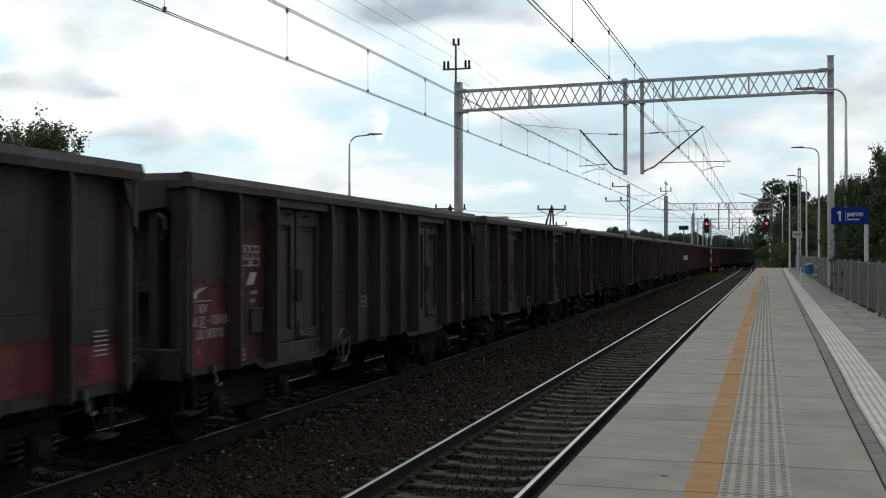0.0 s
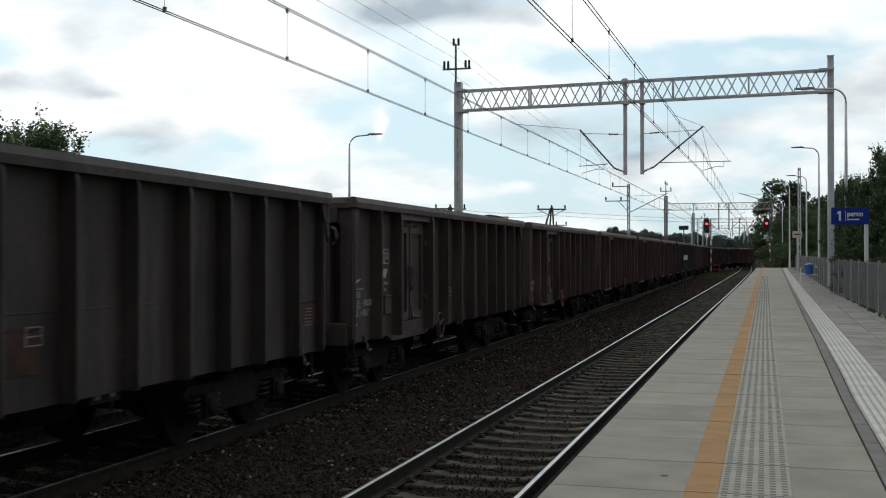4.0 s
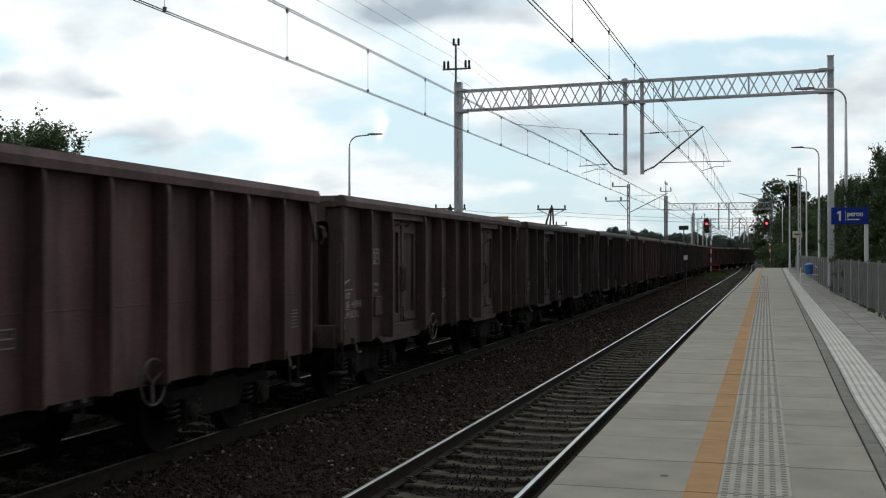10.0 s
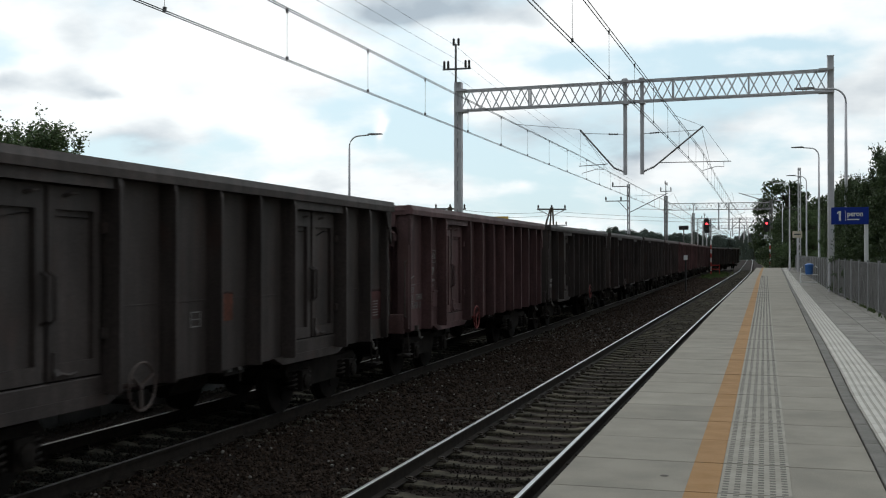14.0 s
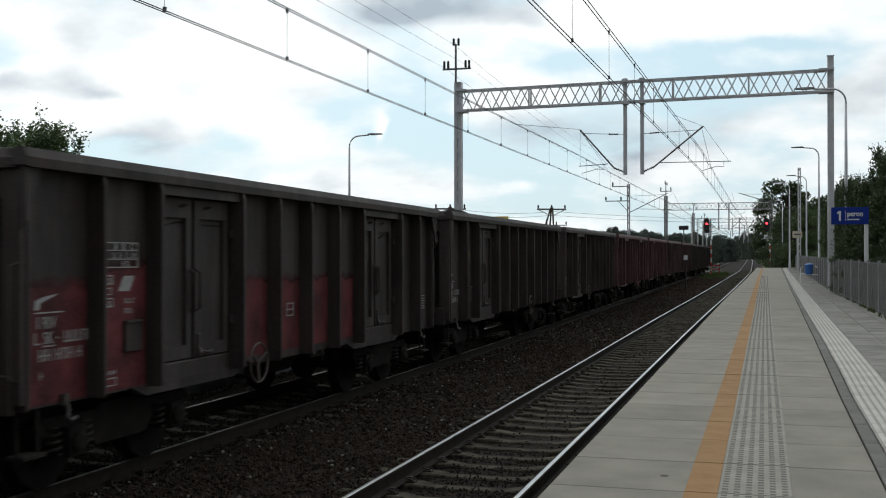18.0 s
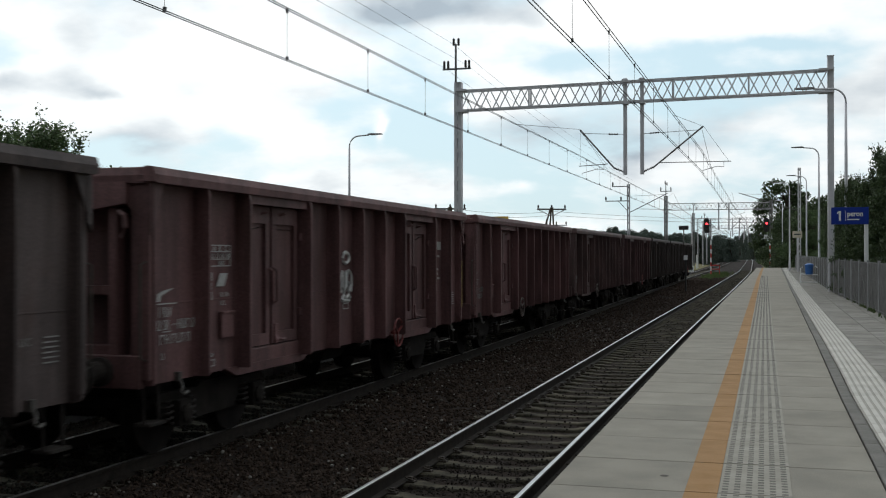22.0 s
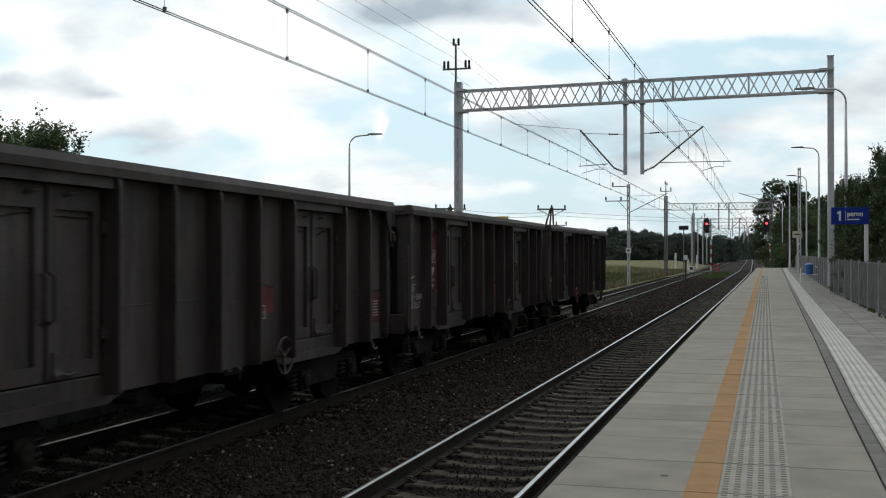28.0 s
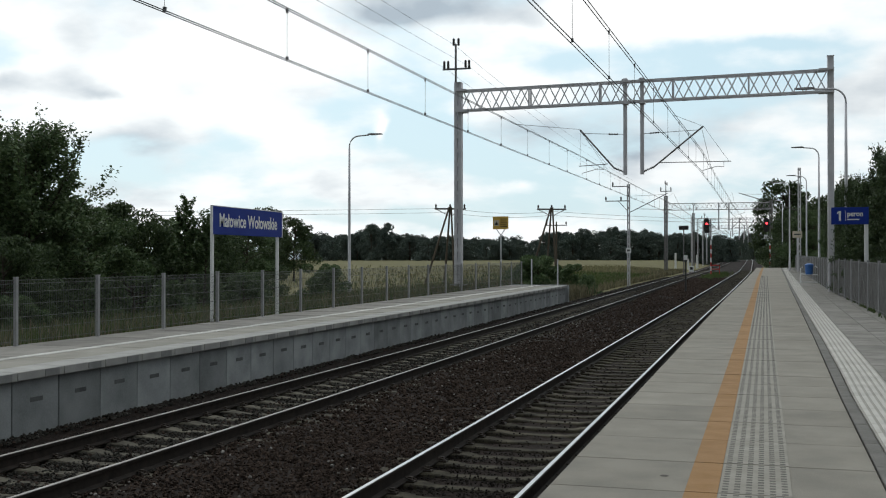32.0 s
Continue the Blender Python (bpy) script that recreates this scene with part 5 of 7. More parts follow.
def portal_far(y, xl, xr, label, rung=10):
    z0 = rise(y)
    g = thing("catenary_portal", pose(0, y, z0), label, "catenary portal", "catenary portals")
    for x in (xl, xr):
        bm = bmesh.new(); channel_mast(bm, 9.8 if x > -10 else 10.6, 0.42, 0.4, -0.6, 0.11)
        bmesh.ops.translate(bm, verts=bm.verts, vec=(x, 0, 0))
        part("mast", bm, M_OLDSTEEL, g)
    b = bmesh.new()

    def chord(p, q, w):
        bm = bmesh.new()
        bar(bm, p, q, w, w)
        part("beam_chord", bm, M_GALV, g)
    lattice_beam(chord, lambda p, q, w: bar(b, p, q, w, w), xl, xr, 8.55, 9.5, 0, 24)
    tagged(part("beam_lacing", b, M_GALV, g), kind="stuff")
    bm = bmesh.new(); box(bm, xl - 0.05, xl + 0.05, -0.05, 0.05, 10.6, 12.4); box(bm, xl - 0.8, xl + 0.8, -0.05, 0.05, 11.25, 11.35)
    top = part("top_post", bm, M_OLDSTEEL, g)
    for x, z in ((-0.72, 11.35), (0.72, 11.35), (-0.1, 12.3), (0.16, 12.1)):
        bm = bmesh.new(); lathe(bm, [(0.03, 0), (0.08, 0.08), (0.08, 0.45), (0.03, 0.55)], 8, Matrix.Translation((xl + x, 0, z)))
        part("insulator", bm, M_CERAMIC, top)
    for x, s in ((-6.0, -1), (-4.6, 1)):
        bm = bmesh.new(); box(bm, x - 0.09, x + 0.09, -0.1, 0.1, 5.6, 9.5); part("hanger", bm, M_GALV, g)
        bm = bmesh.new(); tube(bm, [(x + s * 0.3, 0, 5.8), (x + s * 1.9, 0, 7.4)], 0.04, 5); tube(bm, [(x + s * 0.1, 0, 7.1), (x + s * 1.8, 0, 7.3)], 0.02, 5); tube(bm, [(x + s * 0.8, 0, 6.0), (x + s * 2.4, 0, 5.9)], 0.025, 5)
        part("bracket_arm", bm, M_OLDSTEEL, g)
    return g


def bin_and_frame():
    g = thing("litter_bin", pose(2.28, 59, rise(59) + PH), "blue litter bin hung in a white steel frame", "litter bin")
    bm = bmesh.new(); lathe(bm, [(0.15, 0.42), (0.18, 0.45), (0.20, 0.86), (0.22, 0.87), (0.22, 0.91), (0.18, 0.96), (0.08, 0.99)], 16); part("bin", bm, M_BIN, g, "blue plastic bin", smooth=False)
    bm = bmesh.new()
    tube(bm, [(-0.42, 0, 0), (-0.42, 0, 0.75), (-0.30, 0, 0.8)], 0.03, 6); tube(bm, [(0.72, 0, 0), (0.45, 0, 0.75), (0.28, 0, 0.85)], 0.03, 6)
    bar(bm, (-0.42, 0, 0.45), (0.52, 0, 0.40), 0.06, 0.05); bar(bm, (-0.42, 0, 0.02), (0.72, 0, 0.02), 0.05, 0.04)
    part("frame", bm, M_WHITE, g)


def small_lineside():
    # thin black marker post between the tracks
    y = 70.5
    g = thing("marker_post", pose(-4.68, y, rise(y) - 0.2), "thin dark marker post with a small white plate", "marker post")
    bm = bmesh.new(); lathe(bm, [(0.05, -0.1), (0.05, 2.3)], 8); part("post", bm, M_BLACK, g)
    bm = bmesh.new(); box(bm, -0.12, 0.12, -0.07, -0.05, 2.05, 2.35); part("plate", bm, M_WHITE, g)
    for x, y, h in ((-13.4, 178, 2.6), (-11.6, 205, 2.2), (-12.2, 190, 1.5)):
        bm = bmesh.new(); box(bm, -0.15, 0.15, -0.1, 0.1, -0.4, h)
        single("lineside_post", bm, M_WHITE, "white concrete lineside post", "marker post", "lineside posts", m=pose(x, y, land(x, y) + 0.2), bevel=0.02)
    y = 52.9
    for x in (-10.95, -9.65):
        bm = bmesh.new(); lathe(bm, [(0.032, -0.1), (0.032, 1.28)], 8)
        single("end_post", bm, M_GALV, "thin grey steel post at the platform's end", "post", "posts at the platform end", m=pose(x, y, rise(y) + 0.72))
    g = thing("lineside_sign", pose(2.75, 95, rise(95) + 0.3), "cream rectangular sign on a grey post beyond the fence", "sign")
    bm = bmesh.new(); lathe(bm, [(0.05, -0.5), (0.05, 3.8)], 8); part("post", bm, M_GALV, g)
    bm = bmesh.new(); box(bm, -0.38, 0.38, -0.08, -0.05, 3.25, 3.80); pl = part("board", bm, M_CREAM, g)
    bm = bmesh.new(); box(bm, -0.26, 0.26, -0.084, -0.08, 3.48, 3.58); part("text_bar", bm, M_SLOT, pl)
    g = thing("signal_box", pose(-8.85, 130, rise(130) - 0.3), "black twin lamp box on a thin mast", "railway signal")
    bm = bmesh.new(); lathe(bm, [(0.07, -0.2), (0.07, 5.6)], 8); part("post", bm, M_OLDSTEEL, g)
    bm = bmesh.new(); box(bm, -0.55, 0.55, -0.2, 0.1, 5.35, 5.85); part("lamp_box", bm, M_BLACK, g, bevel=0.05)
    for sx in (-0.28, 0.28):
        bm = bmesh.new(); lathe(bm, [(0.13, 0), (0.13, 0.05), (0.1, 0.06)], 12, Matrix.Translation((sx, -0.2, 5.6)) @ Euler((radians(90), 0, 0)).to_matrix().to_4x4()); part("lamp", bm, M_CERAMIC, g)
    g = thing("dwarf_signal", pose(-9.2, 150, rise(150) - 0.2), "low white dwarf signal box beside the track", "dwarf signal")
    bm = bmesh.new(); box(bm, -0.3, 0.3, -0.2, 0.2, 0.0, 0.8); part("box", bm, M_WHITE, g, bevel=0.04)
    bm = bmesh.new(); box(bm, -0.2, 0.2, -0.215, -0.2, 0.35, 0.7); part("lens_panel", bm, M_BLACK, g)


# ---- trees, bushes, grass ----
def leaf_cloud(rng, centres, radii, count, size, droop=0.2):
    """Small bent leaves scattered in clumps."""
    V, F = [], []
    which = rng.integers(0, len(centres), count)
    d = rng.normal(size=(count, 3))
    d /= np.linalg.norm(d, axis=1)[:, None]
    rad = rng.uniform(0.25, 1.0, count) ** 0.5
    P = centres[which] + d * (radii[which] * rad)[:, None] * np.array([1, 1, 0.8])
    a = rng.normal(size=(count, 3)); a /= np.linalg.norm(a, axis=1)[:, None]
    b = np.cross(a, rng.normal(size=(count, 3))); b /= np.linalg.norm(b, axis=1)[:, None]
    s = size * rng.uniform(0.6, 1.3, count)[:, None]
    n = np.cross(a, b)
    V = np.stack([P - a * s, P + b * s * 0.45 + n * s * 0.12, P + a * s, P - b * s * 0.45 + n * s * 0.12], axis=1).reshape(-1, 3)
    F = np.arange(count * 4).reshape(-1, 4)
    return V, F


def tree_meshes(seed, h, spread, trunk, clumps, leaves, size, material, low=0.25, shape=1.0, rad=(0.16, 0.34)):
    """Trunk with limbs, and a crown of leaf clumps round the limbs' ends."""
    rng = np.random.default_rng(seed)
    bm = bmesh.new()
    top = Vector((rng.uniform(-0.05, 0.05) * h, rng.uniform(-0.05, 0.05) * h, h * 0.86))
    mid = Vector((rng.uniform(-0.03, 0.03) * h, rng.uniform(-0.03, 0.03) * h, h * 0.45))
    tube(bm, [(0, 0, -0.3), (0, 0, h * 0.12), mid, top], trunk, 7, trunk * 0.2)
    C, R = [], []
    for i in range(clumps):
        f = low + (1 - low) * (i + rng.uniform(0, 1)) / clumps
        ang = rng.uniform(0, math.tau)
        w = spread * (math.sin(min(1.0, (1.03 - f) / (1 - low) * 0.75 + 0.22) * math.pi * 0.62)) ** shape * rng.uniform(0.35, 1.05)
        e = Vector((math.cos(ang) * w, math.sin(ang) * w, h * f * rng.uniform(0.94, 1.02)))
        base = Vector((0, 0, max(0.05, f - 0.22) * h))
        base = base.lerp(mid, 0.5) if f < 0.6 else base.lerp(top, 0.25)
        base.z = min(base.z, e.z)
        tube(bm, [base, base.lerp(e, 0.55) + Vector((0, 0, 0.05 * h)), e], trunk * 0.28, 4, trunk * 0.05)
        C.append(e); R.append(spread * rng.uniform(*rad))
    C, R = np.array([tuple(c) for c in C]), np.array(R)
    V, F = leaf_cloud(rng, C, R, leaves, size)
    return mesh_of(bm, "trunk", M_BARK), soup("crown", V, F, material)


def branchy_tree(seed, h, spread, trunk, limbs, twigs, leaves, size, material, low=0.08, steep=0.0):
    """A tree or shrub with rising limbs, twigs along them and leaves along the twigs, so that the outline shows single shoots."""
    rng = np.random.default_rng(seed)
    bm = bmesh.new()
    lean = Vector((rng.uniform(-0.04, 0.04) * h, rng.uniform(-0.04, 0.04) * h, 0))
    tube(bm, [(0, 0, -0.3), (0, 0, h * 0.15), lean * 0.6 + Vector((0, 0, h * 0.5)), lean + Vector((0, 0, h * 0.95))], trunk, 7, trunk * 0.15)
    O, D = [], []
    for i in range(limbs):
        f = low + (0.92 - low) * (i + rng.uniform(0, 0.8)) / limbs
        az = i * 2.39996 + rng.uniform(-0.4, 0.4)
        el = radians(18 + 52 * f ** 1.5 + steep + rng.uniform(-12, 12))
        reach = spread * (1.08 - f) ** 0.62 * (0.55 + 0.45 * min(1.0, f / 0.22)) * rng.uniform(0.72, 1.1) / max(0.35, math.cos(el))
        reach = min(reach, 0.62 * h)
        base = lean * f + Vector((0, 0, f * h * 0.9))
        d = Vector((math.cos(az) * math.cos(el), math.sin(az) * math.cos(el), math.sin(el)))
        mid, end = base + d * reach * 0.5 - Vector((0, 0, 0.03 * reach)), base + d * reach + Vector((0, 0, 0.10 * reach))
        if end.z > h * 1.02:
            end.z = h * rng.uniform(0.93, 1.02)
        tube(bm, [base, mid, end], trunk * 0.30, 4, trunk * 0.05)
        for j in range(twigs):
            u = 0.22 + 0.78 * (j + rng.uniform(0, 1)) / twigs
            o = base.lerp(mid, u * 2) if u < 0.5 else mid.lerp(end, u * 2 - 1)
            t = (d * 0.8 + Vector(rng.normal(size=3)) * 0.6 + Vector((0, 0, 0.45))).normalized() * spread * rng.uniform(0.13, 0.30)
            tube(bm, [o, o + t], trunk * 0.06, 3)
            O.append(o); D.append(t)
    top = lean + Vector((0, 0, h * 0.93))
    for j in range(5):
        O.append(top); D.append(Vector((rng.normal() * 0.05 * h, rng.normal() * 0.05 * h, rng.uniform(0.05, 0.12) * h)))
    O, D = np.array([tuple(o) for o in O]), np.array([tuple(t) for t in D])
    pick = rng.integers(0, len(O), leaves)
    P = O[pick] + D[pick] * rng.uniform(0.0, 1.12, leaves)[:, None] + rng.normal(size=(leaves, 3)) * 0.045 * spread ** 0.7
    a = rng.normal(size=(leaves, 3)); a[:, 2] *= 0.6; a /= np.linalg.norm(a, axis=1)[:, None]
    b = np.cross(a, rng.normal(size=(leaves, 3)) + np.array([0, 0, 1.2])); b /= np.linalg.norm(b, axis=1)[:, None]
    n = np.cross(a, b)
    k = size * rng.uniform(0.6, 1.3, leaves)[:, None]
    V = np.stack([P - a * k, P + b * k * 0.62 + n * k * 0.14, P + a * k, P - b * k * 0.62 + n * k * 0.14], axis=1).reshape(-1, 3)
    return mesh_of(bm, "trunk", M_BARK), soup("crown", V, np.arange(leaves * 4).reshape(-1, 4), material)


def plant(name, pair, m, label, category, group=""):
    g = thing(name, m, label, category, group)
    part("trunk", pair[0], None, g)
    part("crown", pair[1], None, g)
    return g


def placed(x, y, s=1.0, turn=0.0, sz=None, dz=0.0):
    return Matrix.LocRotScale((x, y, land(x, y) + dz), Euler((0, 0, radians(turn))), (s, s, sz or s))


def all_plants():
    big = tree_meshes(1, 8.0, 3.0, 0.16, 60, 26000, 0.085, M_LEAF, 0.16)
    bush = tree_meshes(2, 4.4, 2.3, 0.09, 40, 15000, 0.075, M_LEAF2, 0.10)
    bush2 = tree_meshes(3, 4.2, 2.0, 0.09, 34, 13000, 0.075, M_LEAF, 0.10)
    tall = branchy_tree(6, 4.9, 1.9, 0.08, 46, 9, 26000, 0.056, M_LEAF2, 0.04)
    oak = branchy_tree(31, 6.3, 2.9, 0.15, 60, 12, 46000, 0.062, M_LEAF, 0.10)
    low = tree_meshes(4, 2.0, 1.5, 0.05, 26, 8000, 0.07, M_LEAF, 0.10)
    sapling = branchy_tree(7, 5.0, 1.0, 0.06, 30, 6, 6500, 0.065, M_LEAF, 0.2, 14)
    midt = tree_meshes(5, 9.0, 3.4, 0.22, 46, 9000, 0.17, M_LEAF2, 0.18)
    # far crowns wear the leaf colour that has haze in it
    fars = [tree_meshes(10 + i, 12.0, 4.6, 0.3, 34, 6500, 0.30, M_FARLEAF_HAZED, 0.08, rad=(0.22, 0.42)) for i in range(4)]
    # beside the far platform
    plant("tree", oak, placed(-19.05, 25.0, 0.88, 200, 0.87), "leafy green tree behind the wire fence", "tree", "trees by the platform")
    plant("tree", oak, placed(-21.9, 25.6, 0.95, 150, 0.84), "leafy green tree behind the wire fence", "tree", "trees by the platform")
    plant("tree", big, placed(-25.5, 27.5, 0.74, 230), "leafy green tree behind the wire fence", "tree", "trees by the platform")
    for x, y, k, a in ((-18.9, 33.2, 0.80, 230), (-19.6, 33.0, 0.66, 120), (-18.3, 33.4, 0.70, 300)):
        plant("tree", sapling, placed(x, y, k, a), "slender young tree rising from the bushes", "tree", "trees by the platform")
    for i, (x, y, s, mesh) in enumerate(((-16.2, 18.5, 0.5, bush2), (-17.0, 21.5, 0.55, bush), (-18.4, 24.0, 0.74, bush), (-19.4, 28.2, 0.88, bush2), (-19.8, 31.5, 0.88, bush), (-21, 35, 0.86, bush2), (-21.6, 39.5, 0.80, bush), (-24.5, 45, 0.86, bush2), (-28, 56, 0.92, bush), (-31, 63, 1.05, bush2), (-23, 33, 1.0, bush), (-25, 38, 0.92, bush2), (-22, 29, 1.0, bush2), (-29, 50, 0.86, bush2))):
        plant("bush", mesh, placed(x, y, s, i * 67), "dense dark green bush behind the fence", "bush", "bushes by the far platform")
    for i, (x, y, s) in enumerate(((-15.4, 20.0, 0.5), (-16.0, 27.5, 0.6), (-16.6, 33, 0.7), (-17.5, 42, 0.8))):
        plant("bush", low, placed(x, y, s, i * 80), "low green bush in dry grass", "bush", "bushes by the far platform")
    for i, (x, y, s) in enumerate(((-12.6, 62.5, 1.15), (-11.5, 66, 1.0), (-13.6, 66, 1.25), (-10.9, 69, 0.7))):
        plant("bush", low, placed(x, y, s, i * 80, dz=-0.1), "low green bush at the platform's end", "bush", "bushes at the platform end")
    plant("tree", midt, placed(-43, 96, 0.66, 0), "round dark green tree at the field's edge", "tree", "trees by the platform")
    plant("tree", midt, placed(-48, 101, 0.78, 100), "round dark green tree at the field's edge", "tree", "trees by the platform")
    # behind the near platform's fence
    for i, (x, y, s, sz, mesh) in enumerate(((4.7, 29, 0.75, 0.92, tall), (4.9, 33.5, 0.80, 0.98, tall), (4.5, 36.5, 0.78, 0.98, tall), (4.6, 38.5, 0.84, 1.10, tall), (5.6, 37.5, 1.0, 1.12, tall), (4.5, 31.5, 0.8, 0.96, tall), (3.8, 41.0, 0.74, 0.98, tall), (4.9, 42, 0.9, 1.08, tall), (3.7, 44.0, 0.74, 0.98, tall), (5.4, 47, 1.0, 1.2, tall), (4.5, 49.5, 0.74, 0.90, tall), (4.6, 55, 0.74, 0.86, tall), (4.8, 60.5, 0.72, 0.92, tall), (5.1, 66.5, 0.74, 0.96, bush2), (5.4, 74, 0.8, 1.0, bush), (5.4, 82, 0.9, 1.1, bush2), (6.0, 92, 1.0, 1.2, bush), (3.55, 39.6, 0.52, 0.68, tall), (3.4, 42.6, 0.50, 0.74, tall), (3.45, 45.0, 0.50, 0.78, tall), (4.15, 40.2, 0.62, 1.18, tall), (3.6, 50.0, 0.50, 1.12, tall), (3.8, 55.5, 0.52, 1.12, tall), (4.0, 61.0, 0.50, 1.12, tall), (4.2, 68.0, 0.55, 1.15, tall))):
        plant("bush", mesh, placed(x, y, s, i * 71, sz, dz=0.3), "tall leafy bush behind the platform fence", "bush", "bushes by the near platform")
    for i, (x, y, s) in enumerate(((3.4, 131, 1.5), (5.4, 128, 1.8), (4.4, 145, 1.9), (2.7, 152, 1.5), (6.8, 140, 2.1), (3.6, 176, 2.0), (6.0, 185, 2.3), (8.5, 165, 2.2))):
        plant("bush", (bush, bush2)[i % 2], placed(x, y, s, i * 83), "dense dark bush beyond the platform", "bush", "bushes beyond the platform")
    for x, y, s, a in ((3.2, 168, 1.46, 0), (7.8, 160, 1.05, 60), (9.6, 122, 0.9, 200)):
        plant("tree", midt, placed(x, y, s, a), "tall dark green tree beyond the platform", "tree", "trees beyond the platform")
    # far tree line: its skyline rises and falls, with single tall crowns
    rng = np.random.default_rng(8)
    skyline = ramp([-0.127, -0.10, -0.085, -0.075, -0.062, -0.05, -0.04, -0.01, 0.03, 0.07, 0.079, 0.085, 0.095, 0.115, 0.13, 0.145, 0.16, 0.20, 0.29], [0.027, 0.026, 0.023, 0.030, 0.037, 0.032, 0.026, 0.022, 0.022, 0.021, 0.013, 0.020, 0.026, 0.026, 0.029, 0.026, 0.030, 0.026, 0.027])
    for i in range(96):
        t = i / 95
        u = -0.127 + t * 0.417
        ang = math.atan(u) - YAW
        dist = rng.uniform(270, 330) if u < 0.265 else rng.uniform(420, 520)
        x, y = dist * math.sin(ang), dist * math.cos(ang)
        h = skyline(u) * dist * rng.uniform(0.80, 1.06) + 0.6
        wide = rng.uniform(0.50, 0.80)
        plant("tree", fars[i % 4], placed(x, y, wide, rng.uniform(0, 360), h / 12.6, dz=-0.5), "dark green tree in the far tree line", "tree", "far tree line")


def grass(name, area, count, h, material, label, seed, level=None):
    rng = np.random.default_rng(seed)
    V, F, k = [], [], 0
    for i in range(count):
        x, y = area(rng)
        z = level(x, y) if level else land(x, y) - 0.03
        hh = h * rng.uniform(0.5, 1.25)
        a = rng.uniform(0, math.tau)
        lean = rng.uniform(0.05, 0.45) * hh
        w = 0.008 * (1 + y / 22)
        c, s = math.cos(a), math.sin(a)
        V += [(x - s * w, y + c * w, z), (x + s * w, y - c * w, z), (x + c * lean * 0.4 + s * w * 0.7, y + s * lean * 0.4 - c * w * 0.7, z + hh * 0.6), (x + c * lean * 0.4 - s * w * 0.7, y + s * lean * 0.4 + c * w * 0.7, z + hh * 0.6), (x + c * lean, y + s * lean, z + hh)]
        F += [(k, k + 1, k + 2, k + 3), (k + 3, k + 2, k + 4)]
        k += 5
    tagged(new(name, soup(name, V, F, material)), label, "grass", kind="stuff")


# ---- freight wagons ----
RIBS = (-5.86, -4.85, -3.84, -2.02, -1.0, 0.0, 1.0, 2.02, 3.84, 4.85, 5.86)
PITCH_L, HALF = 12.95, 5.97
SX = 1.31       # outer face of the side panels
RX = 1.40       # middle of the top rim


def bogie(wagon, y0):
    bm = bmesh.new()
    for s in (-1, 1):
        x = s * 1.03
        # pressed side frame with a dropped middle
        prof = [(-1.35, 0.62), (-1.25, 0.72), (-0.45, 0.70), (-0.35, 0.76), (0.35, 0.76), (0.45, 0.70), (1.25, 0.72), (1.35, 0.62), (1.2, 0.50), (0.6, 0.52), (0.45, 0.36), (-0.45, 0.36), (-0.6, 0.52), (-1.2, 0.50)]
        r0 = [bm.verts.new((x - 0.05, a, b)) for a, b in prof]
        r1 = [bm.verts.new((x + 0.05, a, b)) for a, b in prof]
        bm.faces.new(r0); bm.faces.new(r1[::-1])
        for i in range(len(prof)):
            bm.faces.new((r0[i], r0[(i + 1) % len(prof)], r1[(i + 1) % len(prof)], r1[i]))
    box(bm, -1.0, 1.0, -0.2, 0.2, 0.5, 0.82)
    box(bm, -1.0, 1.0, -1.34, -1.24, 0.55, 0.66)
    box(bm, -1.0, 1.0, 1.24, 1.34, 0.55, 0.66)
    bg = part("bogie", bm, M_UNDER, wagon, "dark two-axle bogie")
    bg.matrix_basis = pose(0, y0, 0)
    for s in (-1, 1):
        for yy in (-0.9, 0.9):
            bm = bmesh.new()
            box(bm, s * 1.08 - 0.10, s * 1.08 + 0.12, yy - 0.13, yy + 0.13, 0.34, 0.62)
            lathe(bm, [(0.11, 0), (0.11, 0.05), (0.06, 0.07)], 10, Matrix.Translation((s * 1.18, yy, 0.47)) @ Euler((0, radians(90 * s), 0)).to_matrix().to_4x4())
            part("axle_box", bm, M_UNDER, bg)
            for d in (-0.24, 0.24):
                bm = bmesh.new()
                pts = []
                for i in range(33):
                    a = i / 8 * math.tau
                    pts.append((s * 1.08 + 0.075 * math.cos(a), yy + d + 0.075 * math.sin(a), 0.37 + 0.26 * i / 32))
                tube(bm, pts, 0.019, 4)
                part("coil_spring", bm, M_UNDER2, bg)
    for yy in (-0.9, 0.9):
        m = Euler((0, radians(90), 0)).to_matrix().to_4x4()
        bm = bmesh.new()
        lathe(bm, [(0.07, -1.0), (0.07, -0.83), (0.455, -0.82), (0.455, -0.69), (0.485, -0.688), (0.485, -0.66), (0.40, -0.655), (0.14, -0.68), (0.08, -0.6), (0.08, 0.6), (0.14, 0.68), (0.40, 0.655), (0.485, 0.66), (0.485, 0.688), (0.455, 0.69), (0.455, 0.82), (0.07, 0.83), (0.07, 1.0)], 24, m)
        for k in range(3):
            a = k * math.tau / 3
            for s in (-1, 1):
                box(bm, s * 0.835 - 0.006, s * 0.835 + 0.006, 0.22 * math.cos(a) - 0.05, 0.22 * math.cos(a) + 0.05, 0.22 * math.sin(a) - 0.05, 0.22 * math.sin(a) + 0.05)
        w = part("wheelset", bm, M_WHEEL, bg, "steel wheels on an axle")
        w.matrix_basis = pose(0, yy, 0.46)
    return bg


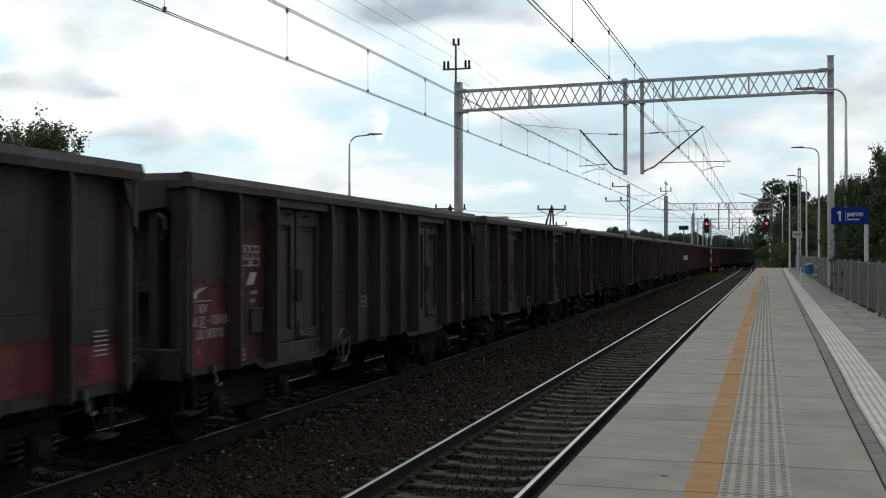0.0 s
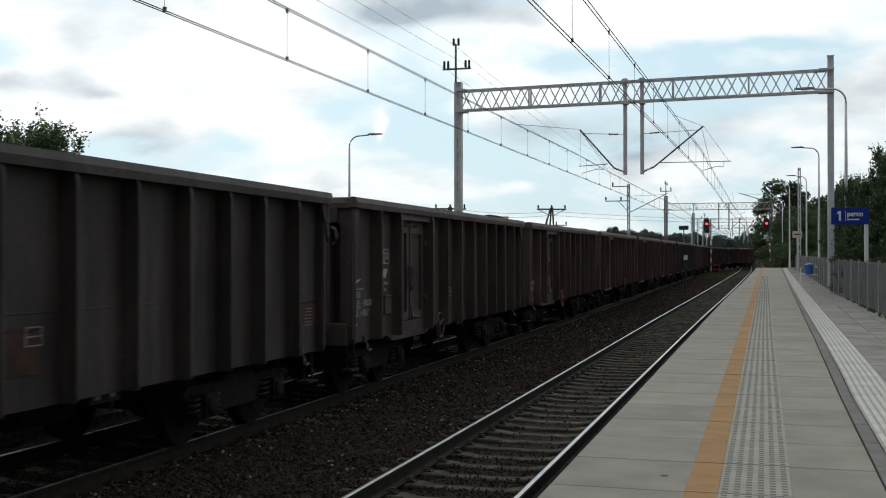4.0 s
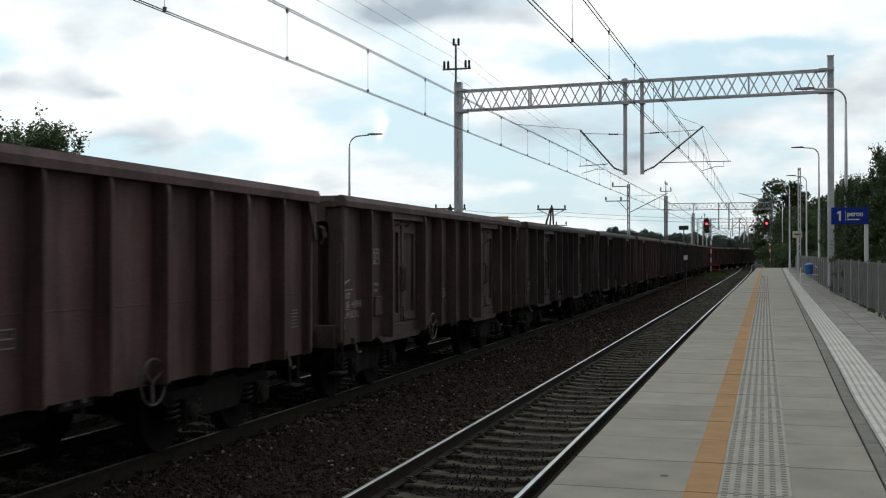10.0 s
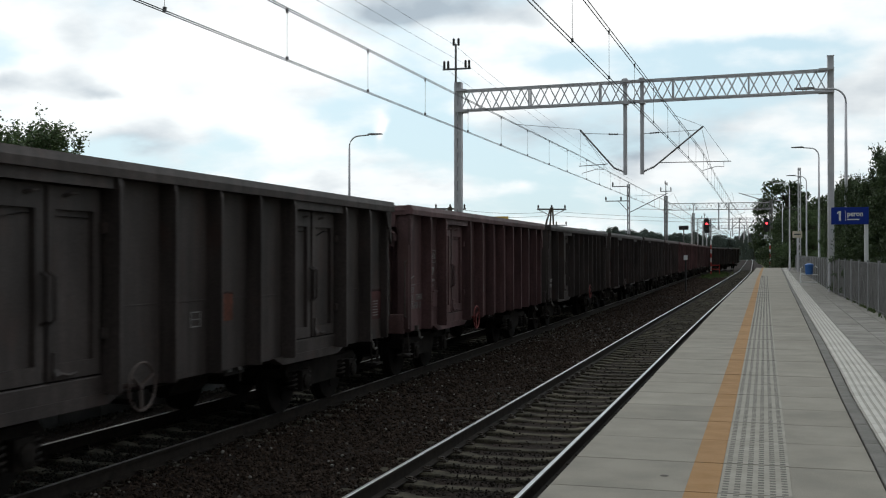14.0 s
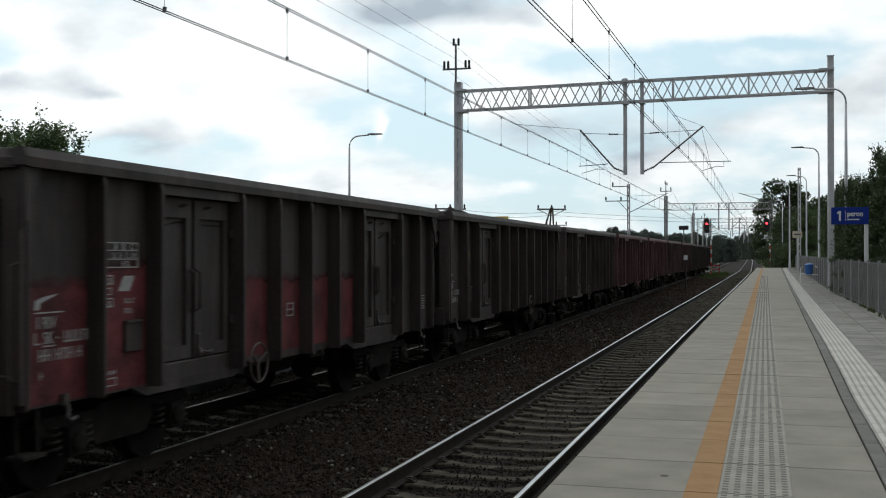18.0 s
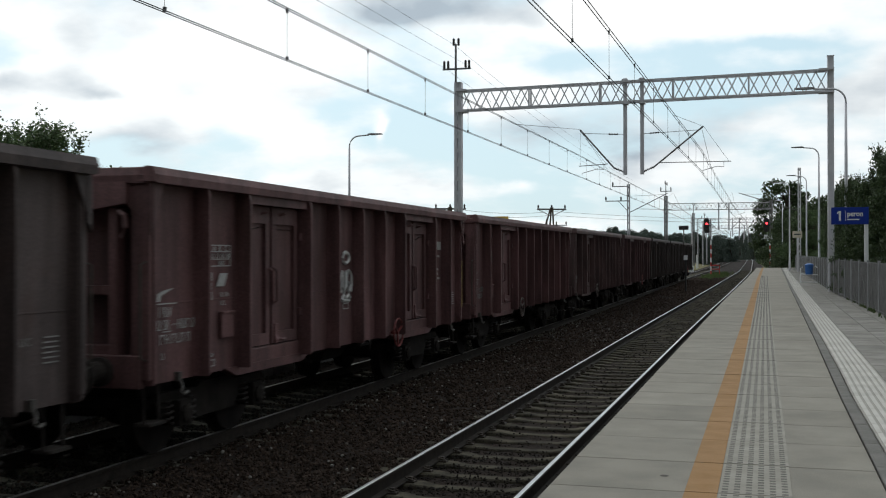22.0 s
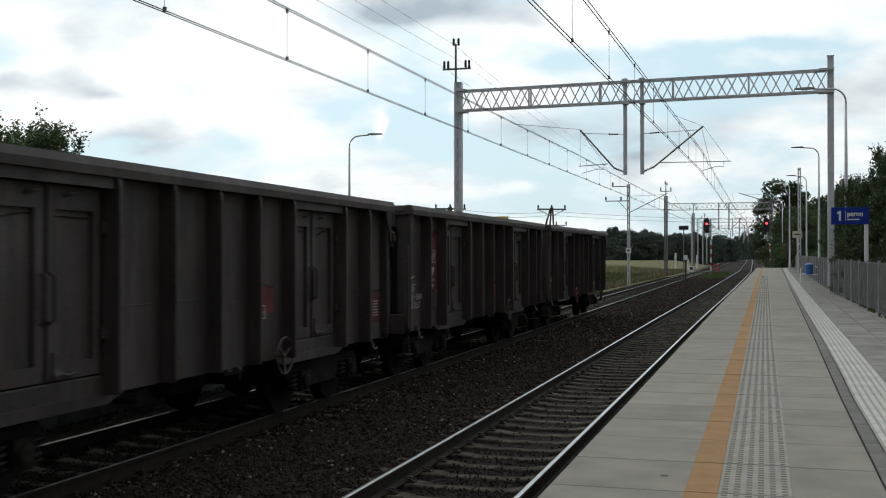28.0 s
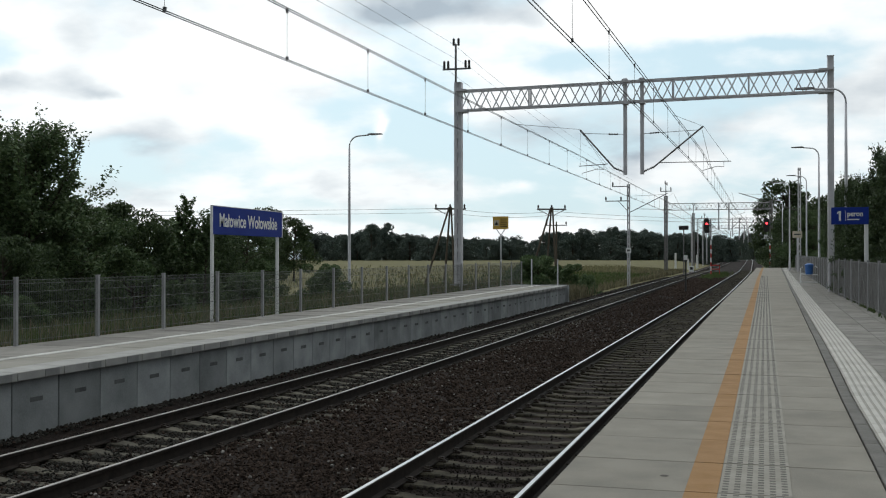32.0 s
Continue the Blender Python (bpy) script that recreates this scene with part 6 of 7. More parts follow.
M_UNDER2 = surface("spring_steel", (0.018, 0.015, 0.014), (0.042, 0.035, 0.031), 0.7, 5, 50, 0.1, spec=0.2)


def slab_of(bm, prof, y0, y1):
    """A prism along y from an (x, z) outline."""
    r0 = [bm.verts.new((a, y0, b)) for a, b in prof]
    r1 = [bm.verts.new((a, y1, b)) for a, b in prof]
    bm.faces.new(r0); bm.faces.new(r1[::-1])
    n = len(prof)
    for i in range(n):
        bm.faces.new((r0[i], r0[(i + 1) % n], r1[(i + 1) % n], r1[i]))


def dished_panel(w, a, b, depth):
    """A side plate between two posts, sagging inwards a little, with a welded seam."""
    bm = bmesh.new()
    z0, z1 = 0.88, 2.95
    zs = [z0, 1.3, 1.700, 1.704, 1.716, 1.720, 2.05, 2.4, 2.7, z1]
    grid = []
    n = len(zs)
    for u in range(6):
        for v, z in enumerate(zs):
            fu, fv = u / 5, (z - z0) / (z1 - z0)
            d = -depth * math.sin(fu * math.pi) * math.sin(fv * math.pi) + (0.005 if v in (3, 4) else 0.0)
            grid.append(bm.verts.new((SX + d, a + (b - a) * fu, z)))
    back = [bm.verts.new((SX - 0.05, yy, zz)) for yy, zz in ((a, z0), (b, z0), (b, z1), (a, z1))]
    for u in range(5):
        for v in range(n - 1):
            bm.faces.new((grid[u * n + v], grid[(u + 1) * n + v], grid[(u + 1) * n + v + 1], grid[u * n + v + 1]))
    bm.faces.new(back[::-1])
    bm.faces.new([grid[u * n] for u in range(6)][::-1] + [back[0], back[1]])
    bm.faces.new([grid[u * n + n - 1] for u in range(6)] + [back[2], back[3]])
    return part("side_panel", bm, M_RUST, w)


def doorway(w, a, b):
    """Two hinged leaves in a recess, with sill, header and bolts."""
    bm = bmesh.new(); box(bm, SX - 0.11, SX - 0.06, a - 0.05, b + 0.05, 0.88, 2.95)
    for y in (a - 0.035, b + 0.035):
        box(bm, SX - 0.08, SX + 0.004, y - 0.035, y + 0.035, 0.985, 2.945)
    dr = part("door_recess", bm, M_RUST, w, "recessed doorway")
    bm = bmesh.new(); slab_of(bm, [(SX - 0.06, 0.80), (SX + 0.008, 0.80), (SX + 0.012, 1.06), (SX + 0.004, 1.075), (SX - 0.06, 1.08)], a, b)
    part("door_sill", bm, M_RUST, dr)
    bm = bmesh.new(); slab_of(bm, [(SX - 0.06, 2.86), (SX + 0.14, 2.84), (SX + 0.14, 2.95), (SX - 0.06, 2.95)], a, b)
    part("door_header", bm, M_RUST, dr)
    mid = (a + b) / 2
    for da, db in ((a + 0.085, mid - 0.035), (mid + 0.035, b - 0.085)):
        bm = bmesh.new()
        # framed leaf as one stepped plate
        o = [(da, 1.095), (db, 1.095), (db, 2.83), (da, 2.83)]
        i = [(da + 0.11, 1.24), (db - 0.11, 1.24), (db - 0.11, 2.62), (da + 0.11, 2.62)]
        vo = [bm.verts.new((SX + 0.015, y, z)) for y, z in o]
        vi = [bm.verts.new((SX + 0.015, y, z)) for y, z in i]
        vd = [bm.verts.new((SX - 0.03, y, z)) for y, z in i]
        vb = [bm.verts.new((SX - 0.058, y, z)) for y, z in o]
        for k in range(4):
            j = (k + 1) % 4
            bm.faces.new((vo[k], vo[j], vi[j], vi[k]))
            bm.faces.new((vi[k], vi[j], vd[j], vd[k]))
            bm.faces.new((vb[k], vb[j], vo[j], vo[k]))
        bm.faces.new(vd); bm.faces.new(vb[::-1])
        part("door", bm, M_RUST, dr, "hinged door leaf with raised frame")
    for y in (a + 0.06, b - 0.06):
        for z in (1.42, 2.42):
            bm = bmesh.new(); box(bm, SX - 0.02, SX + 0.06, y - 0.045, y + 0.045, z, z + 0.10)
            part("hinge", bm, M_RUST, dr)
    bm = bmesh.new(); box(bm, SX - 0.058, SX - 0.012, mid - 0.020, mid + 0.020, 1.19, 2.82)
    part("centre_strip", bm, M_RUST, dr)
    for y, z in ((mid - 0.24, 2.74), (mid + 0.30, 2.74)):
        bm = bmesh.new(); tube(bm, [(SX + 0.01, y - 0.05, z), (SX + 0.06, y, z + 0.02), (SX + 0.06, y + 0.08, z + 0.03)], 0.018, 5)
        part("door_catch", bm, M_RUST, dr)
    for y in (mid - 0.055, mid + 0.06):
        bm = bmesh.new(); tube(bm, [(SX + 0.01, y, 1.60), (SX + 0.075, y, 1.64), (SX + 0.075, y, 2.02), (SX + 0.01, y, 2.06)], 0.02, 6)
        part("door_handle", bm, M_RUST, dr)
    bm = bmesh.new()
    slab_of(bm, [(SX + 0.0, 1.12), (SX + 0.05, 1.10), (SX + 0.06, 1.14), (SX + 0.035, 1.20), (SX + 0.035, 1.34), (SX + 0.0, 1.36)], mid + 0.09, mid + 0.17)
    part("door_bolt", bm, M_RUST, dr)
    bm = bmesh.new(); tube(bm, [(SX + 0.03, mid + 0.16, 1.16), (SX + 0.05, mid + 0.28, 1.13), (SX + 0.03, mid + 0.42, 1.14)], 0.016, 5)
    part("door_bolt", bm, M_RUST, dr)


def build_wagon(two_doors):
    w = thing("freight_wagon", Matrix(), "open-top bogie coal wagon in dark rusty paint", "freight wagon", "wagons of the coal train")
    ribs = RIBS if two_doors else RIBS[:8] + (2.93,) + RIBS[8:]
    # underframe
    bm = bmesh.new()
    for s in (-1, 1):
        box(bm, s * 1.22 - 0.06, s * 1.22 + 0.06, -5.92, 5.92, 0.92, 1.14)
        box(bm, s * 0.2 - 0.05, s * 0.2 + 0.05, -5.92, 5.92, 0.85, 1.14)
    box(bm, -1.25, 1.25, -5.92, 5.92, 1.12, 1.17)
    for y in (-5.3, -3.9, -2.0, 0, 2.0, 3.9, 5.3):
        box(bm, -1.24, 1.24, y - 0.06, y + 0.06, 0.93, 1.12)
    part("underframe", bm, M_UNDER, w, "dark steel underframe")
    for s in (-1, 1):
        bm = bmesh.new(); box(bm, -1.32, 1.32, s * 5.92 - 0.05, s * 5.92 + 0.05, 0.86, 1.20)
        part("buffer_beam", bm, M_RUST, w, bevel=0.01)
    # side towards the platform: one plate a bay
    edges = (-5.90,) + ribs[1:-1] + (5.90,)
    doors = [(-3.84, -2.02), (2.02, 3.84)] if two_doors else [(-3.84, -2.02)]
    for i in range(len(edges) - 1):
        a, b = edges[i], edges[i + 1]
        if (a, b) in doors:
            doorway(w, a, b)
        else:
            dished_panel(w, a, b, 0.022 if i % 2 else 0.012)
    # deepened sills under the door bays
    for c in (-2.93, 2.93) if two_doors else (-2.93,):
        bm = bmesh.new()
        q = [(c - 1.25, 0.90), (c - 0.95, 0.79), (c + 0.95, 0.79), (c + 1.25, 0.90)]
        r0 = [bm.verts.new((SX - 0.10, y, z)) for y, z in q]
        r1 = [bm.verts.new((SX + 0.03, y, z)) for y, z in q]
        bm.faces.new(r0); bm.faces.new(r1[::-1])
        for i in range(4):
            bm.faces.new((r0[i], r0[(i + 1) % 4], r1[(i + 1) % 4], r1[i]))
        part("sill_beam", bm, M_RUST, w)
    for y in ribs:
        bm = bmesh.new()
        wd = 0.020 if abs(y) not in (3.84, 2.02) else 0.030
        d = 0.195 if abs(y) < 5.8 else 0.12
        slab_of(bm, [(SX - 0.005, 0.885), (SX + d - 0.015, 0.885), (SX + d, 0.91), (SX + d, 2.86), (SX + d - 0.02, 2.95), (SX - 0.005, 2.95)], y - wd, y + wd)
        part("side_post", bm, M_RUST, w, bevel=0.004)
    # side away from the platform
    bm = bmesh.new(); box(bm, -SX, -SX + 0.05, -5.90, 5.90, 0.98, 2.95)
    for y in RIBS:
        box(bm, -SX - 0.09, -SX + 0.004, y - 0.05, y + 0.05, 0.98, 2.95)
    part("far_side", bm, M_RUST, w)
    # ends
    for s in (-1, 1):
        bm = bmesh.new(); box(bm, -SX + 0.05, SX - 0.05, s * 5.70 - 0.03, s * 5.70 + 0.03, 1.17, 2.95)
        ew = part("end_wall", bm, M_RUST, w)
        bm = bmesh.new()
        for z, hh, d in ((1.86, 0.045, 0.09), (1.24, 0.05, 0.08)):
            box(bm, -0.95, 0.95, min(s * 5.73, s * (5.84 + d)), max(s * 5.73, s * (5.84 + d)), z - hh, z + hh)
        part("end_rib", bm, M_RUST, ew)
        for x in (-1.0, 1.0):
            bm = bmesh.new(); box(bm, x - 0.045, x + 0.045, min(s * 5.73, s * 5.96), max(s * 5.73, s * 5.96), 1.17, 2.70)
            part("end_stile", bm, M_RUST, ew)
            bm = bmesh.new(); tube(bm, [(x * 1.10, s * 6.0, 2.66), (x * 1.17, s * 6.02, 2.62), (x * 1.19, s * 6.02, 2.50), (x * 1.13, s * 6.0, 2.40)], 0.03, 6)
            part("corner_bracket", bm, M_RUST, ew)
        bm = bmesh.new()
        y0, y1 = s * 5.73, s * 6.03
        slab = [(-SX + 0.12, 2.74), (-0.5, 2.64), (0.5, 2.64), (SX - 0.12, 2.74), (SX - 0.12, 2.96), (-SX + 0.12, 2.96)]
        r0 = [bm.verts.new((a, y0, b)) for a, b in slab]
        r1 = [bm.verts.new((a, y1, b)) for a, b in slab]
        bm.faces.new(r0); bm.faces.new(r1[::-1])
        for i in range(6):
            bm.faces.new((r0[i], r0[(i + 1) % 6], r1[(i + 1) % 6], r1[i]))
        part("end_header", bm, M_RUST, ew)
        # tapering stiffener on the side at the corner
        bm = bmesh.new()
        q = [(s * 5.97, 2.42), (s * 5.97, 2.955), (s * 5.72, 2.955)]
        r0 = [bm.verts.new((SX + 0.10, a, b)) for a, b in q]
        r1 = [bm.verts.new((SX + 0.14, a, b)) for a, b in q]
        bm.faces.new(r0); bm.faces.new(r1[::-1])
        for i in range(3):
            bm.faces.new((r0[i], r0[(i + 1) % 3], r1[(i + 1) % 3], r1[i]))
        part("corner_gusset", bm, M_RUST, ew)
        for sx in (-1, 1):
            bm = bmesh.new()
            box(bm, sx * SX - 0.10, sx * SX + 0.10, s * 5.88 - 0.06, s * 5.88 + 0.06, 0.95, 2.95)
            # sloping corner gusset under the rim
            q = [(sx * (SX + 0.15), s * 5.94, 2.5), (sx * (SX + 0.15), s * 5.94, 2.92), (sx * (SX - 0.4), s * 5.98, 2.92)]
            v = [bm.verts.new(p) for p in q] + [bm.verts.new((p[0], p[1] - s * 0.05, p[2])) for p in q]
            bm.faces.new(v[:3]); bm.faces.new(v[3:][::-1])
            for i in range(3):
                bm.faces.new((v[i], v[(i + 1) % 3], v[3 + (i + 1) % 3], v[3 + i]))
            part("corner_post", bm, M_RUST, w)
            # buffers
            bm = bmesh.new()
            lathe(bm, [(0.15, 0), (0.15, 0.06), (0.11, 0.07), (0.11, 0.30), (0.075, 0.30), (0.075, 0.44), (0.23, 0.445), (0.23, 0.475), (0.20, 0.485)], 14, Matrix.Translation((sx * 0.875, s * 5.97, 1.03)) @ Euler((radians(-90 * s), 0, 0)).to_matrix().to_4x4())
            part("buffer", bm, M_UNDER2, w, "round steel buffer")
            # shunter's handrail
            bm = bmesh.new()
            tube(bm, [(sx * 1.38, s * 5.95, 1.15), (sx * 1.38, s * 6.06, 1.18), (sx * 1.38, s * 6.06, 2.12), (sx * 1.38, s * 5.95, 2.15)], 0.011, 6)
            part("handrail", bm, M_HANDRAIL, w, "vertical grab rail")
            bm = bmesh.new()
            tube(bm, [(sx * 1.25, s * 5.80, 0.95), (sx * 1.27, s * 5.80, 0.48), (sx * 1.27, s * 5.52, 0.48), (sx * 1.25, s * 5.52, 0.95)], 0.02, 5)
            box(bm, sx * 1.27 - 0.12, sx * 1.27 + 0.08, s * 5.66 - 0.15, s * 5.66 + 0.15, 0.46, 0.49)
            part("step", bm, M_UNDER2, w, "hanging shunter's step")
        bm = bmesh.new()
        tube(bm, [(0, s * 5.94, 1.02), (0, s * 6.16, 1.02), (0, s * 6.44, 0.98)], 0.04, 6)
        tube(bm, [(0.25, s * 5.96, 0.95), (0.27, s * 6.16, 0.55), (0.15, s * 6.42, 0.5), (0.08, s * 6.47, 0.7)], 0.025, 6)
        part("coupler", bm, M_UNDER, w)
    # rolled top rim
    prof = [(-0.11, -0.172), (0.105, -0.172), (0.115, -0.09), (0.085, -0.01), (0.02, 0.0), (-0.075, -0.03)]
    for s in (-1, 1):
        bm = bmesh.new()
        r = []
        for y in (-6.00, -5.94, 5.94, 6.00):
            k = 0.92 if abs(y) > 5.97 else 1.0
            r.append([bm.verts.new((s * (RX + a * k), y, 3.12 + b * k)) for a, b in prof])
        for j in range(3):
            for i in range(6):
                bm.faces.new((r[j][i], r[j][(i + 1) % 6], r[j + 1][(i + 1) % 6], r[j + 1][i]))
        bm.faces.new(r[0]); bm.faces.new(r[-1][::-1])
        part("top_rim", bm, M_RUST, w, "rounded steel top rim")
        bm = bmesh.new()
        r = []
        for x in (-RX + 0.02, RX - 0.02):
            r.append([bm.verts.new((x, s * (5.89 + a), 3.115 + b)) for a, b in prof])
        for i in range(6):
            bm.faces.new((r[0][i], r[0][(i + 1) % 6], r[1][(i + 1) % 6], r[1][i]))
        bm.faces.new(r[0]); bm.faces.new(r[-1][::-1])
        part("top_rim", bm, M_RUST, w)
    # brake gear
    bm = bmesh.new()
    rim = []
    for i in range(20):
        a = i * math.tau / 20
        rim.append([bm.verts.new((SX + 0.10 + 0.014 * math.sin(q * math.tau / 6), (0.235 + 0.014 * math.cos(q * math.tau / 6)) * math.cos(a), (0.235 + 0.014 * math.cos(q * math.tau / 6)) * math.sin(a))) for q in range(6)])
    for i in range(20):
        for q in range(6):
            bm.faces.new((rim[i][q], rim[(i + 1) % 20][q], rim[(i + 1) % 20][(q + 1) % 6], rim[i][(q + 1) % 6]))
    for i in range(3):
        a = 0.5 + i * math.tau / 3
        bar(bm, (SX + 0.08, 0, 0), (SX + 0.10, 0.23 * math.cos(a), 0.23 * math.sin(a)), 0.03, 0.02)
    tube(bm, [(SX - 0.3, 0, 0), (SX + 0.10, 0, 0)], 0.03, 6)
    hw = part("handwheel", bm, M_WHEELPAINT, w, "three-spoked handbrake wheel")
    hw.matrix_basis = pose(0.13, -1.72, 0.93)
    bm = bmesh.new(); lathe(bm, [(0.02, -0.45), (0.17, -0.42), (0.17, 0.42), (0.02, 0.45)], 12, Matrix.Translation((0.6, 0.6, 0.72)) @ Euler((radians(90), 0, 0)).to_matrix().to_4x4())
    tube(bm, [(-1.1, -1.2, 0.7), (1.15, -1.2, 0.7)], 0.03, 5)
    tube(bm, [(1.0, -3.2, 0.8), (1.0, 3.2, 0.8)], 0.022, 5)
    part("brake_cylinder", bm, M_UNDER, w)
    bm = bmesh.new(); box(bm, SX - 0.16, SX - 0.10, 0.60, 1.12, 0.78, 0.95)
    part("brake_panel", bm, M_UNDER2, w)
    for y in (0.68, 0.93):
        bm = bmesh.new(); box(bm, SX - 0.10, SX - 0.09, y, y + 0.09, 0.82, 0.92)
        part("changeover_plate", bm, M_CHALK, w, "small pale brake changeover plate")
    bm = bmesh.new(); tube(bm, [(SX - 0.08, 0.86, 0.88), (SX - 0.03, 0.86, 0.80), (SX - 0.03, 0.86, 0.70)], 0.014, 5)
    part("changeover_lever", bm, M_UNDER2, w)
    for y in (-5.25, 5.25):
        bm = bmesh.new(); box(bm, SX - 0.02, SX + 0.06, y - 0.03, y + 0.03, 0.87, 0.97); tube(bm, [(SX + 0.05, y, 0.90), (SX + 0.08, y, 0.82), (SX + 0.10, y - 0.04, 0.77), (SX + 0.12, y - 0.01, 0.74), (SX + 0.12, y + 0.05, 0.76)], 0.019, 5)
        part("rope_hook", bm, M_HOOK, w, "rope hook")
    # box on the second bay
    bm = bmesh.new(); box(bm, SX + 0.0, SX + 0.04, -4.28, -3.98, 1.26, 1.56); box(bm, SX + 0.0, SX + 0.06, -4.28, -3.98, 1.54, 1.57)
    part("label_holder", bm, M_RUST, w, bevel=0.006)
    for y in (-3.93, 3.93):
        bogie(w, y)
    return w


M_HANDRAIL = surface("handrail_paint", (0.55, 0.5, 0.4), (1.0, 0.95, 0.8), 0.7, 5, 40, 0.1, tint=True)
M_WHEELPAINT = surface("handwheel_paint", (0.7, 0.65, 0.65), (1.0, 1.0, 1.0), 0.6, 5, 40, 0.1, tint=True)
M_HOOK = surface("hook_paint", (0.050, 0.044, 0.040), (0.095, 0.084, 0.074), 0.6, 5, 40, 0.1)


HEAP = (0.0, -4.6, -0.9)      # where a heap stands above the rim


def coal_mesh(seed, hump):
    rng = random.Random(seed)
    vs, fs = [], []
    nx, ny = 9, 41
    for j in range(ny):
        for i in range(nx):
            x, y = -1.3 + 2.6 * i / (nx - 1), -5.80 + 11.60 * j / (ny - 1)
            e = max(0.0, 1 - (abs(x) / 1.3) ** 2)
            z = 2.55 + e * (0.25 + hump * math.exp(-((y - HEAP[seed]) / (0.9 if seed < 2 else 0.7)) ** 2)) + 0.07 * noise.noise(Vector((x * 3, y * 3, seed)))
            vs.append((x, y, z))
    for j in range(ny - 1):
        for i in range(nx - 1):
            fs.append((j * nx + i, j * nx + i + 1, (j + 1) * nx + i + 1, (j + 1) * nx + i))
    return soup("coal_load", vs, fs, M_COAL)


def train_s(t):
    """Place along the line of the last wagon's rear end."""
    d = t - 21.0
    return 1.49953278e-4 * t ** 3 - 2.50315483e-2 * t ** 2 - 8.38377456 * t + 294.35 - 0.021 * (math.sqrt(d * d + 1) + d)


BLACKISH, BROWN, MAROON, RED = (0.060, 0.048, 0.045), (0.085, 0.063, 0.060), (0.112, 0.062, 0.063), (0.185, 0.046, 0.050)
DULL, ORANGE = (0.105, 0.038, 0.038), (0.19, 0.060, 0.035)
WORN = (0.108, 0.066, 0.064)
# paint of each wagon, from the last one forwards; patches: bay or stretch, low, high, colour
LIVERY = [
    (BLACKISH, [(4, 0.95, 1.75, DULL), (3, 0.95, 1.72, DULL), ((0.14, 0.60), 1.14, 1.66, RED), (5, 0.95, 1.45, DULL), (6, 0.95, 1.66, DULL), (9, 1.2, 1.95, DULL), (0, 1.0, 1.75, DULL), (1, 1.0, 1.6, DULL)], 0),
    (BLACKISH, [(1, 1.42, 2.75, RED), (5, 1.04, 1.64, RED), (9, 1.28, 1.64, RED)], 1),
    (BLACKISH, [(1, 1.3, 2.7, RED), (9, 1.15, 1.70, DULL), ((1.16, 1.72), 1.48, 1.86, RED), ((-0.96, -0.62), 0.91, 1.13, ORANGE)], 0),
    (MAROON, [], 2), (WORN, [], 0), ((0.138, 0.070, 0.070), [], 1), ((0.142, 0.072, 0.072), [], 2), (BROWN, [], 1), (BLACKISH, [(9, 1.28, 1.62, RED)], 3),
    (BLACKISH, [(0, 0.9, 2.04, RED), (1, 0.9, 2.22, RED), (3, 0.98, 2.0, RED), (4, 0.98, 2.0, RED), (5, 0.98, 2.0, RED), (6, 0.98, 2.0, RED)], 1),
    (BLACKISH, [], 3), (MAROON, [], 1), (BLACKISH, [(1, 0.95, 2.78, DULL), (0, 0.95, 1.5, DULL), ((0.2, 0.6), 1.45, 1.8, ORANGE), (9, 1.2, 1.7, DULL)], 3),
    (BLACKISH, [((5.1, 5.5), 1.25, 1.7, ORANGE), (0, 1.3, 1.62, DULL)], 3), (WORN, [], 0), (MAROON, [], 1), (MAROON, [], 0),
    (tuple((a + b) / 2 for a, b in zip(BROWN, MAROON)), [], 1), (BROWN, [], 1), (BLACKISH, [(1, 1.45, 2.32, RED), (0, 1.12, 1.72, RED), (3, 1.0, 1.55, DULL), ((-0.9, -0.3), 1.18, 1.60, (0.10, 0.052, 0.036)), (9, 1.3, 1.6, DULL)], 0),
    (BLACKISH, [(1, 1.5, 2.62, RED), ((-0.9, -0.3), 1.38, 1.76, RED), (9, 1.2, 1.7, DULL)], 1),
    (BLACKISH, [(1, 0.95, 2.80, DULL), (0, 0.95, 1.98, RED), (9, 1.0, 1.5, DULL)], 1), (BLACKISH, [(7, 1.0, 1.5, RED), (8, 1.0, 1.5, RED), (9, 1.0, 1.4, RED)], 0), (BROWN, [], 0),
]
PLATE = {0: 0.24, 1: 0.34, 2: 1.30, 5: 0.30, 20: -0.68}      # place of the data plate where it differs
FRESH = (21, 18, 17, 14, 10, 9, 8, 6, 2, 1, 22)      # wagons whose white marks are bright


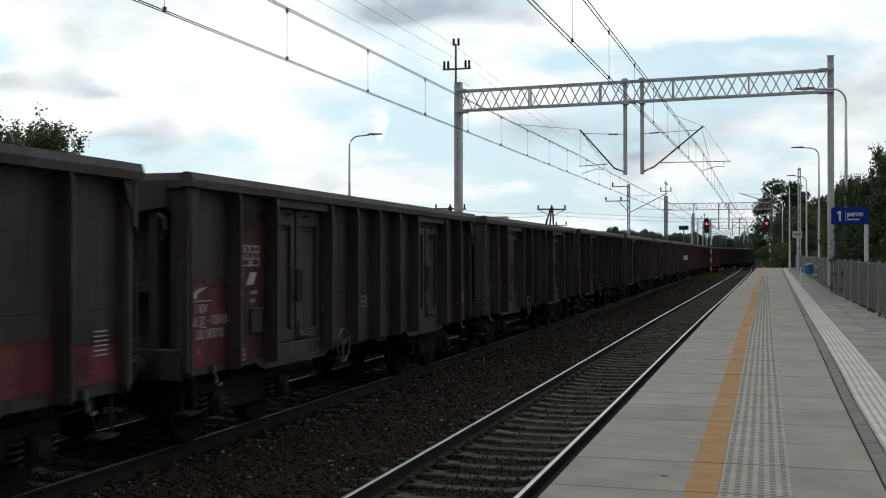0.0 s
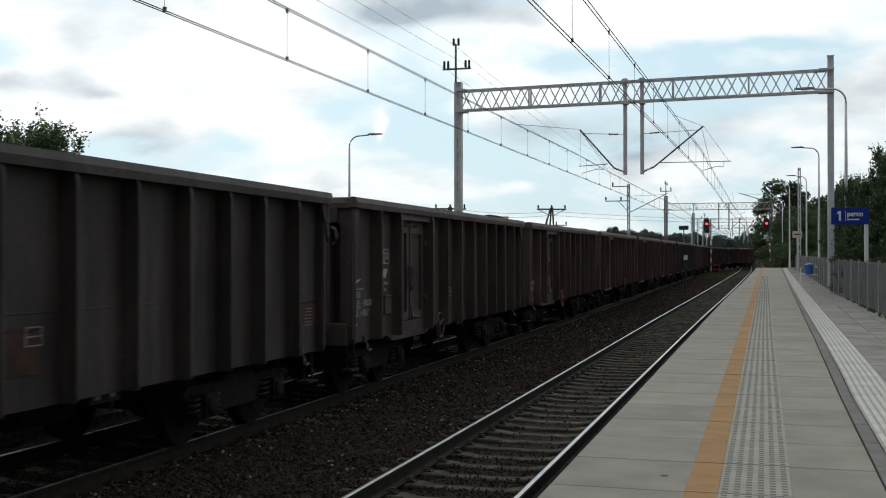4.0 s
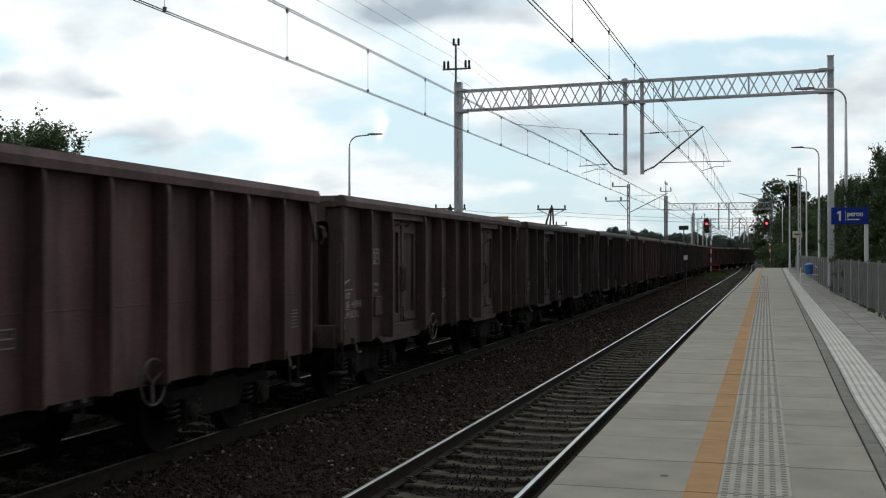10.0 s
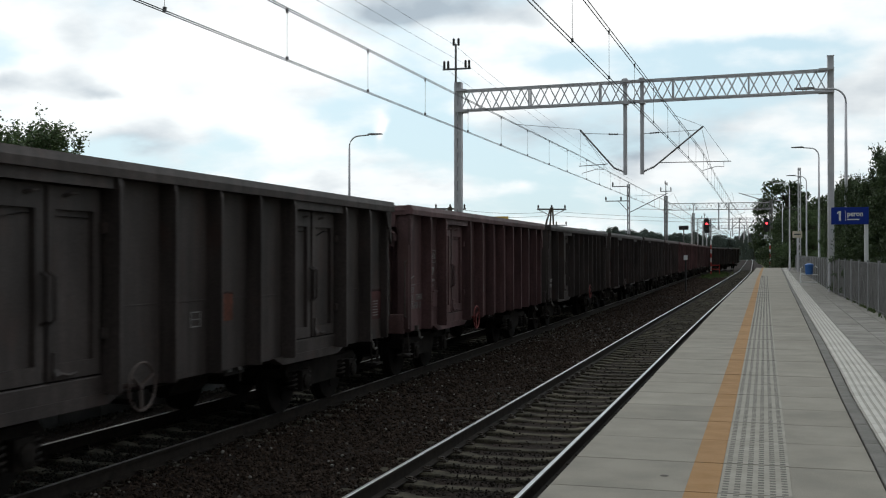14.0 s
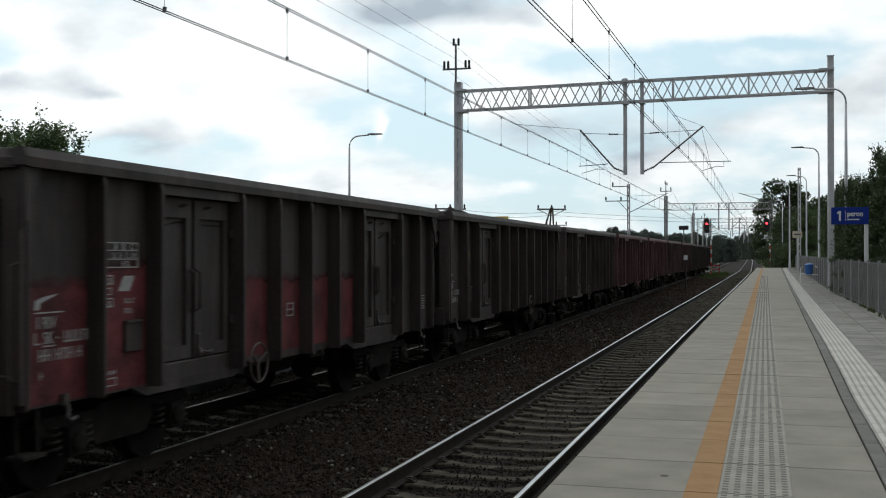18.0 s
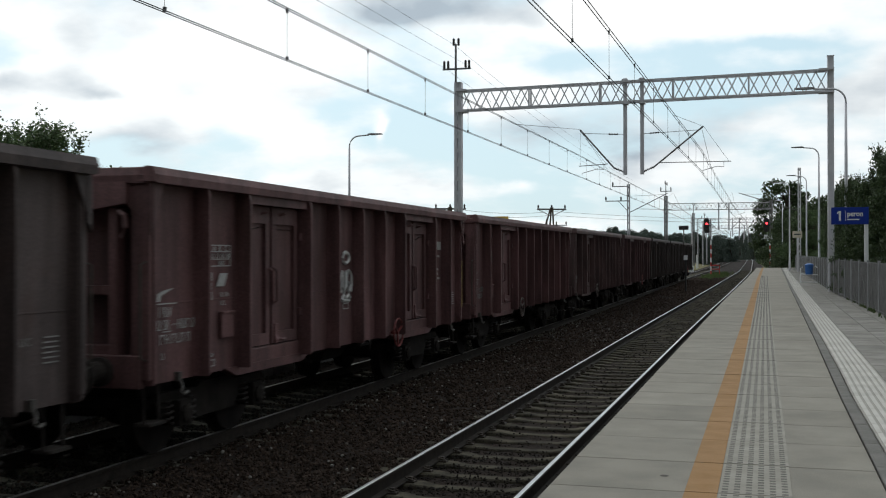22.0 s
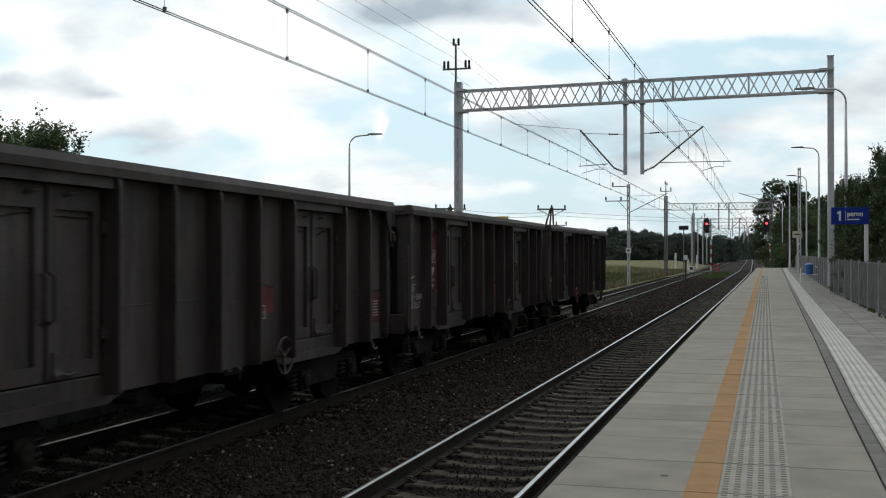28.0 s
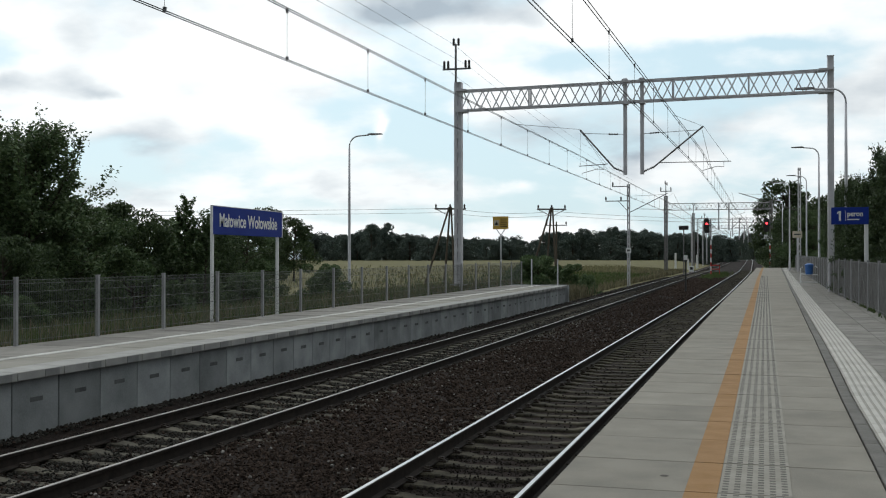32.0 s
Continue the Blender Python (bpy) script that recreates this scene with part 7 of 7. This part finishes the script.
def stencils(w, style, rng, fresh, plate):
    """Painted marks that cannot be read, as bars; the arrow and short words that can."""
    mat = M_CHALK_FRESH if fresh else M_CHALK
    table = M_CHALK_Y if style == 3 else mat
    x = SX + 0.008
    face = Euler((radians(90), 0, radians(90))).to_matrix().to_4x4()

    def row(bm, y, z, widths, h, gap=0.022):
        """A line of unreadable characters as upright bars with a crossbar each."""
        for ln in widths:
            t = ln * 0.17
            box(bm, x - 0.003, x + 0.003, y, y + t, z, z + h)
            if rng.random() < 0.7:
                box(bm, x - 0.003, x + 0.003, y + ln - t, y + ln, z, z + h)
            zz = z + h * rng.choice((0.0, 0.42, 0.84))
            box(bm, x - 0.0025, x + 0.0025, y, y + ln, zz, zz + h * 0.12)
            y += ln + gap

    def outline(bm, y0, y1, z0, z1, t=0.011):
        for a, b, c, d in ((y0, y1, z0, z0 + t), (y0, y1, z1 - t, z1), (y0, y0 + t, z0, z1), (y1 - t, y1, z0, z1)):
            box(bm, x - 0.003, x + 0.003, a, b, c, d)
    bm = bmesh.new()
    # arrow mark over a line
    v = [bm.verts.new(p) for p in ((x, -5.64, 1.73), (x, -5.58, 1.735), (x, -5.56, 1.79), (x, -5.30, 1.87), (x, -5.52, 1.845), (x, -5.63, 1.81))]
    bm.faces.new(v)
    part("arrow_mark", bm, mat, w)
    bm = bmesh.new(); box(bm, x - 0.003, x + 0.003, -5.64, -5.24, 1.70, 1.712); box(bm, x - 0.003, x + 0.003, -5.52, -5.36, 1.405, 1.417)
    part("rule_line", bm, mat, w)
    lettering("lettering", "1 RIV", 0.155, mat, w, Matrix.Translation((x + 0.002, -5.63, 1.565)) @ face, squeeze=0.82)
    lettering("lettering", "SK", 0.155, mat, w, Matrix.Translation((x + 0.002, -5.52, 1.43)) @ face, squeeze=0.82)
    bm = bmesh.new()
    row(bm, -5.64, 1.43, (0.07,), 0.105)
    row(bm, -5.33, 1.47, (0.06,), 0.02)
    row(bm, -5.22, 1.43, (0.07, 0.07, 0.07, 0.07, 0.07), 0.105, 0.016)
    row(bm, -5.58, 1.28, (0.075, 0.075), 0.105)
    row(bm, -5.34, 1.28, (0.07, 0.07, 0.07), 0.105, 0.018)
    row(bm, -5.03, 1.28, (0.07,), 0.105)
    row(bm, -5.56, 1.12, (0.05,), 0.07)
    tagged(part("number_marking", bm, mat, w), kind="stuff")
    # load table on the second bay, with the marks below it
    bm = bmesh.new()
    outline(bm, -4.58, -4.02, 2.09, 2.34)
    for z in (2.17, 2.255):
        box(bm, x - 0.003, x + 0.003, -4.57, -4.03, z, z + 0.01)
    for k, letter in enumerate("ABC"):
        lettering("lettering", letter, 0.085, table, w, Matrix.Translation((x + 0.002, -4.44 + k * 0.14, 2.268)) @ face, bold=0.002)
    for k in range(4):
        row(bm, -4.48 + k * 0.12, 2.185, (0.03, 0.03), 0.055, 0.008)
    row(bm, -4.30, 2.105, (0.035, 0.035, 0.035), 0.05, 0.01)
    tagged(part("load_table", bm, table, w), kind="stuff")
    bm = bmesh.new()
    outline(bm, -4.62, -4.46, 1.93, 2.02)
    outline(bm, -4.62, -4.48, 1.83, 1.90)
    outline(bm, -4.62, -4.46, 1.71, 1.80)
    row(bm, -4.60, 1.945, (0.03, 0.03, 0.03), 0.045, 0.01)
    row(bm, -4.60, 1.72, (0.03, 0.03, 0.03), 0.05, 0.01)
    row(bm, -4.26, 1.74, (0.03, 0.03, 0.02, 0.03, 0.03), 0.05, 0.012)
    row(bm, -4.26, 1.64, (0.04, 0.03, 0.04), 0.05, 0.012)
    row(bm, -4.60, 1.06, (0.03, 0.03, 0.02, 0.03, 0.03), 0.04, 0.012)
    tagged(part("capacity_marking", bm, table, w), kind="stuff")
    bm = bmesh.new()
    if style in (1, 2):
        v = [bm.verts.new((x, y, z)) for y, z in ((-4.36, 1.86), (-4.17, 1.86), (-4.08, 2.01), (-4.27, 2.01))]
        bm.faces.new(v)
        part("volume_mark", bm, mat, w)
    bm = bmesh.new()
    outline(bm, -4.58, -4.40, 0.95, 1.03)
    part("small_frame", bm, mat, w)
    bm = bmesh.new()
    yy = plate + rng.uniform(-0.04, 0.10)
    for z in (1.42, 1.50, 1.58):
        box(bm, x - 0.003, x + 0.003, yy, yy + 0.22, z, z + 0.012)
    for a in (yy, yy + 0.21):
        box(bm, x - 0.003, x + 0.003, a, a + 0.012, 1.42, 1.59)
    for k in range(6):
        box(bm, x - 0.003, x + 0.003, 5.44, 5.66, 1.26 + 0.045 * k, 1.273 + 0.045 * k)
    tagged(part("plate_marking", bm, mat, w), kind="stuff")
    if style == 2:
        bm = bmesh.new()
        y = 4.02
        for ln in (0.09, 0.12, 0.08, 0.12, 0.10, 0.11):
            box(bm, x - 0.003, x + 0.003, y, y + ln, 2.34, 2.50)
            y += ln + 0.02
        for k, ln in enumerate((0.6, 0.3, 0.34, 0.52, 0.5, 0.62)):
            box(bm, x - 0.003, x + 0.003, 4.04, 4.04 + ln, 2.20 - k * 0.085, 2.24 - k * 0.085)
        tagged(part("owner_marking", bm, M_CHALK2, w), kind="stuff")
    if style:
        o = lettering("lettering", "UIC", 0.10, mat, w, Matrix.Translation((x + 0.002, 5.12, 1.43)) @ Euler((radians(90), 0, radians(90))).to_matrix().to_4x4())


def graffiti(w, y0, z0, size, material, seed):
    """Unreadable sprayed loops."""
    r = random.Random(seed)
    for k in range(4):
        bm = bmesh.new()
        pts = []
        cy, cz = y0 + r.uniform(0.1, 0.55) * size, z0 + k * 0.27 * size
        for i in range(13):
            a = i / 12 * math.tau * r.uniform(0.8, 0.86)
            pts.append((SX + 0.006, cy + 0.22 * size * math.cos(a + k), cz + 0.20 * size * math.sin(a + k)))
        tube(bm, pts, 0.016 * size, 4)
        part("sprayed_loop", bm, material, w, "sprayed graffiti loop")


def spray_tag(w, y0, z0, size=1.0):
    """A white sprayed sign: a ring over three bent strokes and a low arch."""
    strokes = [[(0.13 * math.cos(a / 8 * math.tau), 0.53 + 0.085 * math.sin(a / 8 * math.tau)) for a in range(9)],
               [(-0.17, 0.30), (-0.25, 0.20), (-0.24, 0.05), (-0.17, 0.02)], [(-0.14, 0.34), (-0.14, 0.10), (-0.07, 0.0), (-0.02, 0.10), (-0.02, 0.32)],
               [(0.04, 0.34), (0.05, 0.10), (0.12, 0.0), (0.18, 0.10), (0.11, 0.16)], [(0.12, 0.34), (0.22, 0.28), (0.25, 0.12), (0.20, 0.02)],
               [(-0.17, -0.10), (-0.08, -0.03), (0.02, -0.08), (0.12, -0.03), (0.18, -0.08)], [(-0.14, -0.11), (0.14, -0.12)]]
    for pts in strokes:
        bm = bmesh.new()
        tube(bm, [(SX + 0.004, y0 + a * size, z0 + b * size) for a, b in pts], 0.026 * size, 5)
        part("sprayed_stroke", bm, M_SPRAY_WHITE, w, "white sprayed stroke")


def mural(w):
    """Five pale sprayed shapes with dark and red outlines, one a bay."""
    r = random.Random(4)
    for n, (a, b) in enumerate(((0.0, 1.0), (1.0, 2.02), (2.02, 2.93), (2.93, 3.84), (3.84, 4.85))):
        cy, cz = (a + b) / 2 + 0.06, 1.66
        ring = []
        for i in range(18):
            t = i / 18 * math.tau
            c, d = math.cos(t), math.sin(t)
            k = 1 / max(abs(c), abs(d)) ** 0.75 * r.uniform(0.82, 1.05)
            ring.append((c * k * 0.34, d * k * 0.64))
        for name, grow, dx, mat in (("sprayed_outline", 1.13, 0.007, M_SPRAY_DARK if n < 2 else M_SPRAY_RED), ("sprayed_letter", 1.0, 0.010, M_SPRAY)):
            bm = bmesh.new()
            mid = bm.verts.new((SX + dx, cy, cz))
            vs = [bm.verts.new((SX + dx, cy + p * grow, cz + q * grow)) for p, q in ring]
            for i in range(18):
                bm.faces.new((mid, vs[i], vs[(i + 1) % 18]))
            part(name, bm, mat, w)
        for i in range(3):
            bm = bmesh.new()
            z = cz + (-0.30, 0.02, 0.30)[i] + r.uniform(-0.06, 0.06)
            y0, y1 = cy + r.uniform(-0.22, -0.02), cy + r.uniform(0.05, 0.22)
            bar(bm, (SX + 0.011, y0, z), (SX + 0.011, y1, z + r.uniform(-0.22, 0.22)), 0.008, r.uniform(0.03, 0.06))
            part("sprayed_stroke", bm, M_SPRAY_DARK if n < 3 or i else M_SPRAY_RED, w)
        bm = bmesh.new()
        tube(bm, [(SX + 0.008, cy - 0.1 + 0.03 * i, cz + 0.66 + 0.07 * math.sin(i * 1.7)) for i in range(7)], 0.014, 4)
        part("sprayed_loop", bm, M_SPRAY_PALE, w)


M_SPRAY = surface("sprayed_cream", (0.052, 0.053, 0.044), (0.098, 0.097, 0.080), 0.7, 3, 40, 0.1)
M_SPRAY_WHITE = surface("sprayed_white", (0.42, 0.42, 0.41), (0.62, 0.62, 0.61), 0.7, 3, 40, 0.1)
M_SPRAY_DARK = surface("sprayed_violet", (0.016, 0.013, 0.024), (0.030, 0.024, 0.040), 0.7, 3, 40, 0.1)
M_SPRAY_RED = surface("sprayed_red", (0.050, 0.016, 0.017), (0.078, 0.026, 0.026), 0.7, 3, 40, 0.1)
M_SPRAY_PALE = surface("sprayed_pale", (0.075, 0.075, 0.078), (0.12, 0.12, 0.125), 0.7, 3, 40, 0.1)
M_CHALK2 = surface("owner_mark_paint", (0.30, 0.295, 0.28), (0.44, 0.43, 0.41), 0.7, 9, 70, 0.05)


def build_train():
    bases = [build_wagon(True), build_wagon(False)]
    used = [False, False]
    single_door = (4, 5, 7, 8, 10, 11, 15, 16, 17, 18, 19)
    wheel_right = (1, 2, 3, 6, 8, 10, 15, 16)
    wheel_red = (0, 3, 6, 10, 11, 17)
    coals = [coal_mesh(i, (0.0, 0.58, 0.58)[i]) for i in range(3)]
    wagons = []
    rng = random.Random(11)
    for k, (paint, patches, style) in enumerate(LIVERY):
        v = int(k in single_door)
        w = copy_thing(bases[v], Matrix()) if used[v] else bases[v]
        used[v] = True
        wagons.append(w)
    for k, (w, (paint, patches, style)) in enumerate(zip(wagons, LIVERY)):
        f = rng.uniform(0.95, 1.15)
        for o in w.children_recursive:
            g = rng.uniform(0.93, 1.07) if o.name.startswith("side_panel") else 1.0
            o.color = (*(c * f * g for c in paint), 1)
            if o.name.startswith("handwheel"):
                o.color = (0.21, 0.04, 0.038, 1) if k in wheel_red else (0.085, 0.062, 0.055, 1)
                if k in wheel_right:
                    o.matrix_basis = pose(0.03, 1.82, 0.93)
            if o.name.startswith("handrail"):
                o.color = (0.45, 0.35, 0.08, 1) if style == 2 and o.data.vertices[0].co.y > 0 else (0.05, 0.043, 0.04, 1)
            if o.name.startswith("top_rim"):
                o.color = (*(c * f * 1.1 for c in paint), 1)
        edges = (-5.86,) + RIBS[1:-1] + (5.86,)
        for bay, z0, z1, colour in patches:
            bm = bmesh.new()
            ya, yb = bay if isinstance(bay, tuple) else (edges[bay] + 0.03, edges[bay + 1] - 0.03)
            box(bm, SX - 0.03, SX + 0.0065 if bay not in (2, 7) else SX - 0.01, ya, yb, z0, z1)
            o = part("repaint_patch", bm, M_PATCH, w, "patch of fresher red paint")
            o.color = (*colour, 1)
        stencils(w, style, rng, k in FRESH, PLATE.get(k, -0.45))
        if k == 0:
            for y, z in ((-0.86, 2.36), (-0.46, 2.20), (-0.58, 1.86), (-0.53, 1.85)):
                bm = bmesh.new(); bar(bm, (SX + 0.004, y, z), (SX + 0.004, y + 0.03, z - 0.09), 0.008, 0.022)
                part("paint_fleck", bm, M_SPRAY_WHITE, w, "small white paint fleck")
        if k == 6:
            spray_tag(w, -0.30, 1.66)
        if k == 8:
            mural(w)
            graffiti(w, -0.62, 1.62, 0.3, M_CHALK, 5)
        if k == 20:
            spray_tag(w, -3.34, 1.42, 0.72)
        if k in (10, 13):
            graffiti(w, 1.2, 1.5, 0.5, M_CHALK_Y, k)
        load = part("coal_load", coals[{17: 1, 8: 2}.get(k, 0)], None, w, "heap of black coal")
        names = {BLACKISH: "soot-black", BROWN: "dark brown", MAROON: "dark maroon"}
        tone = names.get(paint, "rusty maroon")
        tagged(w, f"{tone} steel open-top coal wagon" + (" with red repainted patches" if patches else " with faded white stencils"))
    return wagons


def wagon_pose(c):
    """Pose of a wagon whose middle stands at c along the line."""
    a, b = c - 3.93, c + 3.93
    ya, yb = Vector((train_c(a), a, rise(a))), Vector((train_c(b), b, rise(b)))
    d = yb - ya
    return Matrix.Translation((ya + yb) / 2) @ Euler((math.atan2(d.z, d.y), 0, math.atan2(-d.x, d.y))).to_matrix().to_4x4()


def motions():
    for k, w in enumerate(WAGONS):
        rows = []
        for i in range(33):
            rows.append((float(i), wagon_pose(train_s(i) - HALF - k * PITCH_L)))
        walk(w, rows)
        # wheels roll while the wagon is near enough to see them turn
        times = [i / 15 for i in range(481) if -16 < train_s(i / 15) - HALF - k * PITCH_L < 62]
        if not times:
            continue
        sets = [o for o in w.children_recursive if o.name.startswith("wheelset")]
        for o in sets:
            y = o.matrix_basis.translation.y
            r = []
            if times[0] > 0:
                r.append((0.0, pose(0, y, 0.46)))
            for t in times:
                turn = (train_s(t) - train_s(times[0])) / 0.46
                r.append((t, pose(0, y, 0.46, -math.degrees(turn))))
            if times[-1] < SECONDS - 1e-6:
                r.append((SECONDS, r[-1][1]))
            walk(o, r)


# ---- assembly ----
portal()
all_wires()
cantilever_mast(-11.07, 94.5, 8.2, 1, 3.3, "grey steel mast with bracket arm beside the field", arms=True)
cantilever_mast(2.95, 96, 9.4, -1, 4.9, "tall grey steel mast with bracket arm behind the platform")
portal_far(160, -13.4, 1.1, "far grey lattice portal over the tracks")
portal_far(235, -14, 0.5, "far grey lattice portal over the tracks")
portal_far(300, -15, 0.0, "far grey lattice portal over the tracks")
portal_far(370, -17, -1.0, "far grey lattice portal over the tracks")
for x, y, h, sd in ((-11.6, 190, 8.6, 1), (-12.0, 215, 8.6, 1), (-12.6, 245, 8.6, 1), (-13.2, 275, 8.6, 1), (-15, 310, 8.6, 1), (-9.0, 330, 8.6, 1)):
    cantilever_mast(x, y, h, sd, 3.2, "distant steel mast with bracket arm")
for x, y, h in ((3.05, 44.1, 8.0), (3.22, 68.6, 8.0), (3.42, 93.4, 8.0), (2.3, 102, 8.0), (2.3, 138.8, 8.2), (2.35, 167, 8.2), (2.3, 194, 8.4)):
    street_lamp(x, y, rise(y) + 0.55, h, -1.75 if y < 60 else -1.45, "grey curved-arm platform lamp behind the fence")
street_lamp(-19.06, 49.0, land(-19, 49), 7.92, 1.55, "grey curved-arm lamp behind the far platform")
station_sign()
peron_sign()
warning_board()
utility_wires()
a_frame_pole(-22.0, 76.9, 6.25, "wooden A-frame utility pole in the field")
far_pole(-22.4, 122.0, 6.0)
a_frame_pole(-15.8, 84, 6.4, "wooden A-frame utility pole in the field")
signal(-5.72, 129, 6.5, "red-and-white banded signal post showing red")
signal(0.85, 140, 6.8, "signal post with white plate showing red", True)
bin_and_frame()
small_lineside()
make_fence("wire_fence", lambda y: FBX, 3.77, 23, 2.335, 1.16, 0.05, 0.0038, lambda y: rise(y) + 0.70, "grey welded wire-mesh fence along the far platform", (0.1, 0.3, 0.5, 0.72, 0.92, 1.06, 1.12), M_FENCE)
make_fence("wire_fence", fence_x, 4.0, 44, 2.5, 1.33, 0.045, 0.014, lambda y: rise(y) + PH - 0.02, "grey close-barred metal fence along the near platform", (0.1, 1.28), M_FENCE2)
WAGONS = build_train()
all_plants()
grass("meadow_grass", lambda r: (-12.15 - r.exponential(2.2), r.uniform(9, 58)), 13000, 0.55, M_DRY, "tall dry grass with green tufts behind the fence", 21)
grass("meadow_grass", lambda r: (-11.4 - r.exponential(12.0), r.uniform(56, 175)), 15000, 0.36, M_MEADOW, "tall dry grass beside the track", 22)
grass("meadow_grass", lambda r: (-11.3 - r.exponential(2.2), r.uniform(60, 170)), 7000, 0.5, M_DRY, "pale dry grass on the verge of the track", 28)
grass("verge_grass", lambda r: (-12.1 - r.exponential(4.0), r.uniform(9, 130) if r.uniform() < 0.5 else r.uniform(9, 62)), 40000, 0.5, M_GREEN, "green grass tufts on the verge", 23)
grass("meadow_grass", lambda r: (-10.5 + r.normal(0, 0.35), 61.5 + r.normal(0, 2.0)), 1500, 0.85, M_DRY, "tuft of tall dry grass at the platform end", 27)
grass("track_weeds", lambda r: (r.normal(-5.0, 0.55), r.normal(126, 9)), 2600, 0.16, M_GREEN, "green weeds between the tracks", 24, lambda x, y: rise(y) - 0.2)
grass("fence_weeds", lambda r: (fence_x(30) - 0.02 + r.normal(0, 0.05), r.uniform(20, 60) if r.uniform() < 0.4 else r.choice([25.5, 30.5, 33, 38, 44]) + r.normal(0, 0.35)), 420, 0.10, M_GREEN, "small green weeds along the fence foot", 25, lambda x, y: rise(y) + PH)
grass("end_weeds", lambda r: (r.uniform(-1.2, 4.5), r.uniform(121.5, 140)), 5000, 0.6, M_GREEN, "weeds beyond the platform end", 26)

# ---- pieces of tracks and platforms ----
make_track("track_near", near_c, -24, 420, 1.37, "straight railway track with concrete sleepers beside the platform", 24, M_RAILTOP)
make_track("track_far", far_c, -24, 420, 1.5, "railway track with concrete sleepers under the train", 24, M_RAILTOP2)
far_platform()
near_platform()

motions()
